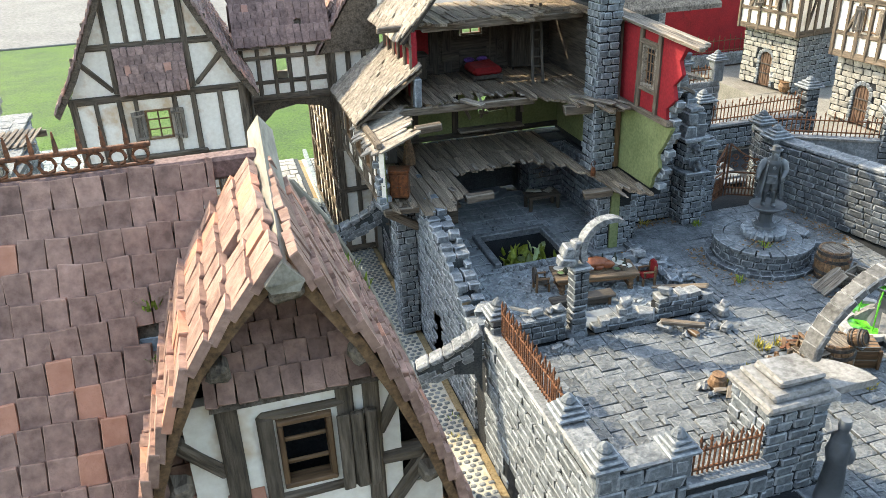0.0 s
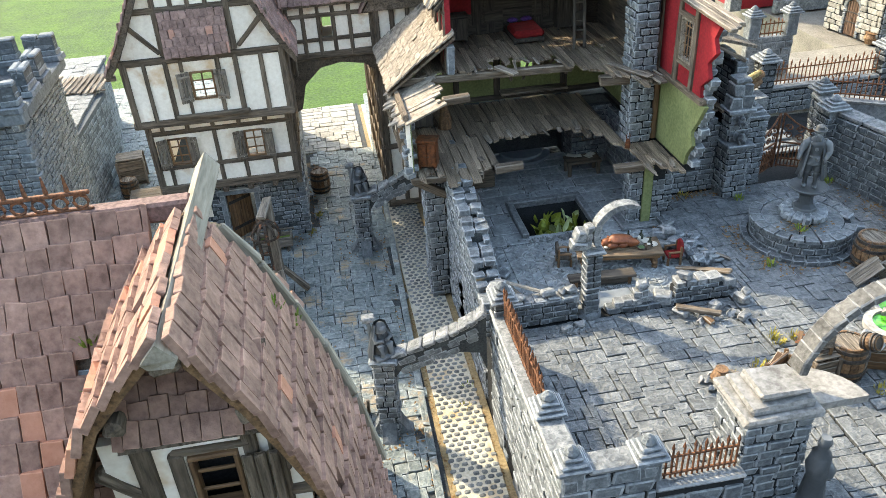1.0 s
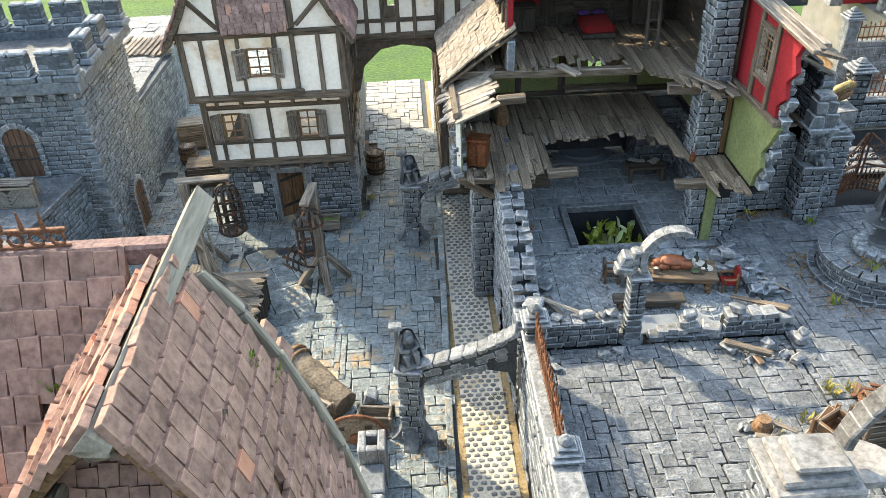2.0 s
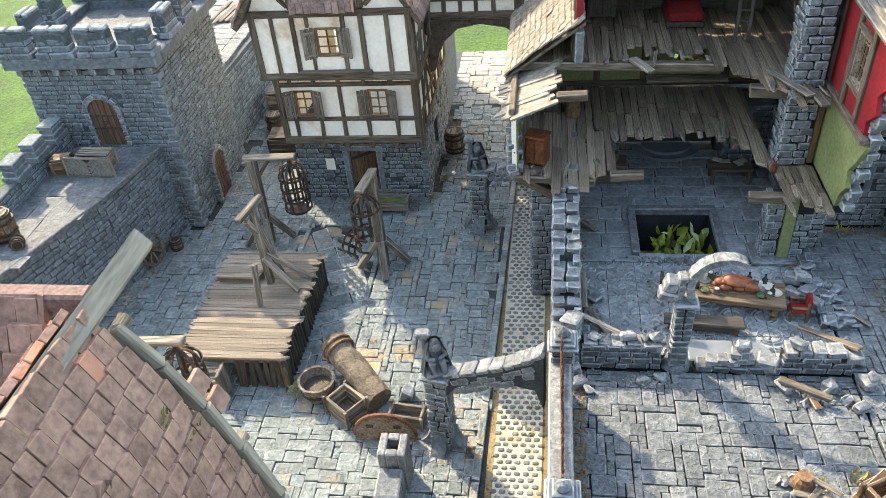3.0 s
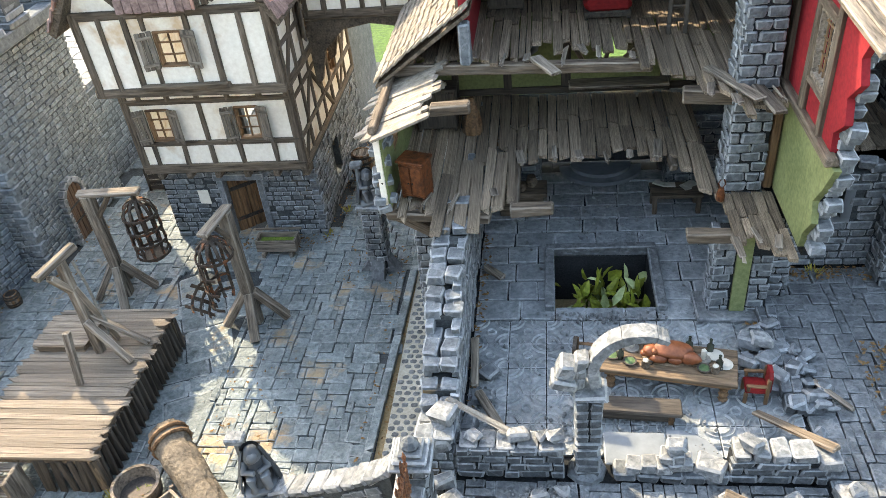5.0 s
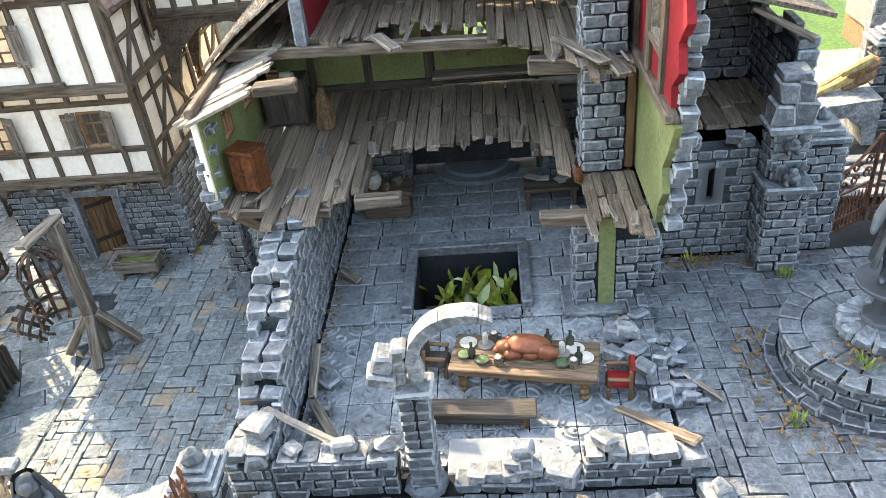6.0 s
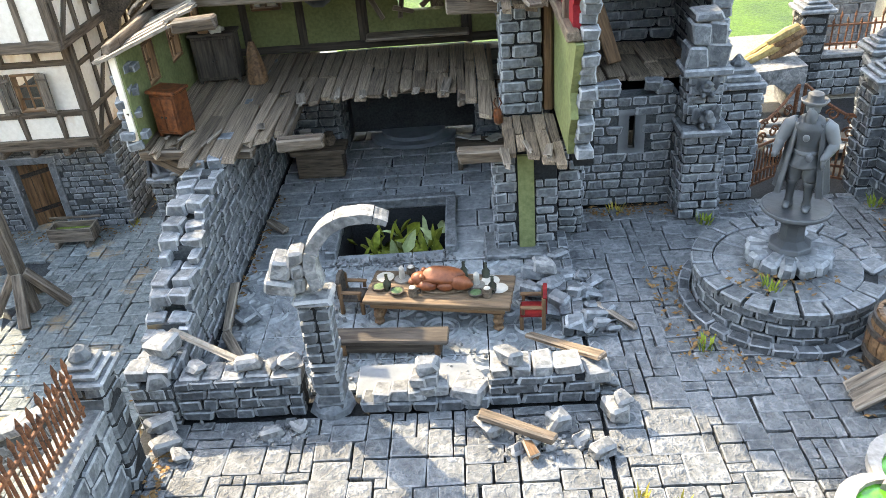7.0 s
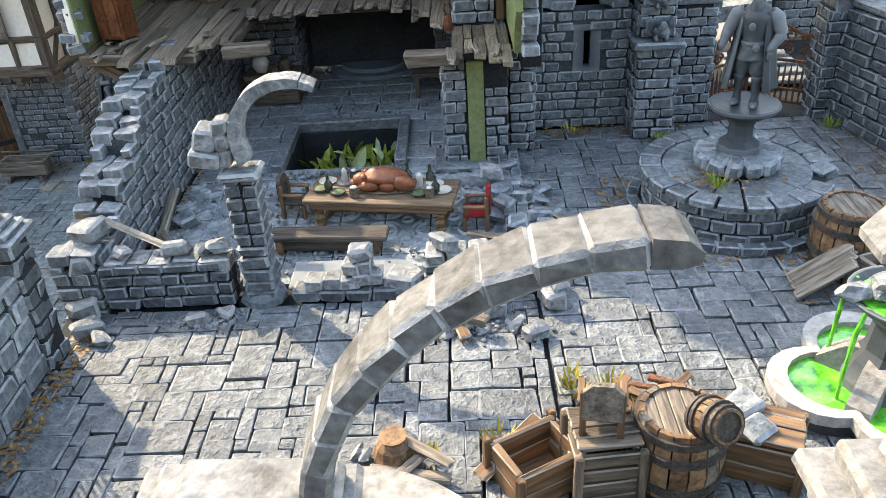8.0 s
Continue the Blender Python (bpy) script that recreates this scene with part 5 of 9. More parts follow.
window(hs, S2, 4.05, 1.4, 5.55, 3.6, True, (2, 3))

# thin stone wall added behind the house to cast shade on the lane
part("rear_side_wall", Shape().box((4.4, 13.3, 0), (5.0, 21.0, 9.8), 0.06), STONE, hs)
# gable and roof
RX, RZ = -0.1, 28.0
s = Shape()
s.prism([(-5.4, 16.1), (5.3, 16.1), (RX, RZ - 0.6)], "y", -2.4, -2.1)
part("gable_wall", s, PLASTER, hs)
FG = face_frame(0, -2.4, 0, 0)
frame_beams(hs, FG, [(-4.0, 19.2, 3.8, 19.2, 0.42), (-2.6, 16.2, -2.5, 22.6, 0.4), (2.1, 16.2, 2.0, 22.6, 0.4), (-4.5, 18.4, -2.8, 16.4, 0.32), (2.4, 16.4, 4.3, 18.4, 0.32), (-3.0, 22.6, 2.8, 22.6, 0.36), (-0.1, 22.6, -0.1, 26.2, 0.34)] + [(x, 19.2, x * 0.95, 22.6, 0.3) for x in (-1.45, -0.35, 0.8)] + [(-3.9, 19.3, -2.7, 22.2, 0.3), (3.7, 19.3, 2.4, 22.2, 0.3)])
for sx in (-1, 1):
    prof = [(RX, RZ), (RX + sx * 2.9, RZ - 6.4), (RX + sx * 5.0, RZ - 10.6), (RX + sx * 6.3, RZ - 12.6)]
    part("roof_deck", Shape().prism([(a, b) for a, b in prof] + [(a - sx * 0.25, b - 0.25) for a, b in reversed(prof)], "y", -3.3, 13.6), TIMBER, hs)
    p = Pieces(SSH)
    shingles(p, [(a, b) for a, b in prof], -3.5, 13.8, "y", 0.56, 0.6, 0.13, 0.01)
    p.done("shingle", hs, (sx * 4, -3, 17), 90)
    for k in range(5):
        part("rafter_end", Shape().block((RX + sx * (1.3 + k * 1.05), -3.15, RZ - 3.2 - k * 2.05), (0.5, 0.45, 0.4), 0.06, 0.04), TIMBER, hs)
part("canopy_deck", Shape().prism([(-2.5, 18.95), (-3.2, 16.2), (-2.45, 16.2)], "x", -2.25, 1.8), TIMBER, hs)
p = Pieces(SSH)
shingles(p, [(-2.55, 19.05), (-3.3, 16.1)], -2.35, 1.9, "x", 0.46, 0.56, 0.14, 0.0)
p.done("shingle", hs)

# ---- bridge between the houses, second house ----
br = thing("covered_bridge", 3.6, 60.2, -5, "half-timbered covered bridge high over the lane", "bridge")
B = face_frame(-3.4, 0, 13.3, 0)
part("plaster_wall", panel(Shape(), 6.6, 4.6, [(2.6, 1.5, 3.4, 3.2)], 0.3, 0, B), PLASTER, br)
part("plaster_wall", panel(Shape(), 6.6, 4.6, [(2.4, 1.2, 3.8, 3.4)], 0.3, 0, face_frame(3.2, 4.2, 13.3, 180)), PLASTER, br)
frame_beams(br, B, [(0, 0.25, 6.6, 0.25, 0.5), (0, 1.4, 6.6, 1.4, 0.3), (0, 3.2, 6.6, 3.2, 0.3), (0, 4.5, 6.6, 4.5, 0.35)] + [(x, 0, x, 4.6, 0.3) for x in (0.2, 1.35, 2.5, 3.6, 4.8, 6.4)])
part("deck", Shape().box((-3.4, 0.1, 13.1), (3.2, 4.1, 13.4), 0.04), PLANK, br)
for y in (0.3, 3.9):
    s = Shape()
    s.prism([(-3.4, 13.1), (-3.4, 9.2), (-3.0, 9.4), (-2.5, 11.3), (-1.2, 12.5), (0.4, 12.8), (2.2, 12.5), (3.2, 11.6), (3.2, 13.1)], "y", y - 0.2, y + 0.2)
    part("arched_brace", s, TIMBER, br)
for y0, y1 in ((2.1, -0.9), (2.1, 5.1)):
    p = Pieces(SSH)
    shingles(p, [(2.1, 22.6), (y1, 17.4)], -3.6, 3.3, "x", 0.52, 0.58, 0.13, 0.01)
    p.done("shingle", br, (0, -1, 18), 60)
part("roof_deck", Shape().prism([(2.1, 22.4), (-0.8, 17.3), (5.0, 17.3)], "x", -3.4, 3.2), TIMBER, br)

h2 = thing("back_house", 8.6, 60.0, -5, "narrow half-timbered house with a plum tiled roof behind the ruin", "house")
F = face_frame(-1.9, 0, 0, 0)
part("plaster_wall", Shape().box((-1.9, 0.02, 0), (1.8, 15, 17.0), 0.03), PLASTER, h2)
frame_beams(h2, F, [(x, 0, x, 17, 0.4) for x in (0.2, 1.4, 2.6, 3.5)] + [(0, z, 3.7, z, 0.4) for z in (0.3, 5.5, 9.0, 12.8, 16.8)])
L2 = face_frame(-1.9, 15, 0, -90)
frame_beams(h2, L2, [(x, 0, x, 17, 0.4) for x in (0.2, 2, 4, 6, 8, 10, 12, 13.4, 14.8)] + [(0, z, 15, z, 0.4) for z in (0.3, 3.0, 5.5, 9.0, 12.8, 16.8)] + [(6, 5.5, 8, 9, 0.3), (10, 9, 12, 5.5, 0.3)])
p = Pieces(SSH)
shingles(p, [(1.9, 23.5), (-2.7, 16.6)], -0.6, 15.3, "y", 0.56, 0.6, 0.13, 0.01)
p.done("shingle", h2, (-2, 0, 17), 30)
part("roof_deck", Shape().prism([(1.9, 23.3), (-2.6, 16.5), (1.9, 16.5)], "y", -0.4, 15.2), TIMBER, h2)

# ---- castle tower and rampart ----
DOORW = material("door_wood", (0.045, 0.027, 0.018), (0.17, 0.10, 0.065), 0.7, 800, 240, 0.8, 0.2, wood=True)
SMALL = material("castle_stone", (0.058, 0.073, 0.086), (0.168, 0.195, 0.214), 0.78, 420, 140, 0.8, 0.35)
CB = variants("castle_brick", (SMALL, SLATEST), 8, 0.12, 0.05)
tz = thing("castle_tower", -23.2, 53.4, -5, "square blue-grey stone castle tower with battlements and an arched door", "tower")
part("core", Shape().box((-4.02, 0.06, 0), (5.74, 10.64, 13.4), 0.02), CASTLE_BED, tz)
p = Pieces(CB)
run_wall(p, (-4.05, 0), (5.8, 0), 0, 13.4, 0.36, 0.8, 0.4, hole=lambda d, z: 3.6 < d < 6.6 and 7.2 < z < 11.4)
run_wall(p, (5.8, 0), (5.8, 10.7), 0, 13.4, 0.36, 0.62, 0.4, hole=lambda d, z: 4.5 < d < 6.6 and z < 3.6)
run_wall(p, (-4.1, 10.7), (-4.1, 0), 0, 13.4, 0.45, 0.95, 0.4)
for k in range(26):
    p.put((5.6, 0.18, 0.26 + k * 0.51), (0.62 if k % 2 else 0.95, 0.72, 0.46), (0, 0, jit(2)))
p.done("brick", tz, (5, 0, 4), 160)
for a, b in (((-4.7, -0.6, 13.4), (6.4, 0.5, 14.2)), ((5.3, 0.51, 13.4), (6.4, 11.2, 14.2)), ((-4.7, 0.51, 13.4), (-3.6, 11.2, 14.2)), ((-3.59, 10.1, 13.4), (5.29, 11.2, 14.2))):
    part("parapet", Shape().box(a, b, 0.08, 0.0, 0, 1), (SMALL, SLATEST), tz)
part("roof_floor", Shape().box((-3.59, 0.51, 13.0), (5.29, 10.09, 13.6), 0.02), FLAG, tz)
MER = []
for x in (-3.55, -0.55, 2.35, 5.2):
    MER.append((x, -0.05, 2.4, 1.1))
    MER.append((x, 10.65, 2.4, 1.1))
for y in (3.3, 6.2):
    MER.append((5.8, y, 1.1, 2.0))
    MER.append((-4.1, y, 1.1, 2.0))
for x, y, w, d in MER:
    m = part("merlon", Shape().box((x - w / 2 + 0.12, y - d / 2 + 0.12, 14.2), (x + w / 2 - 0.12, y + d / 2 - 0.12, 15.9), 0.02), CASTLE_BED, tz)
    q = Pieces(CB)
    for k in range(4):
        z, inset = 14.42 + k * 0.43, (-0.16, 0.02, 0.1, 0.14)[k]
        cut = w / 2 if k % 2 else w / 3
        for xa, xb in ((-w / 2 + inset, -w / 2 + cut), (-w / 2 + cut, w / 2 - inset)):
            q.put((x + (xa + xb) / 2, y, z), (xb - xa - 0.03, d - 2 * inset, 0.41), (jit(1), jit(1), jit(1)))
    q.done("brick", m)
    for sx in (-0.25, 0.25):
        part("merlon_cap", Shape().box((x + sx * w - w * 0.23, y - d / 2 + 0.16, 15.9), (x + sx * w + w * 0.23, y + d / 2 - 0.16, 16.2), 0.1, 0.03, 0, 1), (SMALL, SLATEST), m)
for k in range(8):
    part("corbel", Shape().box((-4.0 + k * 1.35, -0.5, 12.9), (-3.55 + k * 1.35, 0.1, 13.4), 0.08, 0.02, 0, 1), (STONE, STONE_EDGE), tz)


def arched_door(parent, M, w, h, frame_mats=None):
    """A round-headed plank door in a stone surround."""
    r = w / 2
    n = 5
    dd = Shape()
    for k in range(n):
        xa, xb = -r + w * k / n, -r + w * (k + 1) / n
        xm = (xa + xb) / 2
        top = h - r + math.sqrt(max(r * r - xm * xm, 0.01))
        dd.box((xa + 0.02, 0.0, 0), (xb - 0.02, 0.2, top), 0.03, 0.01, 0, None, M)
    d = part("door", dd, DOORW, parent, "round-headed brown plank door")
    for z in (0.35 * h, 0.62 * h):
        part("iron_strap", Shape().box((-r, -0.06, z), (r, -0.002, z + 0.14), 0.02, 0, 0, None, M), IRON, d)
    part("ring_handle", Shape().tube([tuple(M @ Vector((0.12 * math.cos(a * 0.785), -0.1, h * 0.5 + 0.12 * math.sin(a * 0.785)))) for a in range(9)], 0.03, 5), IRON, d)
    for sx in (-1, 1):
        z = 0
        while z < h - r:
            hh = rnd.uniform(0.38, 0.5)
            part("surround_stone", Shape().box((sx * r if sx > 0 else -r - 0.35, -0.18, z), (r + 0.35 if sx > 0 else -r, 0.3, z + hh - 0.05), 0.06, 0.02, 0, 1, M), frame_mats or (STONE, STONE_EDGE), parent)
            z += hh
    for k in range(7):
        a = math.pi * (k + 0.5) / 7
        R = M @ Matrix.Translation((math.cos(a) * (r + 0.18), 0.06, h - r + math.sin(a) * (r + 0.18))) @ Matrix.Rotation(-a, 4, "Y")
        part("surround_stone", Shape().block((0, 0, 0), (0.4, 0.48, (r + 0.2) * math.pi / 7 - 0.03), 0.06, 0.02, 0, 1, R), frame_mats or (STONE, STONE_EDGE), parent)


arched_door(tz, face_frame(1.05, -0.06, 7.3, 0), 2.1, 3.7)
arched_door(tz, face_frame(6.12, 4.6, 0.0, 90), 2.0, 4.0, (PALE, PALE_EDGE))

rp = thing("rampart", 0, 0, -5, "low stone rampart walkway running up to the castle tower", "wall", kind="structure")
EDGE = [(-18.7, 53.3), (-20.0, 46.6), (-22.6, 38.5), (-26.5, 28.0)]
part("core", Shape().prism([(x - 0.1, y) for x, y in EDGE] + [(-33.0, 28), (-29.5, 36), (-26.3, 44), (-26.3, 53.3)], "z", 0, 6.95), CASTLE_BED, rp)
part("bedding", Shape().prism([(x - 0.35, y) for x, y in EDGE] + [(-32.9, 28.1), (-29.4, 36), (-26.2, 44), (-26.2, 53.2)], "z", 6.96, 7.2), FLAG, rp)
p = Pieces(CB)
for (a, b) in zip(EDGE[1:], EDGE[:-1]):
    run_wall(p, a, b, 0, 6.7, 0.40, 0.75, 0.4)
p.done("brick", rp, (-20, 46, 3), 120)
p = Pieces(SLAB)
def on_walk(x, y):
    for (xa, ya), (xb, yb) in zip(EDGE, EDGE[1:]):
        if yb <= y <= ya:
            return x > xa + (xb - xa) * (y - ya) / (yb - ya) - 0.5 or x < -25.3 - max(0, 44 - y) * 0.4
    return True
paving(p, -29, 28, -18.6, 53.2, 1.25, 7.25, skip=on_walk)
p.done("flagstone", rp, (-22, 46, 7), 80)
for (a, b) in zip(EDGE[:-1], EDGE[1:]):
    part("edge_slab", Shape().beam((a[0] - 0.3, a[1], 7.1), (b[0] - 0.3, b[1], 7.1), 0.9, 0.45, 0.06, 0.02, 0, (0, 0, 1), 1), (FLAG, FLAG_EDGE), rp)
PARA = [(-25.75, 53.3), (-25.75, 44.0), (-28.95, 36.0), (-32.4, 28.0)]
p = Pieces(CB)
for (xa, ya), (xb, yb) in zip(PARA, PARA[1:]):
    part("parapet", Shape().beam((xa, ya, 7.75), (xb, yb, 7.75), 0.8, 1.6, 0.06, 0.02, 0, (0, 0, 1)), CASTLE_BED, rp)
    dx, dy = (xb - xa), (yb - ya)
    n = math.hypot(dx, dy)
    ox, oy = -dy / n * 0.42, dx / n * 0.42
    run_wall(p, (xb + ox, yb + oy), (xa + ox, ya + oy), 7.1, 8.5, 0.34, 0.7, 0.3)
    run_wall(p, (xa - ox, ya - oy), (xb - ox, yb - oy), 0, 8.5, 0.42, 0.9, 0.3)
    for k in range(int(n / 2.45)):
        f = (1.1 + k * 2.45) / n
        R = Matrix.Translation((xa + dx * f, ya + dy * f, 0)) @ Matrix.Rotation(math.atan2(dy, dx) + math.pi / 2, 4, "Z")
        m = part("merlon", Shape().block((0, 0, 8.7), (1.25, 1.75, 0.4), 0.06, 0.03, 0, 1, R), (SMALL, SLATEST), rp)
        part("course", Shape().block((0, 0, 9.08), (1.05, 1.5, 0.36), 0.06, 0.03, 0, 1, R), (SMALL, SLATEST), m)
        part("course", Shape().block((0, 0, 9.43), (1.0, 1.42, 0.34), 0.06, 0.03, 0, 1, R), (SMALL, SLATEST), m)
        part("merlon_cap", Shape().block((0, 0, 9.72), (1.1, 1.55, 0.24), 0.06, 0.03, 0, 1, R), (SMALL, SLATEST), m)
p.done("parapet_brick", rp, (-25, 48, 8), 40)

# rampart walk behind the tower, with a broken board roof lying on it
rr = thing("rampart_rear", 0, 0, -5, "stone rampart walkway behind the tower, with pale worn slabs on top", "wall", kind="structure")
REAR = [(-18.3, 64.7), (-17.9, 77.0), (-20.0, 88.0)]
part("core", Shape().prism(REAR + [(-29, 88.0), (-27.3, 64.7)], "z", 0, 6.95), CASTLE_BED, rr)
p = Pieces(CB)
for a, b in zip(REAR, REAR[1:]):
    run_wall(p, a, b, 0, 6.8, 0.5, 0.95, 0.4)
p.done("brick", rr, (-18, 66, 5), 30)
p = Pieces(SLAB)
paving(p, -27.3, 64.8, -18.4, 77.0, 1.25, 7.25, big=2)
paving(p, -28.4, 77.0, -20.2, 87.9, 1.25, 7.25, big=2)
p.done("flagstone", rr, (-20, 70, 7), 30)
rf = thing("board_roof", -20.6, 76.5, 2.3, "row of pale split boards lying over the rear rampart", "boards")
for k in range(10):
    part("board", Shape().beam((-2.6 + k * 0.55, -0.6 + jit(0.3), 0.12), (-1.4 + k * 0.5, 2.6 + jit(0.4), 0.75), 0.36, 0.12, 0.03, 0.03, 0, (0, 0, 1), 1), (PLANK, PLANK_EDGE), rf)
part("bearer", Shape().beam((-3.0, -0.1, 0.05), (3.0, -0.1, 0.05), 0.25, 0.12, 0.03, 0.02), PLANK, rf)
part("bearer", Shape().beam((-1.8, 2.3, 0.3), (3.6, 2.3, 0.3), 0.25, 0.6, 0.03, 0.02), PLANK, rf)

# ---- near house: main roof, cross gable ----
nh = thing("near_house", -1.4, 16.0, -5, "timber-framed house with a worn red-brown tiled roof and a bell-curved gable", "house")
# heights below are over its base; the main ridge runs along x at y = 3.2
RIDGE_Y, RIDGE_H = 3.2, 23.1
FRONT = [(RIDGE_Y, RIDGE_H), (1.6, 20.9), (-2.4, 15.3), (-5.0, 11.4), (-6.6, 8.6)]
part("roof_deck", Shape().prism([(a, b - 0.1) for a, b in FRONT] + [(-6.4, 8.3), (3.7, 8.3), (3.8, 22.2)], "x", -30, -1.3), TIMBER, nh)
p = Pieces(SHINGLE)
shingles(p, FRONT, -14.0, -0.9, "x", 0.55, 0.65, 0.19, 0.0, skip=lambda a, s: -2.95 < a < -2.4 and 3.0 < s < 5.2)
p.done("shingle", nh, (-3.5, 2, 20), 220)
for k, (x, t) in enumerate(((-2.7, 0.235), (-2.6, 0.275), (-2.75, 0.315), (-2.65, 0.355))):    # bare slates where tiles are lost
    yy, zz = 3.2 - 9.8 * t - 0.1, 23.1 - 14.5 * t + 0.12
    part("bare_slate", Shape().block((0, 0, 0), (0.62, 0.75, 0.1), 0.03, 0.03, 0, 1, pose(x, yy, zz, 54 + jit(3), 0, jit(4))), (STONE, STONE_EDGE), nh)
part("house_wall", Shape().box((-30, -5.2, 0), (-0.8, 3.5, 8.2), 0.05), PLASTER, nh)
part("ridge_board", Shape().box((-30, RIDGE_Y - 0.24, RIDGE_H - 0.35), (0.1, RIDGE_Y + 0.24, RIDGE_H + 0.2), 0.08, 0.04), material("ridge_wood", (0.07, 0.04, 0.035), (0.24, 0.15, 0.13), 0.8, 900, 120, 0.6, 0.1), nh)
cr = Shape()
cr.box((-20, RIDGE_Y - 0.05, RIDGE_H + 0.2), (-2.15, RIDGE_Y + 0.05, RIDGE_H + 0.27), 0.02)
cr.box((-20, RIDGE_Y - 0.06, RIDGE_H + 0.62), (-2.15, RIDGE_Y + 0.06, RIDGE_H + 0.72), 0.02)
crest_rail = part("ridge_cresting", cr, RUST, nh, "rusty pierced iron ridge cresting")
for k in range(36):
    x = -2.4 - k * 0.48
    s = Shape()
    s.tube([(x + 0.17 * math.cos(a * 0.785), RIDGE_Y, RIDGE_H + 0.44 + 0.17 * math.sin(a * 0.785)) for a in range(9)], 0.045, 5)
    s.lathe([(0.05, 0), (0.06, 0.12), (0.02, 0.5)], 5, (x - 0.24, RIDGE_Y, RIDGE_H + 0.68))
    part("ring", s, RUST, crest_rail)
# cross gable
LEFT = [(0.0, 23.2), (-1.0, 22.2), (-1.8, 21.3), (-2.35, 20.2), (-2.85, 19.0), (-3.3, 17.0), (-3.7, 14.0), (-4.0, 11.0)]
RIGHT = [(0.1, 23.2), (0.55, 22.5), (1.3, 21.3), (1.95, 19.9), (2.55, 18.4), (3.2, 16.4), (3.75, 13.6), (4.1, 10.8)]
for prof, sg in ((LEFT, -1), (RIGHT, 1)):
    part("gable_roof_deck", Shape().prism([(a, b) for a, b in prof] + [(a - sg * 0.16, b - 0.14) for a, b in reversed(prof)], "y", -2.5, 2.6), WARM, nh)
    p = Pieces(SHINGLE)
    shingles(p, prof, -2.65, 2.55, "y", 0.54, 0.62, 0.19, 0.012)
    p.done("shingle", nh, (sg * 2, -1, 20), 120)
PALEW = material("ridge_pale_wood", (0.12, 0.105, 0.082), (0.30, 0.265, 0.21), 0.85, 800, 240, 0.9, 0.1, wood=True)
rb_ = Shape().prism([(0, 0.24), (0.32, -0.18), (0.24, -0.34), (-0.24, -0.34), (-0.32, -0.18)], "y", -2.75, 5.35)
rb_.v = [(x + 0.12 + 0.047 * y + jit(0.025), y + jit(0.04), z + 23.13 + 0.028 * y + jit(0.025)) for x, y, z in rb_.v]
rb_.g = [(y * 0.11, x, z) for x, y, z in rb_.v]
part("gable_ridge_beam", rb_, PALEW, nh, "weathered pale ridge beam")
s = Shape()
part("purlin_end", Shape().block((0.02, -2.3, 22.7), (0.6, 0.7, 0.5), 0.08, 0.04), TIMBER, nh)
for x, z in ((-1.35, 21.1), (1.25, 20.9), (-2.45, 18.6), (2.5, 17.6), (-3.0, 16.0), (3.1, 15.4)):
    part("rafter_end", Shape().block((x, -2.2, z), (0.42, 0.5, 0.36), 0.08, 0.05), TIMBER, nh)
# gable front
GY = -1.25
FGN = face_frame(0, GY, 0, 0)
s = Shape()
s.prism([(a * 0.93, b - 0.35) for a, b in LEFT] + [(-3.7, 8.0), (3.8, 8.0)] + [(a * 0.93, b - 0.35) for a, b in reversed(RIGHT)], "y", GY + 1.2, GY + 1.4)
part("gable_back", s, JOINT, nh)
HW = (-0.5, 17.2, 0.65, 19.0)
part("gable_wall", panel(Shape(), 4.4, 3.2, [(HW[0] + 2.3, HW[1] - 16.5, HW[2] + 2.3, HW[3] - 16.5)], 0.3, 0, face_frame(-2.3, GY, 16.5, 0)), PLASTER, nh)
part("gable_wall", panel(Shape(), 6.1, 8.5, [], 0.3, 0, face_frame(-3.1, GY, 8.0, 0)), PLASTER, nh)
frame_beams(nh, FGN, [(-1.42, 8, -1.42, 19.7, 0.45), (1.5, 8, 1.5, 19.7, 0.36), (-0.72, 8, -0.72, 19.2, 0.3), (0.95, 17.0, 0.95, 19.7, 0.3), (-1.6, 19.75, 1.7, 19.75, 0.26), (-0.8, 19.15, 1.0, 19.15, 0.2), (-3.1, 17.0, -1.6, 17.0, 0.3), (1.6, 17.4, 2.6, 17.4, 0.3), (-2.5, 18.9, -1.6, 17.9, 0.28), (-3.0, 15.3, -1.6, 16.9, 0.3), (1.6, 15.8, 2.7, 17.3, 0.3), (1.6, 18.1, 2.1, 19.2, 0.28), (-3.1, 14.4, 3.0, 14.4, 0.36), (-0.7, 16.95, 1.4, 16.95, 0.24)], TIMBER)
gw = window(nh, FGN, HW[0], HW[1], HW[2], HW[3], False, (1, 3), WARM)
for k in range(3):
    part("shutter_board", Shape().box((0.72 + k * 0.3, -0.36, 17.0), (0.98 + k * 0.3, -0.22, 19.0), 0.03, 0.02, 0, None, FGN), TIMBER, gw)
# tile canopy over the gable window
part("canopy_deck", Shape().prism([(GY + 0.9, 21.3), (GY - 0.55, 19.85), (GY + 0.2, 19.85)], "x", -1.7, 1.65), TIMBER, nh)
p = Pieces(SHINGLE)
shingles(p, [(GY + 0.8, 21.3), (GY - 0.6, 19.9)], -1.75, 1.7, "x", 0.42, 0.46, 0.16, 0.0)
p.done("shingle", nh)
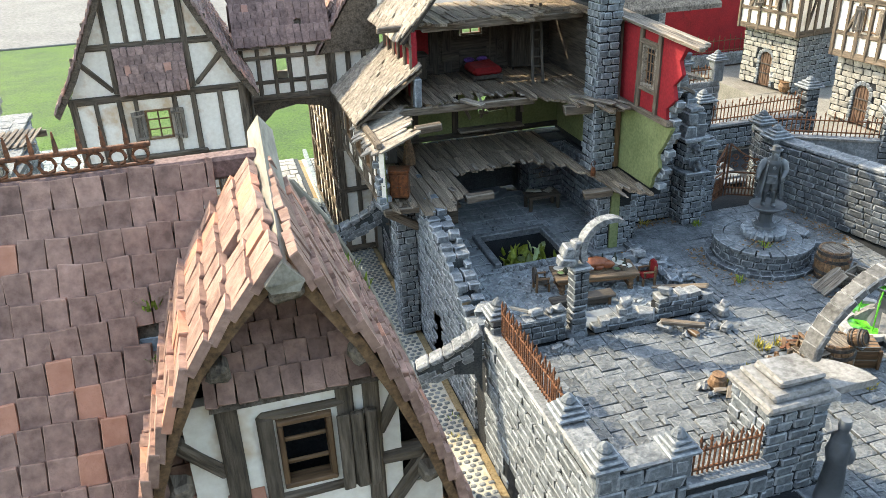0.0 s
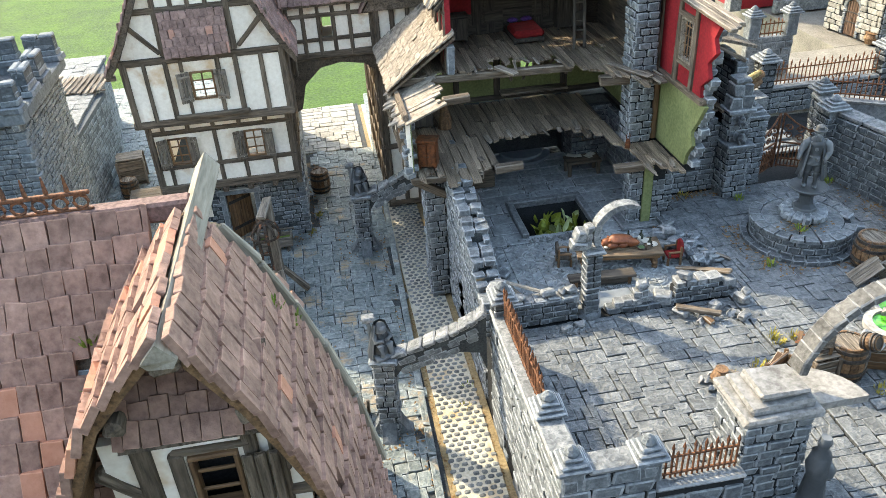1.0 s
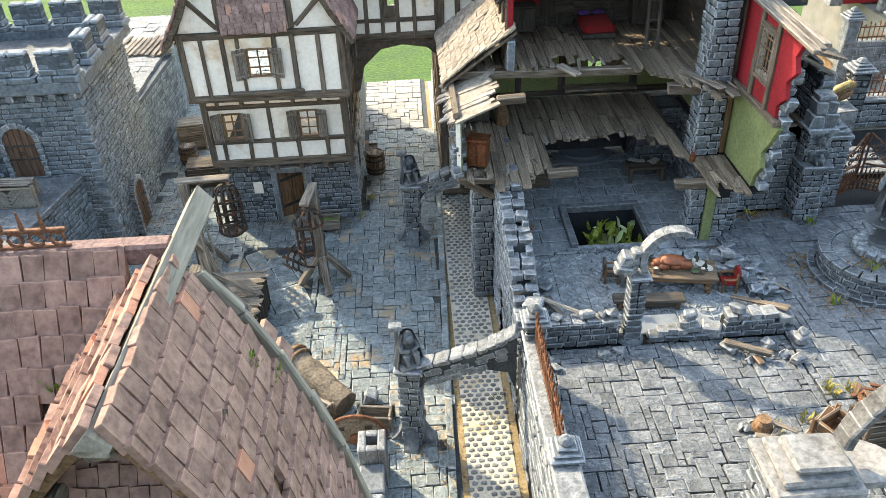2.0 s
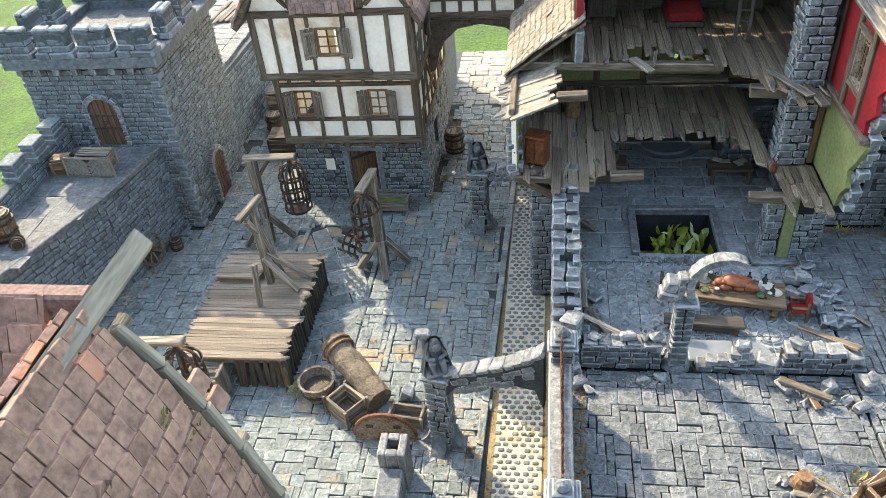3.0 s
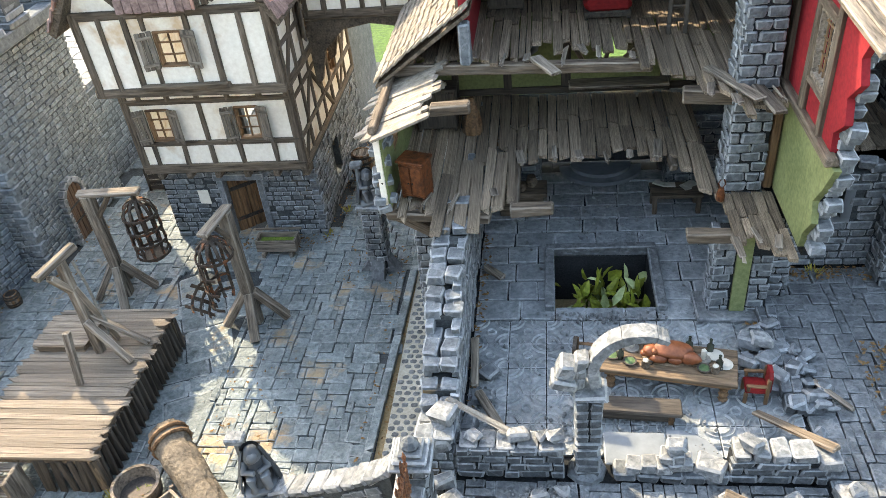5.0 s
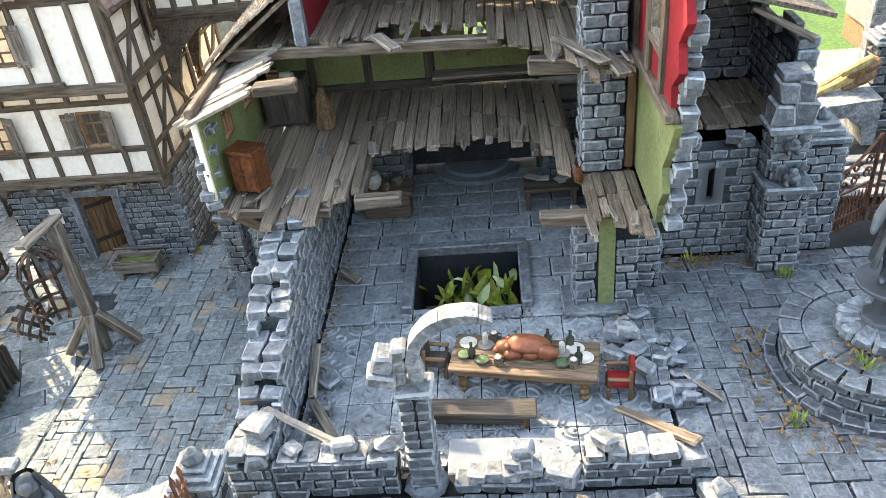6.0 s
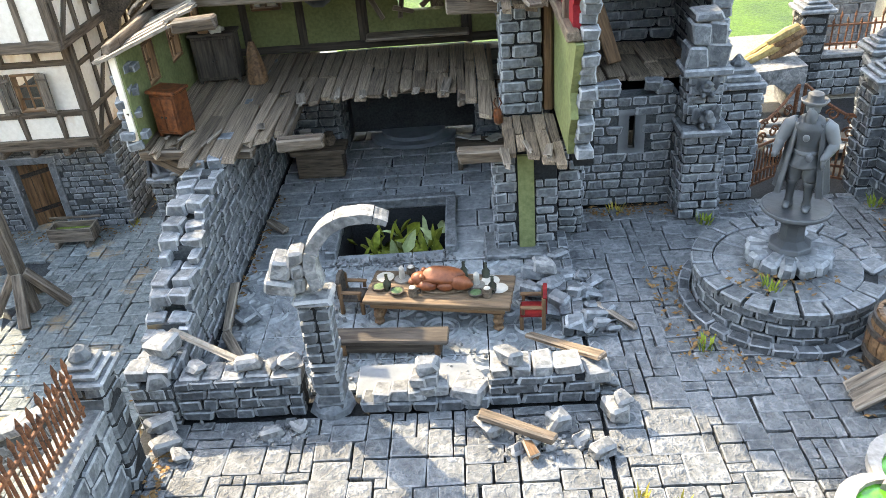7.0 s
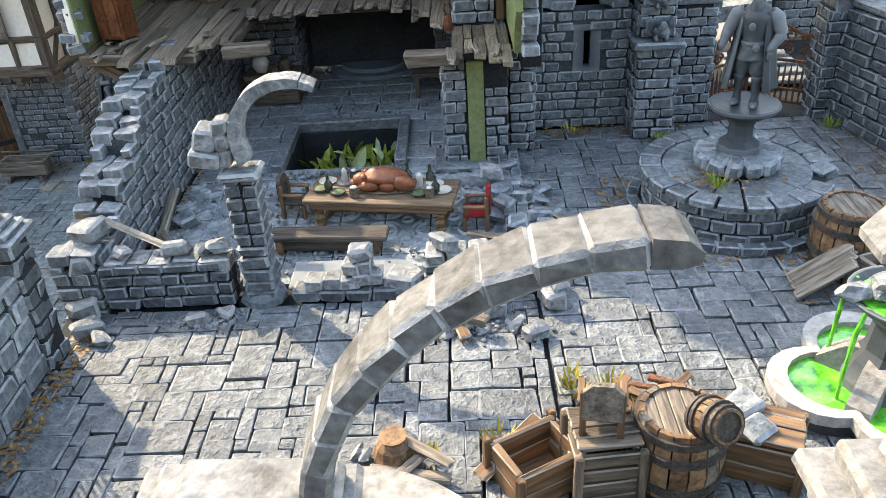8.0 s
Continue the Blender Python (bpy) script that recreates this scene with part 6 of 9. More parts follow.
# barge boards at the back edge of the gable roof
for a, b in zip(RIGHT[1:], RIGHT[2:-1]):
    part("barge_board", Shape().beam((a[0] + 0.1, 2.82, a[1] + 0.05), (b[0] + 0.1, 2.82, b[1] + 0.05), 0.4, 0.3, 0.05, 0.04, 0, (0, 1, 0)), PALEW, nh)
    part("rafter_stub", Shape().beam((a[0] - 0.1, 2.4, a[1] - 0.35), (a[0] - 0.1, 3.5 + jit(0.3), a[1] - 0.35), 0.3, 0.28, 0.05, 0.04), PLANK, nh)
p = Pieces(SHINGLE)
for q in ((1.85, 3.35, 20.2), (2.15, 3.45, 19.5)):
    p.put(q, (0.55, 0.6, 0.14), (jit(6), 62, jit(6)))
p.done("shingle", nh)
MOSS = material("moss", (0.05, 0.09, 0.015), (0.22, 0.30, 0.05), 0.95, 900, 200, 0.6, 0.4)


def tuft(at, r=0.35, n=26, h=0.5, mat=None, label="small tuft of yellow-green grass on the ground", rz=0):
    """A tuft of grass blades."""
    s = Shape()
    for _ in range(n):
        a, d = rnd.uniform(0, 6.283), r * math.sqrt(rnd.random())
        x, y = d * math.cos(a), d * math.sin(a)
        hh = h * rnd.uniform(0.3, 0.75)
        w = 0.035
        lx, ly = x + math.cos(a) * hh * 0.45 + jit(0.06), y + math.sin(a) * hh * 0.45 + jit(0.06)
        c, sn = math.cos(a + 1.57) * w, math.sin(a + 1.57) * w
        s.add([(x - c, y - sn, 0), (x + c, y + sn, 0), ((x + lx) / 2 + c * 0.8, (y + ly) / 2 + sn * 0.8, hh * 0.65), ((x + lx) / 2 - c * 0.8, (y + ly) / 2 - sn * 0.8, hh * 0.65), (lx, ly, hh)], [(0, 1, 2, 3), (3, 2, 4)])
    return solo("grass_tuft", s, mat or TUFT, at, label, "grass", "grass tufts", rz=rz)


TUFT = material("tuft_green", (0.08, 0.13, 0.015), (0.34, 0.40, 0.06), 0.9, 900, 200, 0.0, 0.3)
YTUFT = material("tuft_yellow", (0.22, 0.18, 0.035), (0.45, 0.39, 0.09), 0.9, 900, 200, 0.0, 0.3)
for q in ((-4.07, 17.4, 15.7), (-3.98, 16.7, 14.72)):
    tuft(q, 0.28, 40, 0.5, MOSS, "soft green moss tuft growing between roof tiles")
for q in ((0.35, 17.6, 15.7), (0.7, 18.0, 14.9)):
    tuft((q[0], q[1], q[2] + 0.05), 0.3, 20, 0.3, MOSS, "soft green moss tuft growing between roof tiles")

# ---- street: scaffold, gibbets, carts, piers ----
sc = thing("execution_scaffold", -9.3, 42.3, -5, "weathered plank execution platform with a gallows frame", "platform")
fl = Pieces(PLKX)
y = -5.0
while y < 5.0:
    w = rnd.uniform(0.2, 0.36)
    a = jit(0.12)
    fl.put((a, y + w / 2, 2.35 + jit(0.012)), (6.5 + jit(0.3), w - 0.02, 0.16), (jit(0.6), jit(0.3), jit(0.5)))
    y += w
fl.done("deck_board", sc)
part("deck_frame", Shape().box((-3.1, -4.9, 1.9), (3.1, 4.9, 2.26), 0.04), TIMBER, sc)
for k in range(24):
    y = -4.8 + k * 0.41
    part("side_board", Shape().beam((3.15 + jit(0.04), y + jit(0.1), 0.0), (3.12, y + jit(0.1), 2.1), 0.32, 0.14, 0.03, 0.03), DARKW, sc)
for k in range(14):
    x = -2.9 + k * 0.44
    if -1.9 > x or x > 0.0:
        part("side_board", Shape().beam((x + jit(0.15), -4.95, 0.0), (x + jit(0.15), -4.9, 2.1), 0.3, 0.14, 0.03, 0.03), DARKW, sc)
for x in (-3, 3):
    for y in (-4.7, 4.7):
        part("leg", Shape().box((x - 0.2, y - 0.2, 0), (x + 0.2, y + 0.2, 1.9), 0.04), TIMBER, sc)
st = part("step_frame", Shape().box((-2.35, -6.3, 0), (-2.15, -5.0, 2.1), 0.04).box((-0.55, -6.3, 0), (-0.35, -5.0, 2.1), 0.04), PLANK, sc)
for k in range(4):
    part("tread", Shape().box((-2.14, -6.35 + k * 0.33, 0.3 + k * 0.5), (-0.56, -5.9 + k * 0.33, 0.42 + k * 0.5), 0.03, 0.02, 0, 1), (PLANK, PLANK_EDGE), st)
rb = Pieces(PLKX)
for k in range(5):
    rb.put((-1.6, 1.9 + k * 0.46, 2.85), (3.0 + jit(0.2), 0.42, 0.14), (jit(1), jit(1), jit(1)))
rb.done("block_board", sc)
part("raised_block", Shape().box((-2.9, 1.7, 2.4), (-0.3, 3.9, 2.78), 0.04), TIMBER, sc)
gl = part("gallows_post", Shape().beam((0.55, 1.7, 2.4), (0.45, 1.9, 8.2), 0.42, 0.42, 0.06, 0.04, 0, (0, 1, 0), 1), (PLANK, PLANK_EDGE), sc)
part("gallows_arm", Shape().beam((0.1, 0.4, 8.2), (0.75, 2.9, 8.35), 0.42, 0.4, 0.06, 0.04, 0, (0, 0, 1), 1), (PLANK, PLANK_EDGE), gl)
for a, b in (((0.6, -0.6, 2.4), (0.5, 0.2, 5.2)), ((0.6, 1.6, 4.6), (2.6, 0.9, 2.5)), ((0.5, 2.0, 4.8), (2.9, 2.4, 2.5)), ((1.1, 2.6, 2.5), (0.6, 1.9, 6.6)), ((0.4, 0.9, 7.9), (0.5, 1.8, 6.4))):
    part("brace", Shape().beam(a, b, 0.34, 0.3, 0.05, 0.04, 0, (0, 0, 1), 1), (PLANK, PLANK_EDGE), gl)
part("rope", Shape().tube([(0.9, 2.2, 7.9), (1.0, 2.3, 6.4), (1.1, 2.2, 5.2), (1.3, 2.1, 4.2), (1.2, 2.0, 3.4)], 0.07, 6), SAND, gl)


CAGE = material("cage_iron", (0.018, 0.014, 0.012), (0.085, 0.066, 0.052), 0.7, 900, 250, 0.5, 0.3, metal=0.3, stain=(0.24, 0.085, 0.035), stain_at=0.55, stain_size=0.8)


def flat_bar(pts, w, t, mid):
    """A flat iron strip along points; its broad side faces away from the upright line through mid."""
    s = Shape()
    for p, q in zip(pts, pts[1:]):
        p, q = Vector(p), Vector(q)
        out = ((p + q) / 2 - Vector((mid[0], mid[1], ((p + q) / 2).z)))
        if out.length < 0.05:
            out = Vector((0, 1, 0))
        e = (q - p).normalized() * 0.03
        s.beam(p - e, q + e, w, t, 0.015, 0.012, 0, tuple(out.normalized()))
    return s


def gibbet(x, y, h, rz, arm, drop, label, broken=False, R=0.92):
    """A post with braces, an arm and a hanging iron cage; the arm points along local x."""
    g = thing("gibbet", x, y, -5, label, "gibbet", "gibbets", rz=rz)
    part("post", Shape().box((-0.3, -0.3, 0), (0.3, 0.3, h), 0.06, 0.04, 0, 1), (PLANK, PLANK_EDGE), g)
    part("arm", Shape().beam((-0.5, 0, h + 0.05), (arm + 0.5, 0, h + 0.15), 0.55, 0.3, 0.06, 0.05, 0, (0, 0, 1), 1), (PLANK, PLANK_EDGE), g)
    part("arm_brace", Shape().beam((0.2, 0, h - 1.5), (1.2, 0, h - 0.15), 0.26, 0.26, 0.04, 0.03), TIMBER, g)
    for a in (20, 110, 200, 290):
        c, s_ = math.cos(radians(a)), math.sin(radians(a))
        part("foot_brace", Shape().beam((c * 1.75, s_ * 1.75, 0.12), (c * 0.25, s_ * 0.25, 2.3), 0.46, 0.4, 0.05, 0.04, 0, (0, 0, 1), 1), (PLANK, PLANK_EDGE), g)
    top = h - 0.35
    c = part("cage_ring", Shape().lathe([(0.1, 0), (0.16, 0.1), (0.1, 0.3)], 8, (arm, 0, top)), CAGE, g, "dark rusty iron cage")
    part("chain", Shape().tube([(arm, 0, top + 0.1), (arm, 0, h)], 0.06, 5), IRON, c)
    mid = (arm, 0)
    for k in range(10):
        a = 2 * math.pi * (k + 0.3) / 10
        prof = [(0.1, 0), (0.45, -0.12), (0.74, -0.4), (R, -1.0)]
        if not broken or k in (5, 6, 7, 8, 9):
            prof += [(R, -drop + 0.9), (R, -drop + 0.3), (R * 0.75, -drop)]
        part("cage_bar", flat_bar([(arm + r * math.cos(a), r * math.sin(a), top + z) for r, z in prof], 0.17, 0.06, mid), CAGE, c)

    def band(z, a0, a1, w=0.17, r=R + 0.05):
        n = max(4, int((a1 - a0) / 20))
        part("cage_band", flat_bar([(arm + r * math.cos(radians(a0 + (a1 - a0) * i / n)), r * math.sin(radians(a0 + (a1 - a0) * i / n)), top + z) for i in range(n + 1)], w, 0.06, mid), CAGE, c)
    band(-1.0, 0, 360)
    step = (drop - 1.3) / 3
    for k in (1, 2, 3):
        if broken:
            band(-1.0 - step * k, 200, 372)
        else:
            band(-1.0 - step * k, 0, 360)
    if broken:
        D = Matrix.Translation((arm + 0.7, -0.5, top - drop + 0.75)) @ pose(0, 0, 0, 28, 38, -10)
        for k in range(3):
            s = flat_bar([(R * math.cos(radians(t)), R * math.sin(radians(t)), -0.4 + 0.5 * k) for t in range(-150, -20, 18)], 0.15, 0.06, (0, 0))
            s.v = [tuple(D @ Vector(v)) for v in s.v]
            part("cage_door_band", s, CAGE, c)
        for t in (-120, -85, -50):
            s = flat_bar([((R + 0.06) * math.cos(radians(t)), (R + 0.06) * math.sin(radians(t)), z) for z in (-0.75, 0, 0.95)], 0.2, 0.06, (0, 0))
            s.v = [tuple(D @ Vector(v)) for v in s.v]
            part("cage_door_bar", s, CAGE, c)
    else:
        part("cage_floor", Shape().lathe([(R * 0.8, 0), (R * 0.8, 0.12)], 12, (arm, 0, top - drop)), IRON, c)
    return g


gibbet(-11.4, 51.5, 7.2, 0, 2.7, 3.9, "timber gibbet with a rusty iron cage by the house door")
gibbet(-2.4, 48.9, 7.6, -97, 1.9, 4.2, "timber gibbet with a broken iron cage hanging open", True)
gibbet(-11.0, 32.2, 8.6, 0, 2.2, 4.6, "timber gibbet with a rusty iron cage near the scaffold steps", False, 0.98)


def barrel(name, at, r, h, label, group="", rx=0, ry=0, rz=0, lid=True):
    b = thing(name, *at, label, "barrel", group, "", rz, rx, ry)
    s = Shape()
    n = 16
    prof = [(0, 0.83), (0.12, 0.9), (0.5, 1.0), (0.88, 0.9), (1.0, 0.83)]
    for k in range(n):
        a0, a1 = 2 * math.pi * k / n + 0.02, 2 * math.pi * (k + 1) / n - 0.02
        v = []
        for t, q in prof:
            for a in (a0, a1):
                v.append((r * q * math.cos(a), r * q * math.sin(a), t * h))
            for a in (a1, a0):
                v.append((r * q * 0.86 * math.cos(a), r * q * 0.86 * math.sin(a), t * h))
        f = []
        for i in range(len(prof) - 1):
            for j in range(4):
                f.append((i * 4 + j, i * 4 + (j + 1) % 4, i * 4 + 4 + (j + 1) % 4, i * 4 + 4 + j))
        f += [(3, 2, 1, 0), tuple(range((len(prof) - 1) * 4, len(prof) * 4))]
        part("stave", Shape().add(v, f), WARM if rnd.random() < 0.7 else PLANK, b)
    for t, q in ((0.1, 0.885), (0.3, 0.97), (0.7, 0.97), (0.9, 0.885)):
        hp = Shape().lathe([(r * q + 0.0, t * h - 0.09 * r), (r * q + 0.05, t * h - 0.09 * r), (r * q + 0.05, t * h + 0.09 * r), (r * q, t * h + 0.09 * r)], 18)
        part("hoop", hp, IRON, b)
    if lid:
        for k in range(5):
            xa, xb = -r * 0.72 + k * r * 0.288, -r * 0.72 + (k + 1) * r * 0.288
            xm = (xa + xb) / 2
            l = math.sqrt(max((r * 0.74) ** 2 - xm * xm, 0.01))
            part("lid_board", Shape().box((xa + 0.01, -l, h - 0.16), (xb - 0.01, l, h - 0.06), 0.02, 0, 0, 1), (PLANK, PLANK_EDGE), b)
    return b


# cart load in the street
lg = thing("log_vat", -3.9, 39.3, -4.9, "stout hollow log bound with rope, leaning over the tub", "log", rz=0)
s = Shape()
A, B2 = Vector((0.2, 0.2, 1.6)), Vector((3.6, -3.4, 0.75))
pts = [A + (B2 - A) * (k / 8) for k in range(9)]
s.tube(pts, [0.8, 0.86, 0.78, 0.82, 0.76, 0.8, 0.78, 0.8, 0.76], 22)
s.v = [tuple(Vector(q) + Vector((0, 0, 1)).lerp(Vector((1, 1, 0)), 0.5) * 0.16 * noise.noise(Vector(q) * 2.2)) for q in s.v]
BARK = material("bark", (0.058, 0.047, 0.036), (0.21, 0.17, 0.125), 0.85, 500, 140, 1.0, 0.1, relief=0.0016, stain=(0.07, 0.055, 0.04), stain_at=0.58)
part("trunk", s, BARK, lg)
d = (B2 - A).normalized()
for t in (0.08, 0.16):
    c = A + (B2 - A) * t
    a = d.cross(Vector((0, 0, 1))).normalized()
    b = d.cross(a)
    part("rope_band", Shape().tube([c + (a * math.cos(k * 0.4488) + b * math.sin(k * 0.4488)) * 0.9 for k in range(15)], 0.1, 6), WARM, lg)
tbk = thing("wooden_tub", -4.2, 36.9, -5, "round open wooden tub holding weeds", "tub")
part("shell", Shape().lathe([(0.75, 0), (0.95, 0.6), (1.1, 1.3), (0.95, 1.3), (0.8, 0.5), (0.7, 0.45)], 16), PLANK, tbk)
part("hoop", Shape().lathe([(0.93, 0.5), (1.0, 0.5), (1.04, 0.72), (0.97, 0.72)], 16), IRON, tbk)
tuft((-4.0, 37.0, -4.4), 0.3, 20, 0.4, None, "yellow-green weed tuft in the wooden tub")


def crate(at, size, rz, label, open_top=True, mats=None, group="crates", rx=0, ry=0, z=0):
    w, d_, h = size
    c = thing("wooden_crate", *at, label, "crate", group, "", rz, rx, ry)
    mats = mats or (PLANK, PLANK_EDGE)
    n = max(2, int(h / 0.4))
    for k in range(n):
        z0, z1 = h * k / n, h * (k + 1) / n - 0.03
        for a, b in (((-w / 2, -d_ / 2, z0), (w / 2, -d_ / 2 + 0.14, z1)), ((-w / 2, d_ / 2 - 0.14, z0), (w / 2, d_ / 2, z1)), ((-w / 2, -d_ / 2 + 0.145, z0), (-w / 2 + 0.14, d_ / 2 - 0.145, z1)), ((w / 2 - 0.14, -d_ / 2 + 0.145, z0), (w / 2, d_ / 2 - 0.145, z1))):
            part("slat", Shape().box(a, b, 0.03, 0.03, 0, 1), mats, c)
    for sx in (-1, 1):
        for sy in (-1, 1):
            part("corner_batten", Shape().box((sx * (w / 2 + 0.04) - 0.09, sy * (d_ / 2 + 0.04) - 0.09, 0), (sx * (w / 2 + 0.04) + 0.09, sy * (d_ / 2 + 0.04) + 0.09, h + 0.05), 0.03, 0.02), mats[0], c)
    part("bottom", Shape().box((-w / 2 + 0.15, -d_ / 2 + 0.15, 0.02), (w / 2 - 0.15, d_ / 2 - 0.15, 0.14), 0.02), mats[0], c)
    if not open_top:
        m = 4
        for k in range(m):
            part("lid_board", Shape().box((-w / 2 - 0.05, -d_ / 2 + d_ * k / m + 0.01, h + 0.06), (w / 2 + 0.05, -d_ / 2 + d_ * (k + 1) / m - 0.01, h + 0.2), 0.03, 0.03, 0, 1), mats, c)
    return c


crate((-2.2, 35.6, -5), (1.8, 1.5, 1.3), -38, "open weathered wooden crate beside the tub")
crate((1.3, 35.2, -5), (1.9, 1.0, 0.9), -8, "long low wooden crate against the log")
hw = thing("cart_tailboard", 0.3, 33.9, -5, "half-round wooden cart tailboard with an iron rim standing upright", "cart part")
s = Shape().prism([(-1.65, 0)] + [(-1.65 * math.cos(math.pi * k / 14), 0.35 + 1.55 * math.sin(math.pi * k / 14)) for k in range(15)] + [(1.65, 0)], "y", -0.15, 0.15)
part("board", s, PLANK, hw)
part("iron_rim", Shape().tube([(-1.68 * math.cos(math.pi * k / 14), -0.02, 0.35 + 1.6 * math.sin(math.pi * k / 14)) for k in range(15)], 0.13, 6), RUST, hw)
part("hub", Shape().lathe([(0.35, 0), (0.35, 0.15), (0.2, 0.25)], 12, (0, 0, 0), 0, 0, pose(0, -0.15, 0.45, 90, 0, 0)), RUST, hw)
for x in (-0.75, 0.75):
    part("hinge", Shape().box((x - 0.2, -0.24, 1.1), (x + 0.2, -0.16, 1.35), 0.03), IRON, hw)
rubble((1.1, 36.9, -4.6), (0.8, 0.7, 0.8), (STONE, STONE_EDGE), "rough grey stone chunk beside the log")
tuft((-1.2, 34.6, -5), 0.3, 24, 0.45)
tuft((-5.6, 37.0, -5), 0.45, 40, 0.7, YTUFT, "spiky yellow straw tuft at the foot of the scaffold")

tr = thing("water_trough", -2.9, 55.6, -5, "small wooden trough with green water under the house wall", "trough")
for a, b in (((-1.3, -0.55, 0.35), (1.3, -0.42, 1.2)), ((-1.3, 0.42, 0.35), (1.3, 0.55, 1.2)), ((-1.3, -0.41, 0.35), (-1.17, 0.41, 1.2)), ((1.17, -0.41, 0.35), (1.3, 0.41, 1.2)), ((-1.16, -0.41, 0.35), (1.16, 0.41, 0.48))):
    part("board", Shape().box(a, b, 0.03, 0.02, 0, 1), (PLANK, PLANK_EDGE), tr)
for x in (-0.9, 0.9):
    part("foot", Shape().box((x - 0.12, -0.7, 0), (x + 0.12, 0.7, 0.34), 0.04), PLANK, tr)
part("water", Shape().box((-1.15, -0.4, 0.8), (1.15, 0.4, 0.86), 0.01), MOSS, tr)
part("rail", Shape().beam((-1.5, 0.62, 1.35), (1.5, 0.62, 1.35), 0.14, 0.14, 0.03, 0.03), PLANK, tr)


def mourner(at, rz, label):
    """A hooded mourning figure in stone: one plain shape."""
    s = Shape()
    s.box((-0.62, -0.6, 0), (0.62, 0.6, 0.22), 0.05)
    # seated body, knees, folded arms
    s.lathe([(0.5, 0.2), (0.52, 0.6), (0.42, 1.1), (0.34, 1.5), (0.2, 1.75)], 12, (0, 0.1, 0), 0, 0.05)
    for sx in (-1, 1):
        s.tube([(sx * 0.2, 0.0, 0.75), (sx * 0.26, -0.42, 0.85), (sx * 0.26, -0.45, 0.25)], [0.2, 0.2, 0.16], 8)
        s.tube([(sx * 0.36, 0.05, 1.45), (sx * 0.42, -0.2, 1.1), (sx * 0.08, -0.42, 1.15)], [0.16, 0.16, 0.1], 8)
    # bowed hooded head
    s.lump((0, -0.18, 1.75), (0.22, 0.26, 0.26), 0.06)
    s.lathe([(0.34, 0), (0.33, 0.2), (0.24, 0.42), (0.06, 0.55)], 12, (0, -0.02, 1.58), 0, 0.04)
    # cloak with folds, spread behind and over one side
    rows, cols, v = 7, 19, []
    for skin in (0.0, -0.06):
        for i in range(rows):
            t = i / (rows - 1)
            for j in range(cols):
                a = radians(-20 + 220 * j / (cols - 1))
                r = 0.34 + 0.46 * t ** 0.8 + skin + 0.05 * t * math.sin(j * 2.1)
                v.append((r * math.cos(a), r * math.sin(a) * 0.95, 2.05 - 1.95 * t))
    f, o = [], rows * cols
    for i in range(rows - 1):
        for j in range(cols - 1):
            q = (i * cols + j, i * cols + j + 1, (i + 1) * cols + j + 1, (i + 1) * cols + j)
            f += [tuple(reversed(q)), tuple(o + k for k in q)]
    for i in range(rows - 1):
        for j in (0, cols - 1):
            f.append((i * cols + j, (i + 1) * cols + j, o + (i + 1) * cols + j, o + i * cols + j))
    s.add(v, f)
    return smooth(solo("statue", s, STATUE, at, label, "statue", "mourning statues", rz=rz), 60)


def flying_arch(x, y, x2, y2, dip, label):
    """A pier with a rising half arch that springs over the gutter."""
    o = thing("flying_arch", x, y, -5, label, "arch", "flying arches", rz=math.degrees(math.atan2(y2 - y, x2 - x)))
    n = math.hypot(x2 - x, y2 - y)
    top = 5.2 - dip
    part("pier_core", Shape().box((-0.5, -0.5, 0), (0.5, 0.5, top), 0.03), JOINT, o)
    p = Pieces(BRICK)
    for a, b in (((-0.55, -0.55), (0.55, -0.55)), ((0.55, -0.55), (0.55, 0.55)), ((0.55, 0.55), (-0.55, 0.55)), ((-0.55, 0.55), (-0.55, -0.55))):
        run_wall(p, a, b, 0, top - 0.05, 0.42, 0.7, 0.3)
    part("pier_cap", Shape().box((-0.75, -0.75, top - 0.05), (0.8, 0.75, top + 0.25), 0.08, 0.03, 0, 1), (STONE, STONE_EDGE), o)
    for a in (0, 90, 180, 270):
        R = pose(0, 0, 0, 0, 0, a)
        part("pier_foot", Shape().prism([(0.5, 0), (1.25, 0), (0.9, 0.35), (0.55, 1.0)], "y", -0.4, 0.4, 0, R), STONE, o)
    up = [(0.5, 5.3 - dip), (2.2, 6.0 - dip), (3.6, 6.7 - dip), (n - 1.0, 7.3 - dip), (n - 0.1, 8.0 - dip)]
    low = [(0.5, 3.9 - dip), (1.0, 4.7 - dip), (1.9, 5.25 - dip), (3.9, 5.7 - dip), (n - 0.5, 5.6 - dip), (n - 0.1, 4.4 - dip)]
    part("arch_core", Shape().prism(up + list(reversed(low)), "y", -0.33, 0.33), STREET_BED, o)
    for (xa, za), (xb, zb) in zip(up, up[1:]):
        m = 2
        for k in range(m):
            t0, t1 = k / m, (k + 0.94) / m
            part("coping", Shape().beam((xa + (xb - xa) * t0, 0, za + (zb - za) * t0 + 0.12), (xa + (xb - xa) * t1, 0, za + (zb - za) * t1 + 0.12), 0.9, 0.34, 0.08, 0.04, 0, (0, 0, 1), 1), (PALE, PALE_EDGE), o)
    for sg in (-1, 1):
        for k in range(26):
            xx = rnd.uniform(0.8, n - 0.5)
            zt = 5.2 - dip + (xx - 0.5) * 0.47
            p.put((xx, sg * 0.33, zt - rnd.uniform(0.2, 1.1 if xx > 1.2 else 0.5)), (0.6, 0.12, 0.3), (0, -24, 0))
    p.done("brick", o)
    return o


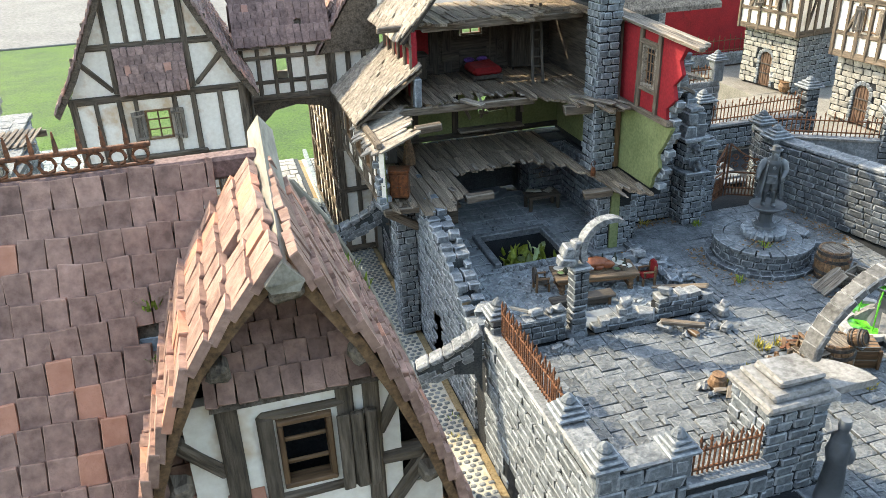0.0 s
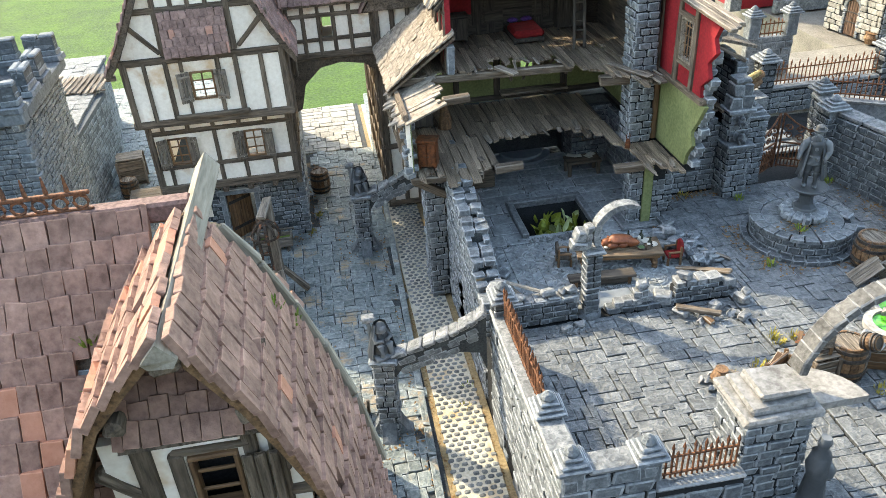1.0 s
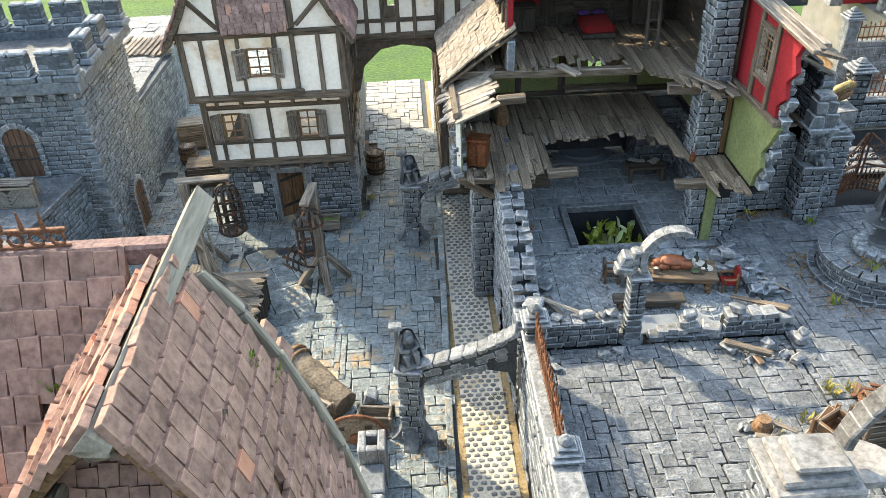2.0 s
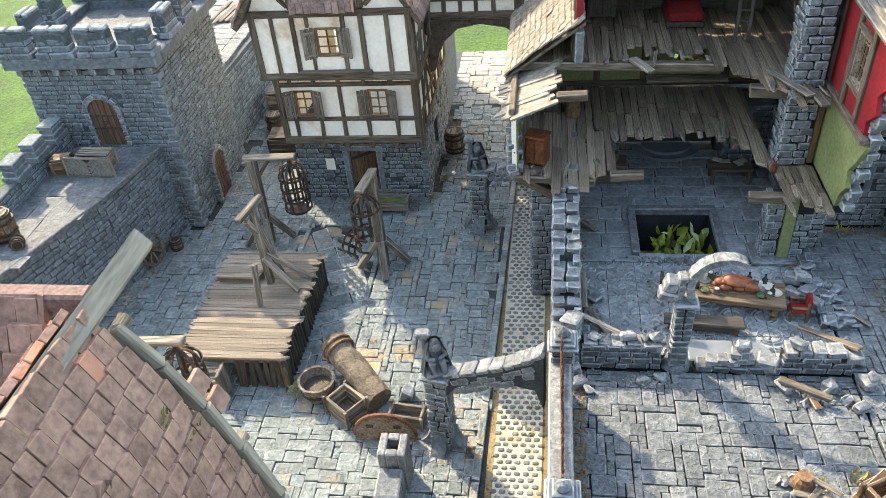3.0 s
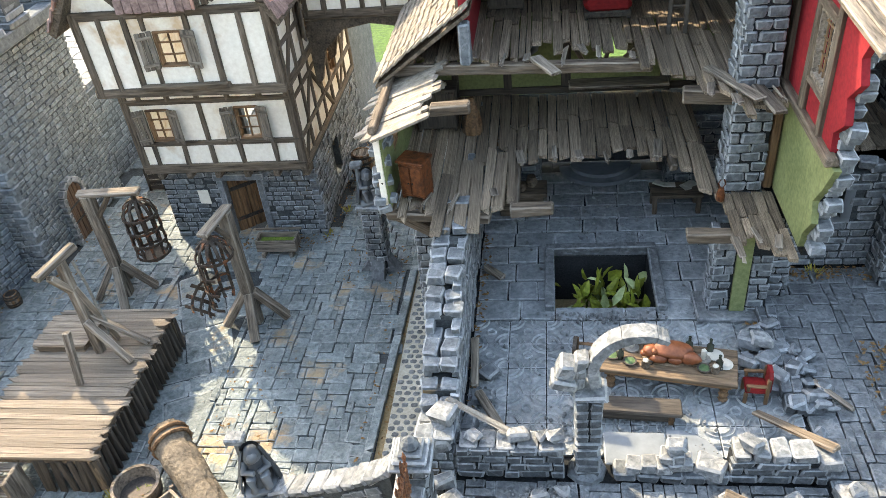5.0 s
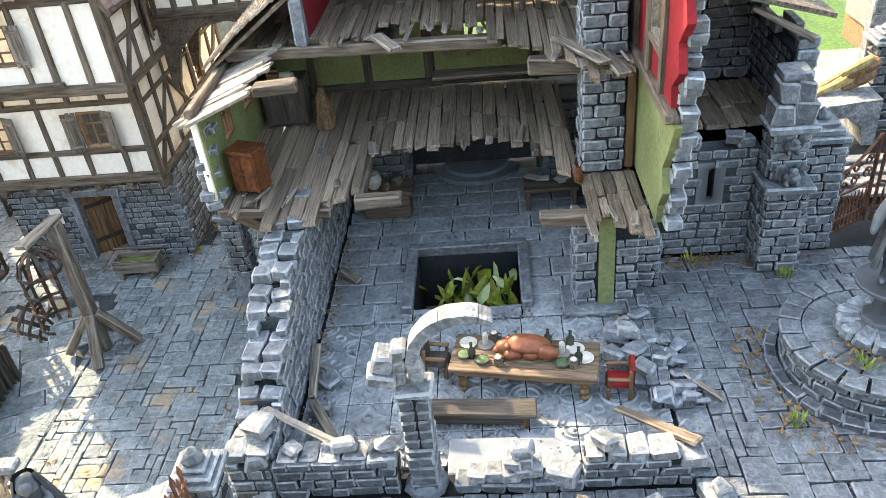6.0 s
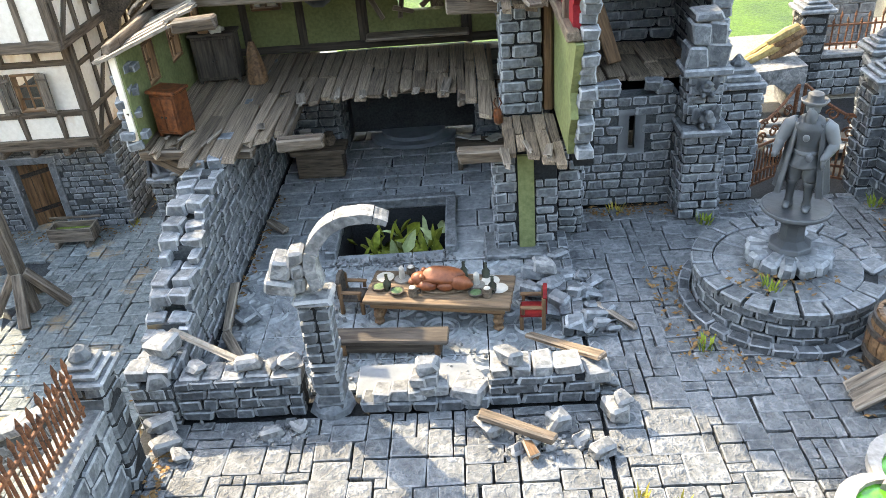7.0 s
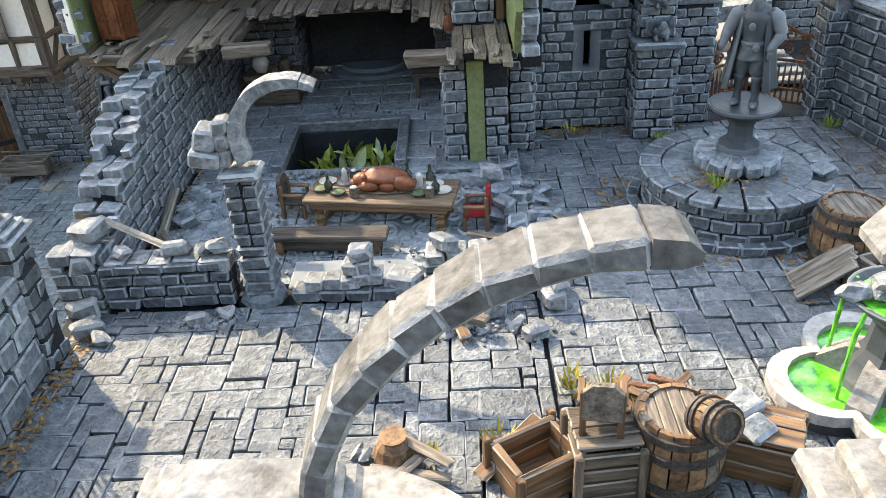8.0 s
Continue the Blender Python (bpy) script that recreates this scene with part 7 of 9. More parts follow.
flying_arch(3.5, 34.0, 9.0, 32.9, 0.0, "broken stone flying arch from a street pier to the terrace post")
flying_arch(4.0, 53.8, 9.0, 53.4, 0.6, "broken stone flying arch rising from a street pier to the ruin")
mourner((3.5, 34.0, 0.45), 25, "hooded grey stone mourning statue on the arch pier")
mourner((4.0, 53.8, -0.15), 25, "hooded grey stone mourning statue on the arch pier")
for q in ((2.95, 34.25), (3.45, 54.05)):
    s = Shape().beam((0, 0, 0), (0, 0, 2.1), 0.2, 0.2, 0.03).box((-0.34, -0.26, 2.08), (0.34, 0.26, 2.4), 0.06, 0.02, 1)
    solo("stone_torch", s, (STATUE, PALE), (q[0], q[1], 0.45 if q[1] < 40 else -0.15), "slim pale stone torch standing behind the statue", "torch")

# low wall stub with a square stone flue near the gutter
fb = thing("low_wall_stub", 1.4, 28.0, -5, "low grey stone wall stub ending in a hollow square post", "wall", kind="structure")
part("core", Shape().box((-0.45, -8, 0), (0.45, 2.6, 1.7), 0.03), JOINT, fb)
p = Pieces(BRICK)
run_wall(p, (0.5, -8), (0.5, 2.6), 0, 1.8, 0.42, 0.8, 0.3)
run_wall(p, (-0.5, 2.6), (-0.5, -8), 0, 1.8, 0.42, 0.8, 0.3)
p.done("brick", fb, (0, 2, 1), 60)
s = Shape()
for a, b in (((-0.7, 2.6, 0), (-0.3, 4.0, 2.9)), ((0.3, 2.6, 0), (0.7, 4.0, 2.9)), ((-0.29, 2.6, 0), (0.29, 3.0, 2.9)), ((-0.29, 3.6, 0), (0.29, 4.0, 2.9))):
    s.box(a, b, 0.06, 0.0, 0, 1)
part("hollow_post", s, (PALE, PALE_EDGE), fb)
for k in range(6):
    part("coping", Shape().box((-0.6, -8 + k * 1.75, 1.75), (0.6, -6.3 + k * 1.75, 2.05), 0.08, 0.05, 0, 1), (STONE, STONE_EDGE), fb)

# rampart foot and top
def cart_wheel(at, r, rx, rz, label):
    w = thing("cart_wheel", *at, label, "wheel", "", "", rz, rx)
    part("rim", Shape().lathe([(r * 0.84, -0.12), (r, -0.12), (r, 0.12), (r * 0.84, 0.12), (r * 0.84, -0.12)], 20), PLANK, w)
    part("hub", Shape().lathe([(0.22, -0.2), (0.26, 0), (0.2, 0.25)], 10), RUST, w)
    for k in range(8):
        a = math.pi * k / 4
        part("spoke", Shape().beam((0.2 * math.cos(a), 0.2 * math.sin(a), 0), (r * 0.86 * math.cos(a), r * 0.86 * math.sin(a), 0), 0.13, 0.13, 0.03), PLANK, w)
    return w


cart_wheel((-19.4, 48.9, -3.75), 1.25, 78, 82, "old wooden cart wheel leaning on the rampart foot")
barrel("small_keg", (-18.4, 50.6, -5), 0.45, 0.9, "small brown keg beside the cart wheel")
w = thing("woven_hurdle", -21.9, 49.2, 2.25, "pale chevron-slatted wooden hurdle before crates on the rampart", "hurdle", rz=-4)
part("backing", Shape().box((-1.75, 0.02, 0.05), (1.75, 0.12, 1.42), 0.02), DARKW, w)
for k in range(9):                  # slats lean outwards from the middle line
    for sg in (-1, 1):
        a = k * 0.27 - 0.75
        run = [(max(a, 0.03), max(0.0, (0.03 - a)) * 1.0 + 0.1), (min(a + 1.3, 1.72), min(1.3, 1.72 - a) + 0.1)]
        if run[1][0] - run[0][0] > 0.12:
            part("slat", Shape().beam((sg * run[0][0], -0.02, run[0][1]), (sg * run[1][0], -0.02, run[1][1]), 0.17, 0.08, 0.02, 0.02, 0, (0, 1, 0)), SAND, w)
for x in (-1.78, 1.78):
    part("stake", Shape().beam((x, 0, 0), (x, 0, 1.62), 0.18, 0.18, 0.04), PLANK, w)
for z in (0.06, 1.42):
    part("rail", Shape().beam((-1.7, -0.04, z), (1.7, -0.04, z), 0.12, 0.12, 0.02), PLANK, w)
crate((-24.2, 49.9, 2.25), (1.1, 1.0, 1.0), 15, "small brown box with a lid on the rampart", False, (WARM, PLANK_EDGE))
crate((-21.9, 50.4, 2.25), (2.2, 1.0, 1.1), -3, "weathered crate heaped with scraps on the rampart", False)
barrel("wooden_barrel", (-24.1, 42.2, 2.25), 0.85, 1.9, "pale oak barrel on the rampart walkway", "rampart barrels")
barrel("wooden_barrel", (-25.0, 40.6, 2.25), 0.85, 1.9, "pale oak barrel on the rampart walkway", "rampart barrels")
barrel("small_keg", (-22.9, 41.6, 2.65), 0.4, 0.8, "little keg lying beside the rampart barrels", "", 90, 0, 30)
barrel("wooden_barrel", (1.0, 64.5, -5), 0.85, 2.0, "dark wooden barrel by the side of the timber-framed house")
crate((-13.6, 64.5, -5), (2.6, 2.0, 1.8), 4, "dark wooden chest in the lane behind the tower", False, (DARKW, PLANK_EDGE))
crate((-16.0, 71.5, -5), (2.2, 2.0, 2.4), 8, "dark red-brown wooden crate against the rear rampart", False)
barrel("wooden_barrel", (-15.8, 68.2, -5), 0.8, 1.8, "dark wooden barrel at the back of the tower")
crate((-17.0, 35.0, -5), (2.2, 2.0, 2.4), 30, "slatted wooden crate with a barrel beside the gibbet", False)
barrel("wooden_barrel", (-15.2, 33.6, -5), 0.95, 2.1, "brown wooden barrel next to the slatted crate")
sb = thing("stone_stub", -10.0, 31.5, -5, "broken stub of stacked dark slate stones at the gibbet foot", "masonry", rz=6)
part("core", Shape().box((-0.75, -0.85, 0), (0.6, 0.85, 1.5), 0.05), JOINT, sb)
for k in range(6):
    for sx in (-1, 1):
        for q in range(3):
            if k == 5 and rnd.random() < 0.5:
                continue
            part("stone", Shape().block((sx * 0.48 + jit(0.06), -0.68 + q * 0.68 + (0.16 if k % 2 else -0.1), 0.16 + k * 0.31), (0.82, 0.62, 0.28), 0.07, 0.06, 0, 1), (DARKST, STONE_EDGE), sb)

# ---- courtyard ----
def iron_fence(parent, M, n, h=2.0, step=0.34, mat=None):
    """Spiked bars between two rails along local x."""
    mat = mat or RUST
    fe = part("fence_rail", Shape().box((0, -0.05, 0.25), (n, 0.05, 0.36), 0.02, 0, 0, None, M), mat, parent, "rusty iron railing")
    part("fence_rail", Shape().box((0, -0.05, h * 0.62), (n, 0.05, h * 0.62 + 0.1), 0.02, 0, 0, None, M), mat, fe)
    x, k = step / 2, 0
    while x < n:
        hh = h * (1.0 if k % 2 == 0 else 0.84) * rnd.uniform(0.95, 1.04)
        b = Shape()
        p0, p1, p2, p3 = (M @ Vector((x + jit(0.02), 0, 0)), M @ Vector((x + jit(0.03), jit(0.03), hh * 0.8)), M @ Vector((x, 0, hh * 0.88)), M @ Vector((x, 0, hh)))
        b.tube([p0, p1, p2, p3], [0.048, 0.048, 0.08, 0.012], 5)
        part("bar", b, mat, fe)
        x += step
        k += 1


iron_fence(tw, face_frame(9.65, 32.0, 8.05, -90), 7.0, 2.1, 0.23)
iron_fence(tw, face_frame(13.25, 21.4, 7.05, 0), 3.4, 1.9, 0.23)

# gate pillars with the broken arch
def gate_pillar(x, y, label, figure):
    g = thing("gate_pillar", x, y, -5, label, "pillar", "gate pillars")
    part("core", Shape().box((-1.5, -1.1, 0), (1.3, 1.1, 9.3), 0.03), JOINT, g)
    p = Pieces(BRICK)
    run_wall(p, (-1.55, -1.15), (1.35, -1.15), 0, 9.3, 0.48, 0.85, 0.35)
    run_wall(p, (-1.55, 1.15), (-1.55, -1.15), 0, 9.3, 0.48, 0.85, 0.35)
    run_wall(p, (1.35, 1.15), (-1.55, 1.15), 5, 9.3, 0.48, 0.85, 0.35)
    run_wall(p, (1.35, -1.15), (1.35, 1.15), 0, 9.3, 0.48, 0.85, 0.35)
    p.done("brick", g, (-1.5, 0, 7), 110)
    part("cap_slab", Shape().box((-1.75, -1.4, 9.3), (1.6, 1.45, 9.65), 0.1, 0.05, 0, 1), (ARCH, GATE), g)
    part("cap_slab", Shape().box((-1.35, -1.1, 9.66), (1.35, 1.2, 10.0), 0.1, 0.05, 0, 1), (ARCH, GATE), g)
    part("cap_slab", Shape().box((-0.85, -0.8, 10.01), (1.2, 0.95, 10.35), 0.1, 0.05, 0, 1), (ARCH, GATE), g)
    if figure:
        part("pedestal", Shape().box((0.5, -2.2, 4.2), (2.1, -1.2, 4.9), 0.06, 0.02, 0, 1), (STONE, STONE_EDGE), g)
    return g


gp1 = gate_pillar(18.3, 22.5, "stone gate pillar with stepped pale caps and the stump of an arch", True)
gp2 = gate_pillar(28.0, 22.5, "stone gate pillar with stepped pale caps, the far side of the broken arch", False)
# dark faces and paler chamfers paint the arch's shaded front and lit rim
arch_stones(gp1, 5.3, 9.9, 0.2, 4.2, 9, 88, 10, 0.38, 0.85, (ARCH_SHADE, ARCH), bev=0.07)
part("arch_stone", Shape().prism([(5.17, 13.92), (5.17, 14.29), (5.55, 14.24), (5.72, 14.08), (5.68, 13.95), (5.5, 13.9)], "y", -0.18, 0.58), ARCH_SHADE, gp1, "worn tapering end stone")
arch_stones(gp2, -4.4, 10.8, 0.2, 4.12, 187, 127, 6, 0.66, 0.75, (ARCH, ARCH))
part("spandrel_slab", Shape().prism([(1.2, -0.9)] + [(1.2 + 2.6 * math.sin(k * 0.196), -0.9 + 2.6 * math.cos(k * 0.196) * 0.9) for k in range(9)], "z", 9.2, 9.55), GATE, gp1)
s = Shape()
s.lathe([(0.55, 0), (0.5, 1.0), (0.42, 2.0), (0.5, 2.6), (0.42, 3.2), (0.2, 3.5), (0.26, 3.8), (0.2, 4.1)], 10, (0, 0, 0), 0, 0.12)
s.lump((0.3, -0.2, 2.4), (0.3, 0.25, 0.5), 0.2)
smooth(solo("statue", s, STATUE, (19.6, 20.4, -0.1), "robed grey stone figure standing against the gate pillar", "statue"), 60)
for k in range(7):
    rubble((19.6 + jit(0.8), 28.4 + jit(0.7), 0.15), (0.35, 0.3, 0.28), (PALE, PALE_EDGE), "small pale stone chip on the flagstones")
s = Shape().lathe([(0.35, 0), (0.5, 0.3), (0.4, 0.6), (0.25, 0.75), (0.32, 0.85)], 12)
solo("clay_pot", s, WARM, (19.7, 28.3, 0), "small brown clay pot in the scrap heap", "pot")
for k in range(5):
    s = Shape().beam((-0.9, 0, 0.1 + 0.12 * k), (0.9, jit(0.3), 0.1 + 0.12 * k + jit(0.1)), 0.28, 0.1, 0.03, 0.03, 0, (0, 0, 1), 1)
    solo("scrap_board", s, (PLANK, PLANK_EDGE), (20.1 + jit(0.3), 27.9 + jit(0.3), 0), "split weathered board in the scrap heap", "board", "scrap boards", rz=jit(60))
tuft((20.4, 28.3, 0), 0.35, 26, 0.5, YTUFT, "yellow weed tuft in the scrap heap")

# fountain with a standing figure
FX, FY = 30.7, 39.75
ft = thing("round_fountain", FX, FY, 0, "round tiered grey stone fountain base strewn with dry leaves", "fountain")
part("core", Shape().lathe([(2.85, 0), (2.85, 1.3), (0.3, 1.3)], 36), JOINT, ft)
gap = lambda a, z: -0.55 < (a + math.pi) % (2 * math.pi) - math.pi < 0.0 and z > 0.9     # the broken side
p = Pieces(DBRICK)
for c, (z, h) in enumerate(((0.0, 0.44), (0.46, 0.44), (0.92, 0.36))):
    n = 24
    for k in range(n):
        a = 2 * math.pi * (k + 0.5 * (c % 2)) / n
        if not gap(a, z):
            p.put((2.82 * math.cos(a), 2.82 * math.sin(a), z + h / 2), (0.4, 2 * math.pi * 2.95 / n - 0.06, h - 0.04), (jit(1), jit(1), math.degrees(a) + jit(1.5)))
for k in range(30):
    a = 2 * math.pi * k / 30
    p.put((3.3 * math.cos(a), 3.3 * math.sin(a), 0.14), (0.42, 0.7, 0.3), (jit(2), jit(2), math.degrees(a) + jit(2)))
p.done("brick", ft)
for r0, r1, n, z in ((2.45, 3.16, 22, 1.42), (1.2, 2.41, 15, 1.38)):
    for k in range(n):
        a, w = 2 * math.pi * (k + 0.3) / n, math.pi / n - 0.02
        if gap(a, 1) and r1 > 3:
            continue
        e = z + jit(0.02)
        ring = [(r0, a - w), (r0, a), (r0, a + w), (r1, a + w), (r1, a), (r1, a - w)]
        top = [((r + (0.04 if r == r0 else -0.05)) * math.cos(t * 1.0 - (0.01 if t > a else -0.01 if t < a else 0)), (r + (0.04 if r == r0 else -0.05)) * math.sin(t - (0.01 if t > a else -0.01 if t < a else 0)), e + 0.12) for r, t in ring]
        mid = [(r * math.cos(t), r * math.sin(t), e + 0.06) for r, t in ring]
        low = [(r * math.cos(t), r * math.sin(t), e - 0.14) for r, t in ring]
        sl = Shape().add(low + mid + top, [tuple(range(5, -1, -1))] + [(i, (i + 1) % 6, 6 + (i + 1) % 6, 6 + i) for i in range(6)] + [(6 + i, 6 + (i + 1) % 6, 12 + (i + 1) % 6, 12 + i) for i in range(6)] + [tuple(range(12, 18))], [0] * 7 + [1] * 6 + [0])
        part("ring_slab", sl, (FLAG, STONE_EDGE), ft)
for k in range(13):
    a = 360 * k / 13
    part("plinth_stone", Shape().block((0.98, 0, 1.8), (0.86, 0.56, 0.6), 0.13, 0.05, 0, 1, pose(0, 0, 0, 0, 0, a)), (STONE, STONE_EDGE), ft)
part("plinth_top", Shape().lathe([(0.9, 1.5), (0.9, 2.08), (0.4, 2.1)], 16), STATUE, ft)
part("column", Shape().lathe([(0.70, 0), (0.72, 0.06), (0.72, 0.2), (0.64, 0.26), (0.46, 0.42), (0.41, 0.6), (0.42, 0.95), (0.5, 1.1), (0.6, 1.2)], 8, (0, 0, 2.06)), STATUE, ft)
smooth(part("bowl", Shape().lathe([(0.55, 0), (0.72, 0.04), (0.8, 0.14), (1.02, 0.24), (1.12, 0.32), (1.13, 0.42), (1.06, 0.45), (0.98, 0.4), (0.2, 0.4)], 32, (0, 0, 3.24)), STATUE, ft), 40)
s = Shape()
for sx, fy in ((-1, 0.02), (1, -0.1)):
    # boots with cuffs, puffed breeches
    s.lathe([(0.17, 0), (0.19, 0.12), (0.15, 0.3), (0.17, 0.75), (0.24, 0.95), (0.25, 1.05), (0.18, 1.06)], 10, (sx * 0.34, fy, 0), 0, 0.04)
    s.lump((sx * 0.37, fy - 0.2, 0.1), (0.15, 0.33, 0.12), 0.08)
    s.lathe([(0.2, 1.0), (0.31, 1.15), (0.35, 1.4), (0.33, 1.7), (0.27, 1.9)], 11, (sx * 0.31, fy * 0.5, 0), 0, 0.09)
# skirted doublet, belt with purse, chest, collar
s.lathe([(0.55, 1.62), (0.6, 1.7), (0.5, 1.95), (0.45, 2.12)], 14, (0, 0, 0), 0, 0.06)
s.lathe([(0.47, 2.08), (0.5, 2.1), (0.5, 2.22), (0.47, 2.24)], 14)
s.lathe([(0.44, 2.2), (0.5, 2.5), (0.56, 2.85), (0.58, 3.05), (0.44, 3.28), (0.2, 3.4)], 14, (0, 0, 0), 0, 0.03)
s.lump((0.2, -0.48, 2.05), (0.14, 0.1, 0.16), 0.1)
s.lathe([(0.1, 0), (0.13, 0.03), (0.1, 0.06)], 10, (0, 0, 0), 0, 0, pose(-0.02, -0.54, 2.75, 90, 0, 0))
# sleeves: upper puff, forearm, hand
for sx, el, ha in ((-1, (-0.98, -0.05, 2.45), (-1.08, -0.38, 2.0)), (1, (0.95, 0.05, 2.45), (0.68, -0.42, 2.05))):
    s.tube([(sx * 0.5, 0, 3.12), (sx * 0.72, 0, 2.95), el], [0.22, 0.29, 0.23], 9)
    s.tube([el, [(p + q) / 2 for p, q in zip(el, ha)], ha], [0.22, 0.19, 0.13], 8)
    s.lump(ha, (0.13, 0.13, 0.14), 0.1)
s.lump((0.7, -0.45, 1.85), (0.1, 0.1, 0.2), 0.15)
# head, beard, upturned hat
s.lathe([(0.17, 3.3), (0.16, 3.5)], 8)
s.lump((0, -0.06, 3.66), (0.29, 0.31, 0.33), 0.05)
s.lump((0, -0.3, 3.36), (0.25, 0.2, 0.34), 0.2)
s.lump((0.0, -0.3, 3.68), (0.05, 0.08, 0.07), 0.05)
s.lathe([(0.28, 0.0), (0.42, -0.02), (0.5, 0.1), (0.47, 0.12), (0.36, 0.06), (0.3, 0.1), (0.29, 0.3), (0.12, 0.38)], 14, (0, 0, 3.8), 0, 0.05)
# cape with folds, open at the front
rows, cols = 7, 25
v = []
for skin in (0.0, -0.07):
    for i in range(rows):
        t = i / (rows - 1)
        for j in range(cols):
            a = radians(-48 + 276 * j / (cols - 1))
            r = 0.6 + 0.34 * t + skin + (0.02 + 0.07 * t) * math.sin(j * 1.7)
            v.append((r * math.cos(a) * (1 + 0.08 * t), r * math.sin(a) * 0.85 + 0.05, 3.2 - 2.55 * t - 0.05 * math.sin(j * 0.9)))
f, o = [], rows * cols
for i in range(rows - 1):
    for j in range(cols - 1):
        q = (i * cols + j, i * cols + j + 1, (i + 1) * cols + j + 1, (i + 1) * cols + j)
        f += [tuple(reversed(q)), tuple(o + k for k in q)]
for j in range(cols - 1):
    for i in (0, rows - 1):
        f.append((i * cols + j, i * cols + j + 1, o + i * cols + j + 1, o + i * cols + j))
for i in range(rows - 1):
    for j in (0, cols - 1):
        f.append((i * cols + j, (i + 1) * cols + j, o + (i + 1) * cols + j, o + i * cols + j))
s.add(v, f)
s.v = [(x * 0.95, y * 0.95, z * 0.98) for x, y, z in s.v]
s.v = [(x * 0.86, y * 0.9, z * 0.97) for x, y, z in s.v]
smooth(solo("statue", s, STATUE, (FX, FY, 3.64), "grey stone statue of a cloaked figure in a brimmed hat", "statue", rz=-30), 55)
for a, z, r in ((0.35, 1.3, 2.75), (0.15, 0.85, 3.3), (0.5, 0.95, 3.0), (0.3, 0.3, 3.7)):
    rubble((FX + r * math.cos(a - 0.5), FY + r * math.sin(a - 0.5), z), (0.85, 0.7, 0.45), (STONE, STONE_EDGE), "dark stone block broken from the fountain rim")

# dining table, seats and meal
DT = thing("dining_table", 18.7, 39.85, 0, "long oak dining table laid for a meal inside the ruin", "table", rz=-10)
for k in range(5):
    part("top_board", Shape().box((-2.6, -1.0 + k * 0.4, 0.95), (2.6, -0.615 + k * 0.4, 1.13), 0.03, 0.01), WARM_X, DT)
part("apron", Shape().box((-2.4, -0.85, 0.7), (2.4, 0.85, 0.94), 0.03), WARM, DT)
for sx in (-1, 1):
    for sy in (-1, 1):
        part("leg", Shape().lathe([(0.16, 0), (0.2, 0.08), (0.12, 0.16), (0.2, 0.35), (0.13, 0.5), (0.18, 0.6), (0.16, 0.69)], 8, (sx * 2.15, sy * 0.7, 0)), WARM, DT)
    part("foot_rail", Shape().box((sx * 2.15 - 0.1, -0.75, 0.02), (sx * 2.15 + 0.1, 0.75, 0.14), 0.03), WARM, DT)
TM = pose(18.7, 39.85, 1.13, 0, 0, -10)


def on_table(x, y):
    v = TM @ Vector((x, y, 0))
    return (v.x, v.y, 1.135)


ROAST = material("roast_glaze", (0.11, 0.028, 0.010), (0.29, 0.095, 0.038), 0.5, 500, 80, 0.3, 0.1, spec=0.4)
CHINA = material("plate_white", (0.34, 0.32, 0.27), (0.52, 0.50, 0.45), 0.4, 400, 60, 0.1, 0.1, spec=0.5)
PLATTER = material("platter_brown", (0.10, 0.06, 0.035), (0.34, 0.26, 0.18), 0.5, 900, 200, 0.4, 0.1, spec=0.4)
GLASSY = material("bottle_dark", (0.012, 0.016, 0.012), (0.05, 0.06, 0.045), 0.2, 400, 60, 0.0, 0.2, spec=0.6)
PEAS = material("green_mash", (0.045, 0.085, 0.035), (0.13, 0.20, 0.09), 0.7, 900, 200, 0.6, 0.1)
s = Shape()
s.lump((0.05, 0, 0.4), (0.86, 0.46, 0.36), 0.1, 0, 3)
s.lump((-0.74, -0.08, 0.36), (0.34, 0.28, 0.27), 0.1)
s.lump((-1.02, -0.16, 0.28), (0.14, 0.15, 0.13), 0.05)
s.lump((0.75, -0.3, 0.36), (0.42, 0.24, 0.28), 0.12)
s.lump((-0.45, -0.36, 0.25), (0.36, 0.2, 0.2), 0.12)
s.lump((0.2, -0.38, 0.24), (0.3, 0.16, 0.18), 0.12)
for sy in (-1, 1):
    s.lump((-0.62, -0.08 + sy * 0.22, 0.58), (0.1, 0.14, 0.1), 0.1)
smooth(solo("roast", s, ROAST, on_table(0.05, 0.1), "glossy brown roast on an oval platter", "food", rz=-8), 80)
s = Shape().lathe([(0.2, 0), (0.9, 0.02), (1.0, 0.07), (0.85, 0.07), (0.2, 0.04)], 24)
s.v = [(x * 1.12, y * 0.56, z) for x, y, z in s.v]
solo("platter", s, PLATTER, on_table(0.05, 0.1), "oval brown platter with a pale worn rim under the roast", "platter", rz=-8)
for x, y in ((-2.1, 0.45), (1.75, 0.5), (2.1, 0.05), (-0.2, 0.8)):
    s = Shape().lathe([(0.13, 0), (0.26, 0.02), (0.33, 0.06), (0.25, 0.06), (0.1, 0.03)], 16)
    solo("plate", s, CHINA, on_table(x, y), "small round white plate on the table", "plate", "plates")
for x, y in ((-2.15, -0.25), (-1.45, -0.45), (1.35, -0.35)):
    b = thing("bowl", *on_table(x, y), "dark bowl of green mash on the table", "bowl", "bowls")
    part("shell", Shape().lathe([(0.18, 0), (0.25, 0.05), (0.27, 0.13), (0.21, 0.13), (0.16, 0.07)], 14), DARKW, b)
    part("food", Shape().lathe([(0.21, 0.07), (0.2, 0.12), (0.08, 0.15)], 12), PEAS, b)
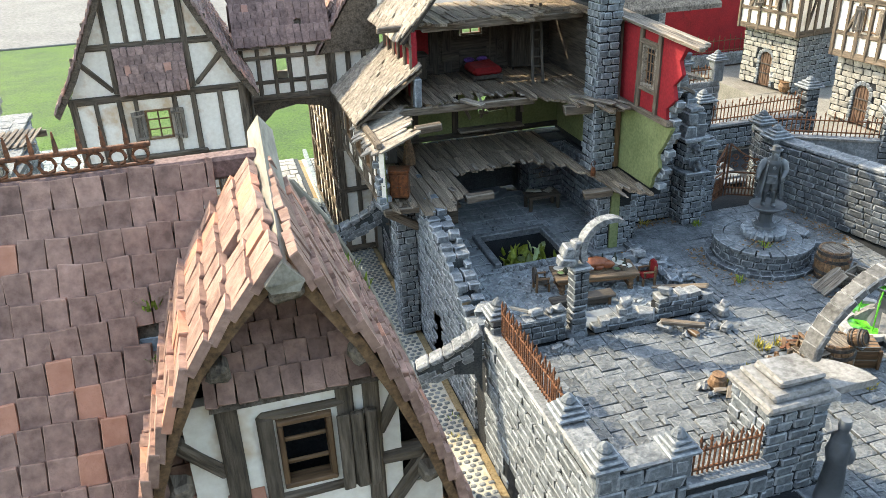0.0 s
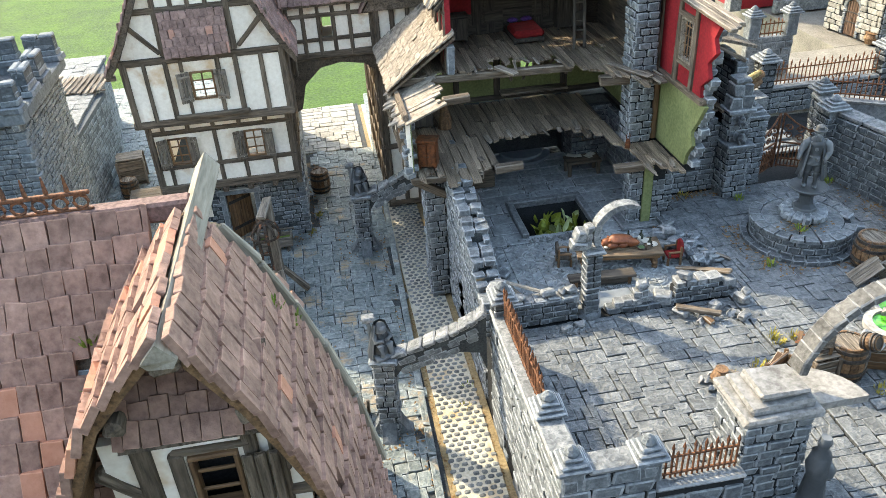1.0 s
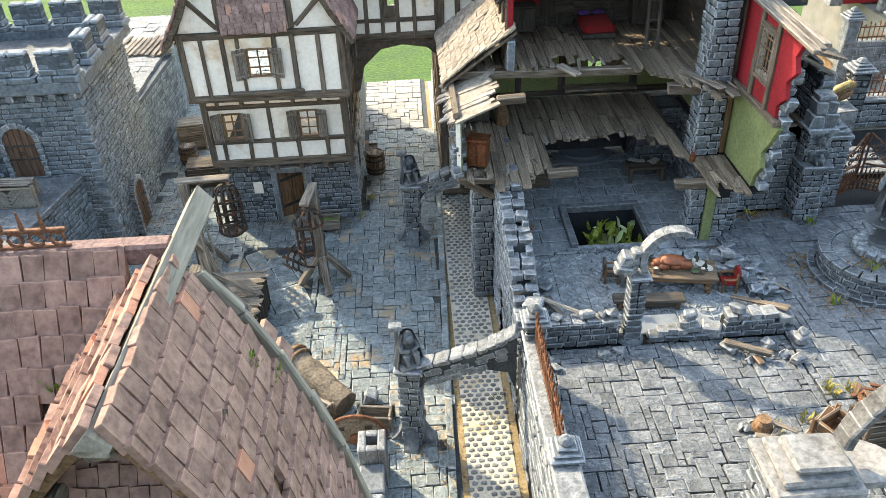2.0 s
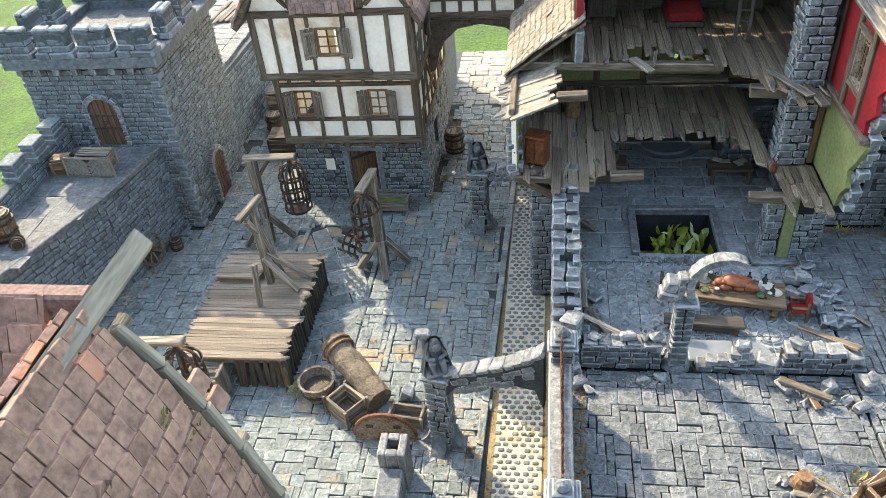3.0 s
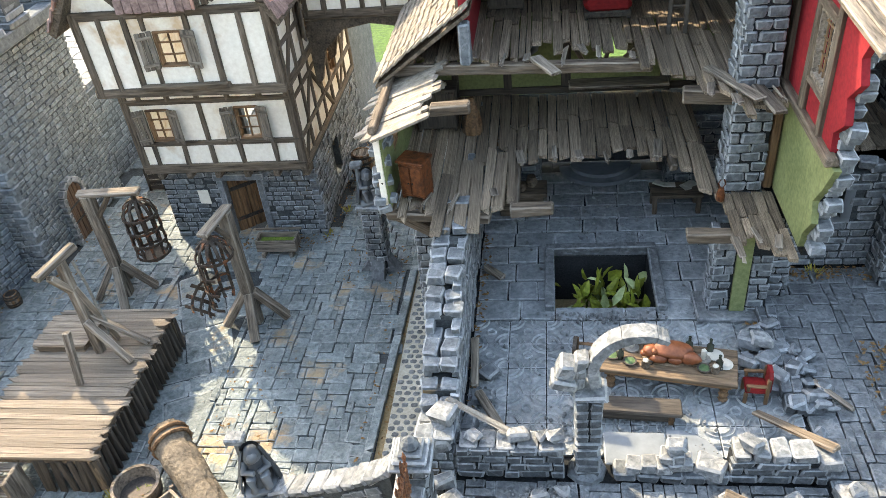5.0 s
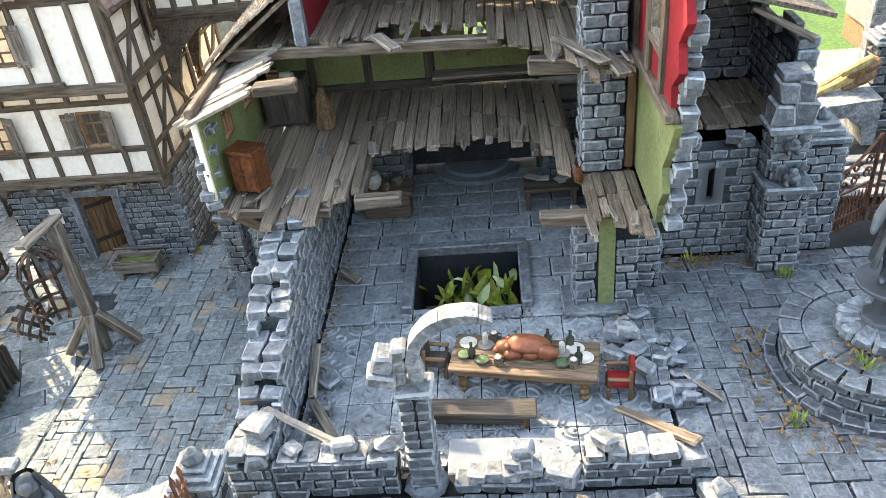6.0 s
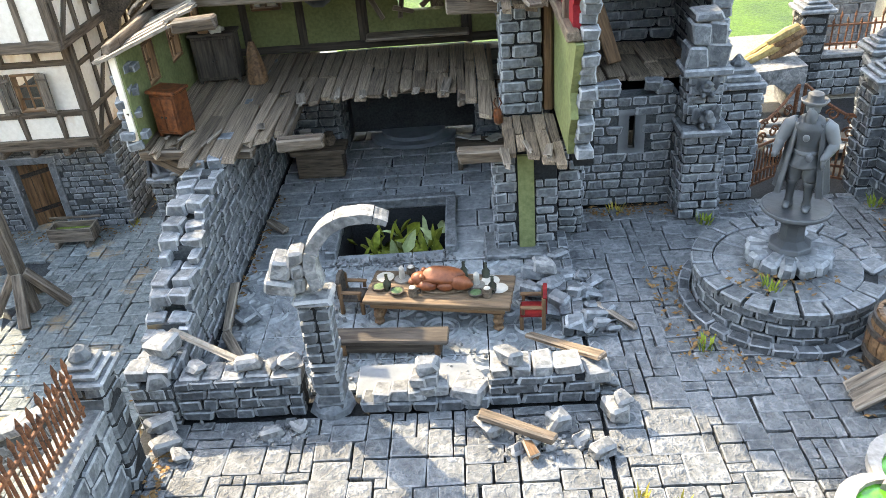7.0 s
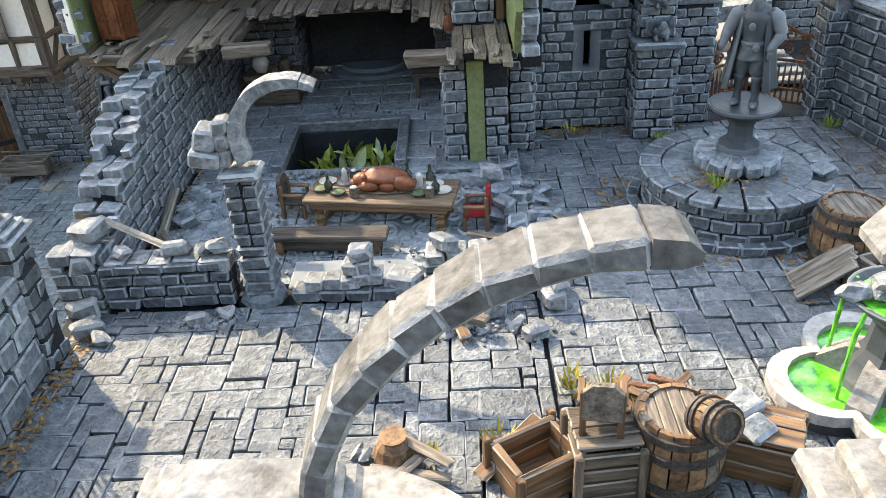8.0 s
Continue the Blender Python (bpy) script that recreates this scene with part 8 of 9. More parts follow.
for x, y in ((-1.85, -0.25), (1.55, 0.75), (1.9, -0.1), (0.75, 0.75)):
    s = Shape().lathe([(0.14, 0), (0.15, 0.3), (0.06, 0.42), (0.055, 0.6), (0.07, 0.62)], 10)
    smooth(solo("bottle", s, GLASSY, on_table(x, y), "small dark glass bottle on the table", "bottle", "bottles"))
for x, y in ((-1.45, 0.4), (1.3, 0.2)):
    c = thing("candle", *on_table(x, y), "short pale candle on a round wooden stand", "candle", "candles")
    part("stand", Shape().lathe([(0.3, 0), (0.3, 0.06), (0.12, 0.1)], 14), SAND, c)
    part("wax", Shape().lathe([(0.11, 0.08), (0.1, 0.5), (0.05, 0.58)], 8, (0, 0, 0), 0, 0.08), CHINA, c)
for x, y in ((-1.2, 0.75), (-0.85, -0.55), (1.75, -0.4)):
    m = thing("tankard", *on_table(x, y), "small iron-bound wooden tankard of ale", "mug", "tankards")
    part("body", Shape().lathe([(0.16, 0), (0.17, 0.15), (0.15, 0.34), (0.12, 0.34), (0.12, 0.25)], 12), TIMBER, m)
    part("foam", Shape().lathe([(0.12, 0.3), (0.11, 0.36), (0.03, 0.4)], 10), CHINA, m)
    part("handle", Shape().tube([(0.16, 0, 0.08), (0.27, 0, 0.12), (0.27, 0, 0.25), (0.15, 0, 0.29)], 0.025, 5), IRON, m)
bn = thing("bench", 17.0, 37.9, 0, "plain brown wooden bench in front of the dining table", "bench", rz=-4)
part("seat", Shape().box((-2.0, -0.42, 0.5), (2.0, 0.42, 0.68), 0.05, 0.02), DARKW, bn)
for x in (-1.6, 1.6):
    part("leg", Shape().box((x - 0.1, -0.36, 0), (x + 0.1, 0.36, 0.5), 0.03), WARM, bn)
part("rail", Shape().box((-1.75, -0.3, 0.1), (1.75, 0.3, 0.49), 0.03), DARKW, bn)


def chair(at, rz, cloth, label):
    c = thing("armchair", *at, label, "chair", "dining chairs", "", rz)
    part("seat", Shape().box((-0.42, -0.42, 0.52), (0.42, 0.42, 0.66), 0.05), cloth or DARKW, c)
    part("backrest", Shape().prism([(-0.4, 0.66), (-0.4, 1.35), (-0.2, 1.55), (0.2, 1.55), (0.4, 1.35), (0.4, 0.66)], "y", 0.36, 0.5), cloth or DARKW, c)
    for sx in (-1, 1):
        for sy in (-1, 1):
            part("leg", Shape().box((sx * 0.38 - 0.07, sy * 0.38 - 0.07, 0), (sx * 0.38 + 0.07, sy * 0.38 + 0.07, 0.52 if sy < 0 else 1.3), 0.02), WARM, c)
        part("arm", Shape().box((sx * 0.42 - 0.08, -0.42, 0.9), (sx * 0.42 + 0.08, 0.34, 1.0), 0.03), WARM, c)
        part("arm_post", Shape().box((sx * 0.42 - 0.05, -0.38, 0.66), (sx * 0.42 + 0.05, -0.26, 0.9), 0.02), WARM, c)
    return c


REDC = material("red_cloth", (0.11, 0.005, 0.006), (0.25, 0.012, 0.012), 0.8, 500, 100, 0.5, 0.1)
chair((21.9, 39.0, 0), -95, REDC, "wooden armchair with red upholstery at the end of the table")
chair((15.5, 40.5, 0), 82, None, "dark carved wooden armchair at the head of the table")

# plants in the pit
LEAF = material("broad_leaf", (0.08, 0.11, 0.012), (0.28, 0.30, 0.04), 0.6, 500, 90, 0.3, 0.5)
LEAF2 = material("pale_leaf", (0.28, 0.34, 0.14), (0.50, 0.56, 0.30), 0.6, 500, 90, 0.3, 0.3)
part("pit_floor", Shape().box((PIT[0], PIT[1], -3.3), (PIT[2], PIT[3], -3.0), 0.02), MUD, rn)
pl = thing("pit_plants", (PIT[0] + PIT[2]) / 2, (PIT[1] + PIT[3]) / 2 - 0.2, -3.0, "bushy yellow-green broad-leaved plants growing in the cellar pit", "plant")
for k in range(58):
    x, y = rnd.uniform(-2.0, 2.0), rnd.uniform(-1.6, 1.7)
    h = rnd.uniform(1.2, 2.6) + (0.4 if y < 0 else 0)
    w, l = rnd.uniform(0.22, 0.34), rnd.uniform(0.8, 1.3)
    s = Shape()
    v = [(0, 0, 0), (-w, 0.04, l * 0.35), (0, -0.08, l * 0.4), (w, 0.04, l * 0.35), (-w * 0.6, 0.08, l * 0.75), (0, 0, l * 0.78), (w * 0.6, 0.08, l * 0.75), (0, 0.16, l)]
    M = Matrix.Translation((x, y, h - 0.6)) @ pose(0, 0, 0, rnd.uniform(-55, 35), rnd.uniform(-40, 40), rnd.uniform(0, 360))
    s.add(v, [(0, 2, 1), (0, 3, 2), (1, 2, 5, 4), (2, 3, 6, 5), (4, 5, 7), (5, 6, 7)], 0, M)
    s.add(v, [(1, 2, 0), (2, 3, 0), (4, 5, 2, 1), (5, 6, 3, 2), (7, 5, 4), (7, 6, 5)], 0, M @ Matrix.Translation((0, 0.015, 0)))
    part("leaf", s, LEAF if rnd.random() < 0.72 else LEAF2, pl)
for k in range(14):
    x, y = rnd.uniform(-1.8, 1.8), rnd.uniform(-1.4, 1.5)
    part("stem", Shape().tube([(x, y, 0), (x + jit(0.2), y + jit(0.2), 0.9), (x + jit(0.3), y + jit(0.3), 1.7)], 0.05, 5), MOSS, pl)

# furniture on the floors of the ruin
def cabinet(at, size, rz, label, mats, group=""):
    w, d_, h = size
    c = thing("cabinet", *at, label, "cabinet", group, "", rz)
    part("body", Shape().box((-w / 2, -d_ / 2, 0.15), (w / 2, d_ / 2, h), 0.04, 0.01), mats, c)
    part("cornice", Shape().box((-w / 2 - 0.08, -d_ / 2 - 0.08, h), (w / 2 + 0.08, d_ / 2 + 0.08, h + 0.14), 0.04), mats, c)
    for sx in (-1, 1):
        dd = part("door", Shape().box((min(0.02 * sx, sx * (w / 2 - 0.08)), -d_ / 2 - 0.06, 0.3), (max(0.02 * sx, sx * (w / 2 - 0.08)), -d_ / 2 - 0.005, h - 0.12), 0.03), mats, c)
        part("knob", Shape().lump((sx * 0.1, -d_ / 2 - 0.1, h * 0.5), (0.05, 0.05, 0.05), 0, 0, 1), IRON, dd)
        for sy in (-1, 1):
            part("foot", Shape().box((sx * (w / 2 - 0.1) - 0.07, sy * (d_ / 2 - 0.1) - 0.07, 0), (sx * (w / 2 - 0.1) + 0.07, sy * (d_ / 2 - 0.1) + 0.07, 0.15), 0.02), mats, c)
    return c


ORANGE = material("wood_orange", (0.030, 0.012, 0.007), (0.22, 0.070, 0.025), 0.45, 500, 90, 0.4, 0.2)
cabinet((8.3, 46.3, 5.0), (1.2, 0.9, 1.8), -20, "small orange-brown wooden cabinet on the broken floor", ORANGE)
cabinet((8.6, 52.6, 5.0), (2.0, 1.0, 2.2), 0, "dark wooden sideboard heaped with clutter", DARKW)
cabinet((12.1, 56.2, 9.7), (1.8, 0.9, 1.8), 0, "dark carved chest of drawers against the upper wall", DARKW)
cabinet((20.8, 56.6, 9.7), (2.2, 0.9, 3.2), 0, "tall dark wooden wardrobe against the upper wall", DARKW)
for k in range(6):
    s = Shape().box((-0.25, -0.18, 0), (0.25, 0.18, rnd.uniform(0.15, 0.4)), 0.03, 0.03)
    solo("book", s, rnd.choice((WARM, PLANK, CHINA)), (8.0 + jit(0.7) + 0.5, 52.5 + jit(0.3), 7.35), "worn book lying on the dark sideboard", "book", "books", rz=jit(60))
s = Shape()
s.lathe([(0.5, 0), (0.45, 0.6), (0.3, 1.3), (0.12, 1.9)], 8, (0, 0, 0), 0, 0.15)
solo("sack", s, WARM, (10.4, 52.0, 5.0), "slumped brown cloth sack on the plank floor", "sack")
bd = thing("bed", 17.0, 55.6, 9.7, "small bed with a red quilt and purple pillows, upstairs", "bed")
part("frame", Shape().box((-1.1, -1.7, 0.1), (1.1, 1.6, 0.4), 0.05), DARKW, bd)
part("mattress", Shape().box((-1.0, -1.6, 0.41), (1.0, 1.5, 0.7), 0.12), DARKW, bd)
part("quilt", Shape().box((-1.08, -1.72, 0.3), (1.08, 0.7, 0.95), 0.2, 0.06), REDC, bd)
part("headboard", Shape().box((-1.1, 1.6, 0.1), (1.1, 1.75, 1.7), 0.05), DARKW, bd)
PURP = material("purple_cloth", (0.05, 0.02, 0.12), (0.18, 0.09, 0.32), 0.8, 900, 150, 0.2, 0.1)
for x in (-0.5, 0.5):
    part("pillow", Shape().lump((x, 1.1, 0.95), (0.42, 0.3, 0.18), 0.08), PURP, bd)
for sx in (-1, 1):
    for sy in (-1.6, 1.6):
        part("leg", Shape().box((sx * 1.0 - 0.08, sy - 0.08, 0), (sx * 1.0 + 0.08, sy + 0.08, 0.1), 0.02), DARKW, bd)
# ladder shape stands in for a dark post wound with vines
ld = thing("ladder", 19.9, 51.8, 9.7, "rough dark ladder standing in for a vine-wound post up to the loft", "ladder")
for x in (-0.35, 0.35):
    part("rail", Shape().beam((x, 0, 0), (x + 0.3, 1.3, 5.2), 0.18, 0.18, 0.03, 0.03), DARKW, ld)
for k in range(8):
    t = (k + 1) / 9
    part("rung", Shape().beam((-0.35 + 0.3 * t, 1.3 * t, 5.2 * t), (0.35 + 0.3 * t, 1.3 * t, 5.2 * t), 0.12, 0.12, 0.02), DARKW, ld)
ds = thing("side_table", 20.6, 52.2, 0, "dark wooden side table strewn with papers and bones of a meal", "table")
part("top", Shape().box((-1.3, -0.7, 1.0), (1.3, 0.7, 1.18), 0.04, 0.02), TIMBER, ds)
for sx in (-1, 1):
    for sy in (-1, 1):
        part("leg", Shape().box((sx * 1.1 - 0.12, sy * 0.5 - 0.12, 0), (sx * 1.1 + 0.12, sy * 0.5 + 0.12, 1.0), 0.03), TIMBER, ds)
for k in range(5):
    s = Shape().box((-0.3, -0.2, 0), (0.3, 0.2, 0.05), 0.01, 0.02)
    solo("paper", s, CHINA, (20.6 + jit(0.9), 52.2 + jit(0.4), 1.19 + 0.05 * k), "pale paper sheet lying on the side table", "paper", "papers", rz=jit(70))
cn = thing("work_bench", 12.6, 52.2, 0, "dark wooden counter with pots beside the hearth", "bench")
part("top", Shape().box((-1.3, -0.7, 1.3), (1.4, 0.7, 1.5), 0.04, 0.02), TIMBER, cn)
part("body", Shape().box((-1.1, -0.5, 0), (1.2, 0.6, 1.29), 0.04), TIMBER, cn)
for x, y, k in ((-0.5, 0.0, 1.2), (0.6, 0.1, 0.9), (0.1, -0.3, 0.7)):
    s = Shape().lathe([(0.2 * k, 0), (0.36 * k, 0.25 * k), (0.3 * k, 0.5 * k), (0.2 * k, 0.6 * k), (0.26 * k, 0.68 * k)], 12)
    smooth(solo("clay_pot", s, CHINA if k > 1 else TIMBER, (12.6 + x, 52.2 + y, 1.5), "small clay pot on the hearth counter", "pot", "pots"))
s = Shape()
s.lathe([(0.28, 0), (0.3, 0.5), (0.2, 0.9)], 8, (0, 0, 0), 0, 0.1)
s.tube([(-0.05, 0, 0.9), (-0.25, 0, 1.3), (-0.1, 0, 1.6)], 0.06, 5)
s.tube([(0.05, 0, 0.9), (0.25, 0, 1.25), (0.12, 0, 1.6)], 0.06, 5)
s.v = [(x * 0.6, y * 0.6, z * 0.62) for x, y, z in s.v]
solo("antler_trophy", s, ORANGE, (21.2, 45.4, 4.95), "small red-brown trophy with pale antlers on the plank floor", "trophy")

# fallen stones and timbers in and before the ruin
BLK = [(10.2, 36.0, 2.2, 0.95), (10.1, 35.4, 1.6, 1.0), (10.9, 37.2, 0.3, 0.8), (12.9, 35.4, 1.8, 0.8), (11.3, 35.35, 1.75, 0.6), (13.8, 35.4, 1.75, 0.55), (14.25, 35.3, 1.8, 0.6), (19.6, 35.2, 0.42, 1.0), (18.35, 35.3, 1.45, 0.7), (20.9, 35.3, 1.6, 0.75),
       (11.6, 40.0, 0.25, 0.8), (11.3, 38.6, 0.2, 0.9), (12.3, 36.8, 0.2, 0.5), (14.4, 34.2, 0.25, 0.5), (13.6, 34.1, 0.15, 0.6), (20.2, 33.9, 0.2, 0.8), (21.4, 33.2, 0.2, 0.45), (22.2, 33.9, 0.25, 0.8), (22.8, 33.2, 0.2, 0.55), (23.3, 32.7, 0.2, 0.7), (21.9, 33.0, 0.12, 0.35), (23.9, 34.2, 0.3, 0.9), (24.1, 34.1, 0.75, 0.5), (20.9, 32.9, 0.1, 0.4), (24.0, 35.6, 0.25, 0.6),
       (22.2, 41.6, 0.45, 1.0), (22.7, 40.6, 0.45, 0.95), (22.0, 40.6, 0.35, 0.8), (22.9, 39.6, 0.4, 0.8), (23.4, 41.2, 0.35, 0.8), (22.5, 41.2, 0.95, 0.8), (24.1, 40.2, 0.2, 0.6), (24.5, 39.2, 0.2, 0.55), (24.0, 39.5, 0.25, 0.6), (24.3, 41.0, 0.2, 0.6), (23.7, 38.2, 0.3, 0.6), (23.2, 42.6, 0.4, 0.7), (24.6, 38.3, 0.15, 0.45),
       (10.5, 33.7, 0.25, 0.8), (11.0, 33.3, 0.15, 0.6), (10.2, 34.3, 0.5, 0.8)]
for x, y, z, k in BLK:
    pale = y < 36 or z > 0.7
    rubble((x, y, z), (k, k * 0.72, k * 0.6), (PALE, PALE_EDGE) if pale else (STONE, STONE_EDGE), "fallen pale grey masonry block among the rubble" if pale else "fallen blue-grey masonry block among the rubble")
rb = random.Random(3)
for k in range(22):
    y = rb.uniform(36.6, 43.2)
    b = rb.uniform(0.45, 0.85)
    rubble((23.3 + (y - 40) * -0.05 + rb.uniform(-0.75, 0.75), y, b * 0.28 + (0.35 if k % 3 == 0 else 0.0)), (b, b * 0.75, b * 0.55), (STONE, STONE_EDGE), "fallen blue-grey masonry block among the rubble", (rb.uniform(-16, 16), rb.uniform(-16, 16), rb.uniform(0, 90)))
gr = Shape()
for k in range(900):
    c = rb.choice(((21.8, 33.4, 1.6, 0.9), (23.2, 40.3, 1.3, 1.6), (11.2, 38, 0.7, 2.5), (18.9, 36.0, 1.0, 0.6), (13.8, 34.1, 1.0, 0.4), (16.5, 43.6, 2.5, 0.4), (17, 41, 5, 4), (17, 50, 5, 4), (16.5, 37.0, 4, 1.2)))
    gx, gy = rb.gauss(c[0], c[2] * 0.5), rb.gauss(c[1], c[3] * 0.5)
    if PIT[0] < gx < PIT[2] and PIT[1] < gy < PIT[3] or gy > 56 or gx < 10.7 and gy > 34.6:
        continue
    gr.lump((gx, gy, 0.04), (rb.uniform(0.03, 0.1),) * 3, 0.4, 0, 1)
solo("stone_chips", gr, PALE, (0, 0, 0), "scatter of small pale stone chips and grit", "rubble", kind="stuff")


def timber_piece(a, b, w, h, label, mats=None):
    a, b = Vector(a), Vector(b)
    s = Shape().beam(a - a, b - a, w, h, 0.05, 0.05, 0, (0, 0, 1), 1)
    return solo("loose_timber", s, mats or (PLANK, PLANK_EDGE), tuple(a), label, "timber", "loose timbers")


timber_piece((10.3, 36.6, 2.35), (13.0, 35.3, 1.75), 0.24, 0.14, "pale split batten leaning over the broken wall", (SAND, PLANK_EDGE))
timber_piece((11.2, 38.6, 0.6), (12.4, 36.6, 0.2), 0.35, 0.2, "dark charred plank lying inside the wall")
timber_piece((10.9, 41.5, 0.8), (11.0, 39.2, 0.2), 0.3, 0.2, "dark charred plank lying inside the wall")
timber_piece((11.0, 47.0, 0.3), (11.9, 46.2, 0.2), 0.35, 0.25, "dark charred plank lying inside the wall")
timber_piece((21.6, 37.8, 0.4), (23.7, 35.3, 1.35), 0.34, 0.22, "long dark weathered beam resting on the broken wall", (TIMBER, PLANK))
timber_piece((19.9, 34.0, 0.55), (22.0, 32.9, 0.45), 0.34, 0.24, "dark weathered beam fallen before the broken wall", (TIMBER, PLANK))
timber_piece((21.2, 33.2, 0.2), (21.4, 32.5, 0.15), 0.3, 0.3, "short sawn timber block among the rubble", (WARM, PLANK_EDGE))
timber_piece((24.2, 39.6, 0.3), (25.3, 38.2, 0.15), 0.26, 0.18, "short dark plank lying on the flagstones")

# barrel heap near the gate
barrel("wooden_barrel", (25.75, 27.5, 0), 1.0, 2.05, "big iron-hooped oak barrel with a keg on its lid")
barrel("small_keg", (25.95, 26.95, 2.45), 0.42, 0.8, "small open keg lying on the barrel lid", "", 70, 0, 25, False)
barrel("wooden_barrel", (32.85, 35.8, 0), 1.05, 2.0, "iron-hooped oak barrel beside the round fountain")
crate((22.85, 27.6, 0), (1.6, 1.3, 1.1), 28, "splintered open wooden crate by the barrel", True, (WARM, PLANK_EDGE))
crate((24.2, 27.4, 0), (1.25, 1.25, 1.6), 5, "closed wooden crate carrying a broken chair", False, (TIMBER, PLANK_EDGE))
c = chair((24.15, 27.5, 1.62), 170, PLANK, "broken little wooden chair set on top of a crate")
crate((27.5, 27.9, 0), (1.9, 1.2, 1.1), -22, "long wooden crate with a stone slab across it", False, (WARM, PLANK_EDGE))
rubble((27.3, 28.2, 1.38), (1.0, 0.6, 0.4), (PALE, PALE_EDGE), "pale stone slab lying on the crate")
rubble((27.4, 27.6, 1.36), (0.7, 0.5, 0.36), (STONE, STONE_EDGE), "dark stone slab lying on the crate")
for k in range(16):
    s = Shape().beam((-0.4, 0, 0.06), (0.4, 0, 0.08 + 0.05 * (k % 4)), 0.2, 0.07, 0.02, 0.03)
    solo("wood_splinter", s, WARM if k % 2 else RUST, (25.7 + jit(0.9), 30.0 + jit(0.5), 0.05 * (k % 5)), "red-brown wood splinter in the scrap heap", "wood", "wood splinters", rz=rnd.uniform(0, 180))
for q in ((25.0, 30.6), (25.5, 29.6), (22.6, 28.6), (24.0, 30.4), (26.8, 25.9), (22.0, 28.9)):
    tuft((q[0], q[1], 0), 0.35, 34, 0.5, YTUFT, "bright yellow-green moss tuft by the scrap heap")
for a, b in (((22.0, 28.2, 0.3), (23.4, 29.0, 0.5)), ((21.6, 27.6, 0.2), (23.0, 28.6, 0.9))):
    timber_piece(a, b, 0.4, 0.16, "split red-brown plank by the crates", (WARM, PLANK_EDGE))
for k in range(3):
    timber_piece((30.8 + 0.05 * k, 33.95 + 0.43 * k, 0.12), (32.3 + 0.1 * k, 34.0 + 0.43 * k, 1.15), 0.4, 0.14, "weathered board leaning on the barrel")
crate((33.4, 34.2, 0), (1.5, 1.2, 1.1), 20, "small wooden crate behind the leaning boards", True)

# green fountain
GREEN = material("slime_green", (0.006, 0.07, 0.006), (0.13, 0.62, 0.05), 0.12, 260, 140, 0.4, 0.0, spec=0.7, lo=0.35, hi=0.62)
gf = thing("slime_fountain", 31.15, 29.7, 0, "white quatrefoil basin of bright green slime round a carved pedestal", "fountain")
def quatre(r, k):
    out = []
    for i in range(48):
        a = 2 * math.pi * i / 48
        b = (a + math.pi / 4) % (math.pi / 2) - math.pi / 4
        q = r * (k * math.cos(b) + math.sqrt(max(0.0, 0.8 - (k * math.sin(b)) ** 2)))
        out.append((math.cos(a) * q, math.sin(a) * q))
    return out
o, i_, u = quatre(1.42, 0.98), quatre(1.16, 0.98), quatre(1.26, 0.98)
n = 48
v = [(x, y, 0.42) for x, y in o] + [(x, y, 0.72) for x, y in o] + [(x, y, 0.72) for x, y in i_] + [(x, y, 0.3) for x, y in i_]
part("basin_foot", Shape().add([(x, y, 0) for x, y in u] + [(x, y, 0.43) for x, y in u], [(k, (k + 1) % n, n + (k + 1) % n, n + k) for k in range(n)]), STATUE, gf, "shadowed dark stone foot")
f = []
for k in range(n):
    j = (k + 1) % n
    f += [(k, j, n + j, n + k), (n + k, n + j, 2 * n + j, 2 * n + k), (2 * n + k, 2 * n + j, 3 * n + j, 3 * n + k)]
part("basin", Shape().add(v, f), (GATE_EDGE,), gf, "white stone basin rim")
part("slime", Shape().add([(x, y, 0.56 + 0.02 * math.sin(k * 1.7)) for k, (x, y) in enumerate(quatre(1.17, 0.98))] + [(0, 0, 0.6)], [(k, (k + 1) % 48, 48) for k in range(48)]), GREEN, gf, "glossy bright green slime")
part("pedestal", Shape().lathe([(1.0, 0.3), (1.0, 0.8), (0.8, 1.3), (0.62, 1.6), (0.55, 2.3), (0.7, 2.5)], 8), STATUE, gf)
for a in (45, 135, 225, 315):
    part("pedestal_wing", Shape().prism([(0.5, 0.3), (1.55, 0.3), (1.5, 0.75), (0.9, 1.35), (0.5, 1.5)], "y", -0.28, 0.28, 0, pose(0, 0, 0, 0, 0, a)), GATE, gf)
part("upper_bowl", Shape().lathe([(0.5, 2.5), (0.95, 2.72), (1.2, 2.95), (1.25, 3.05), (1.15, 3.06), (0.95, 2.92), (0.2, 2.85)], 28), STATUE, gf)
part("upper_slime", Shape().lathe([(1.0, 2.94), (0.96, 2.98), (0.3, 3.02)], 20), GREEN, gf)
for a in (2.3, 3.5, 4.9):
    part("slime_stream", Shape().tube([(1.12 * math.cos(a), 1.12 * math.sin(a), 3.05), (1.3 * math.cos(a), 1.3 * math.sin(a), 2.4), (1.38 * math.cos(a), 1.38 * math.sin(a), 0.58)], [0.05, 0.06, 0.045], 7), GREEN, gf)
part("spout_head", Shape().lump((-1.1, 0.1, 3.15), (0.5, 0.25, 0.22), 0.3).lump((-0.5, 0.0, 3.35), (0.4, 0.35, 0.35), 0.3), PALE, gf)

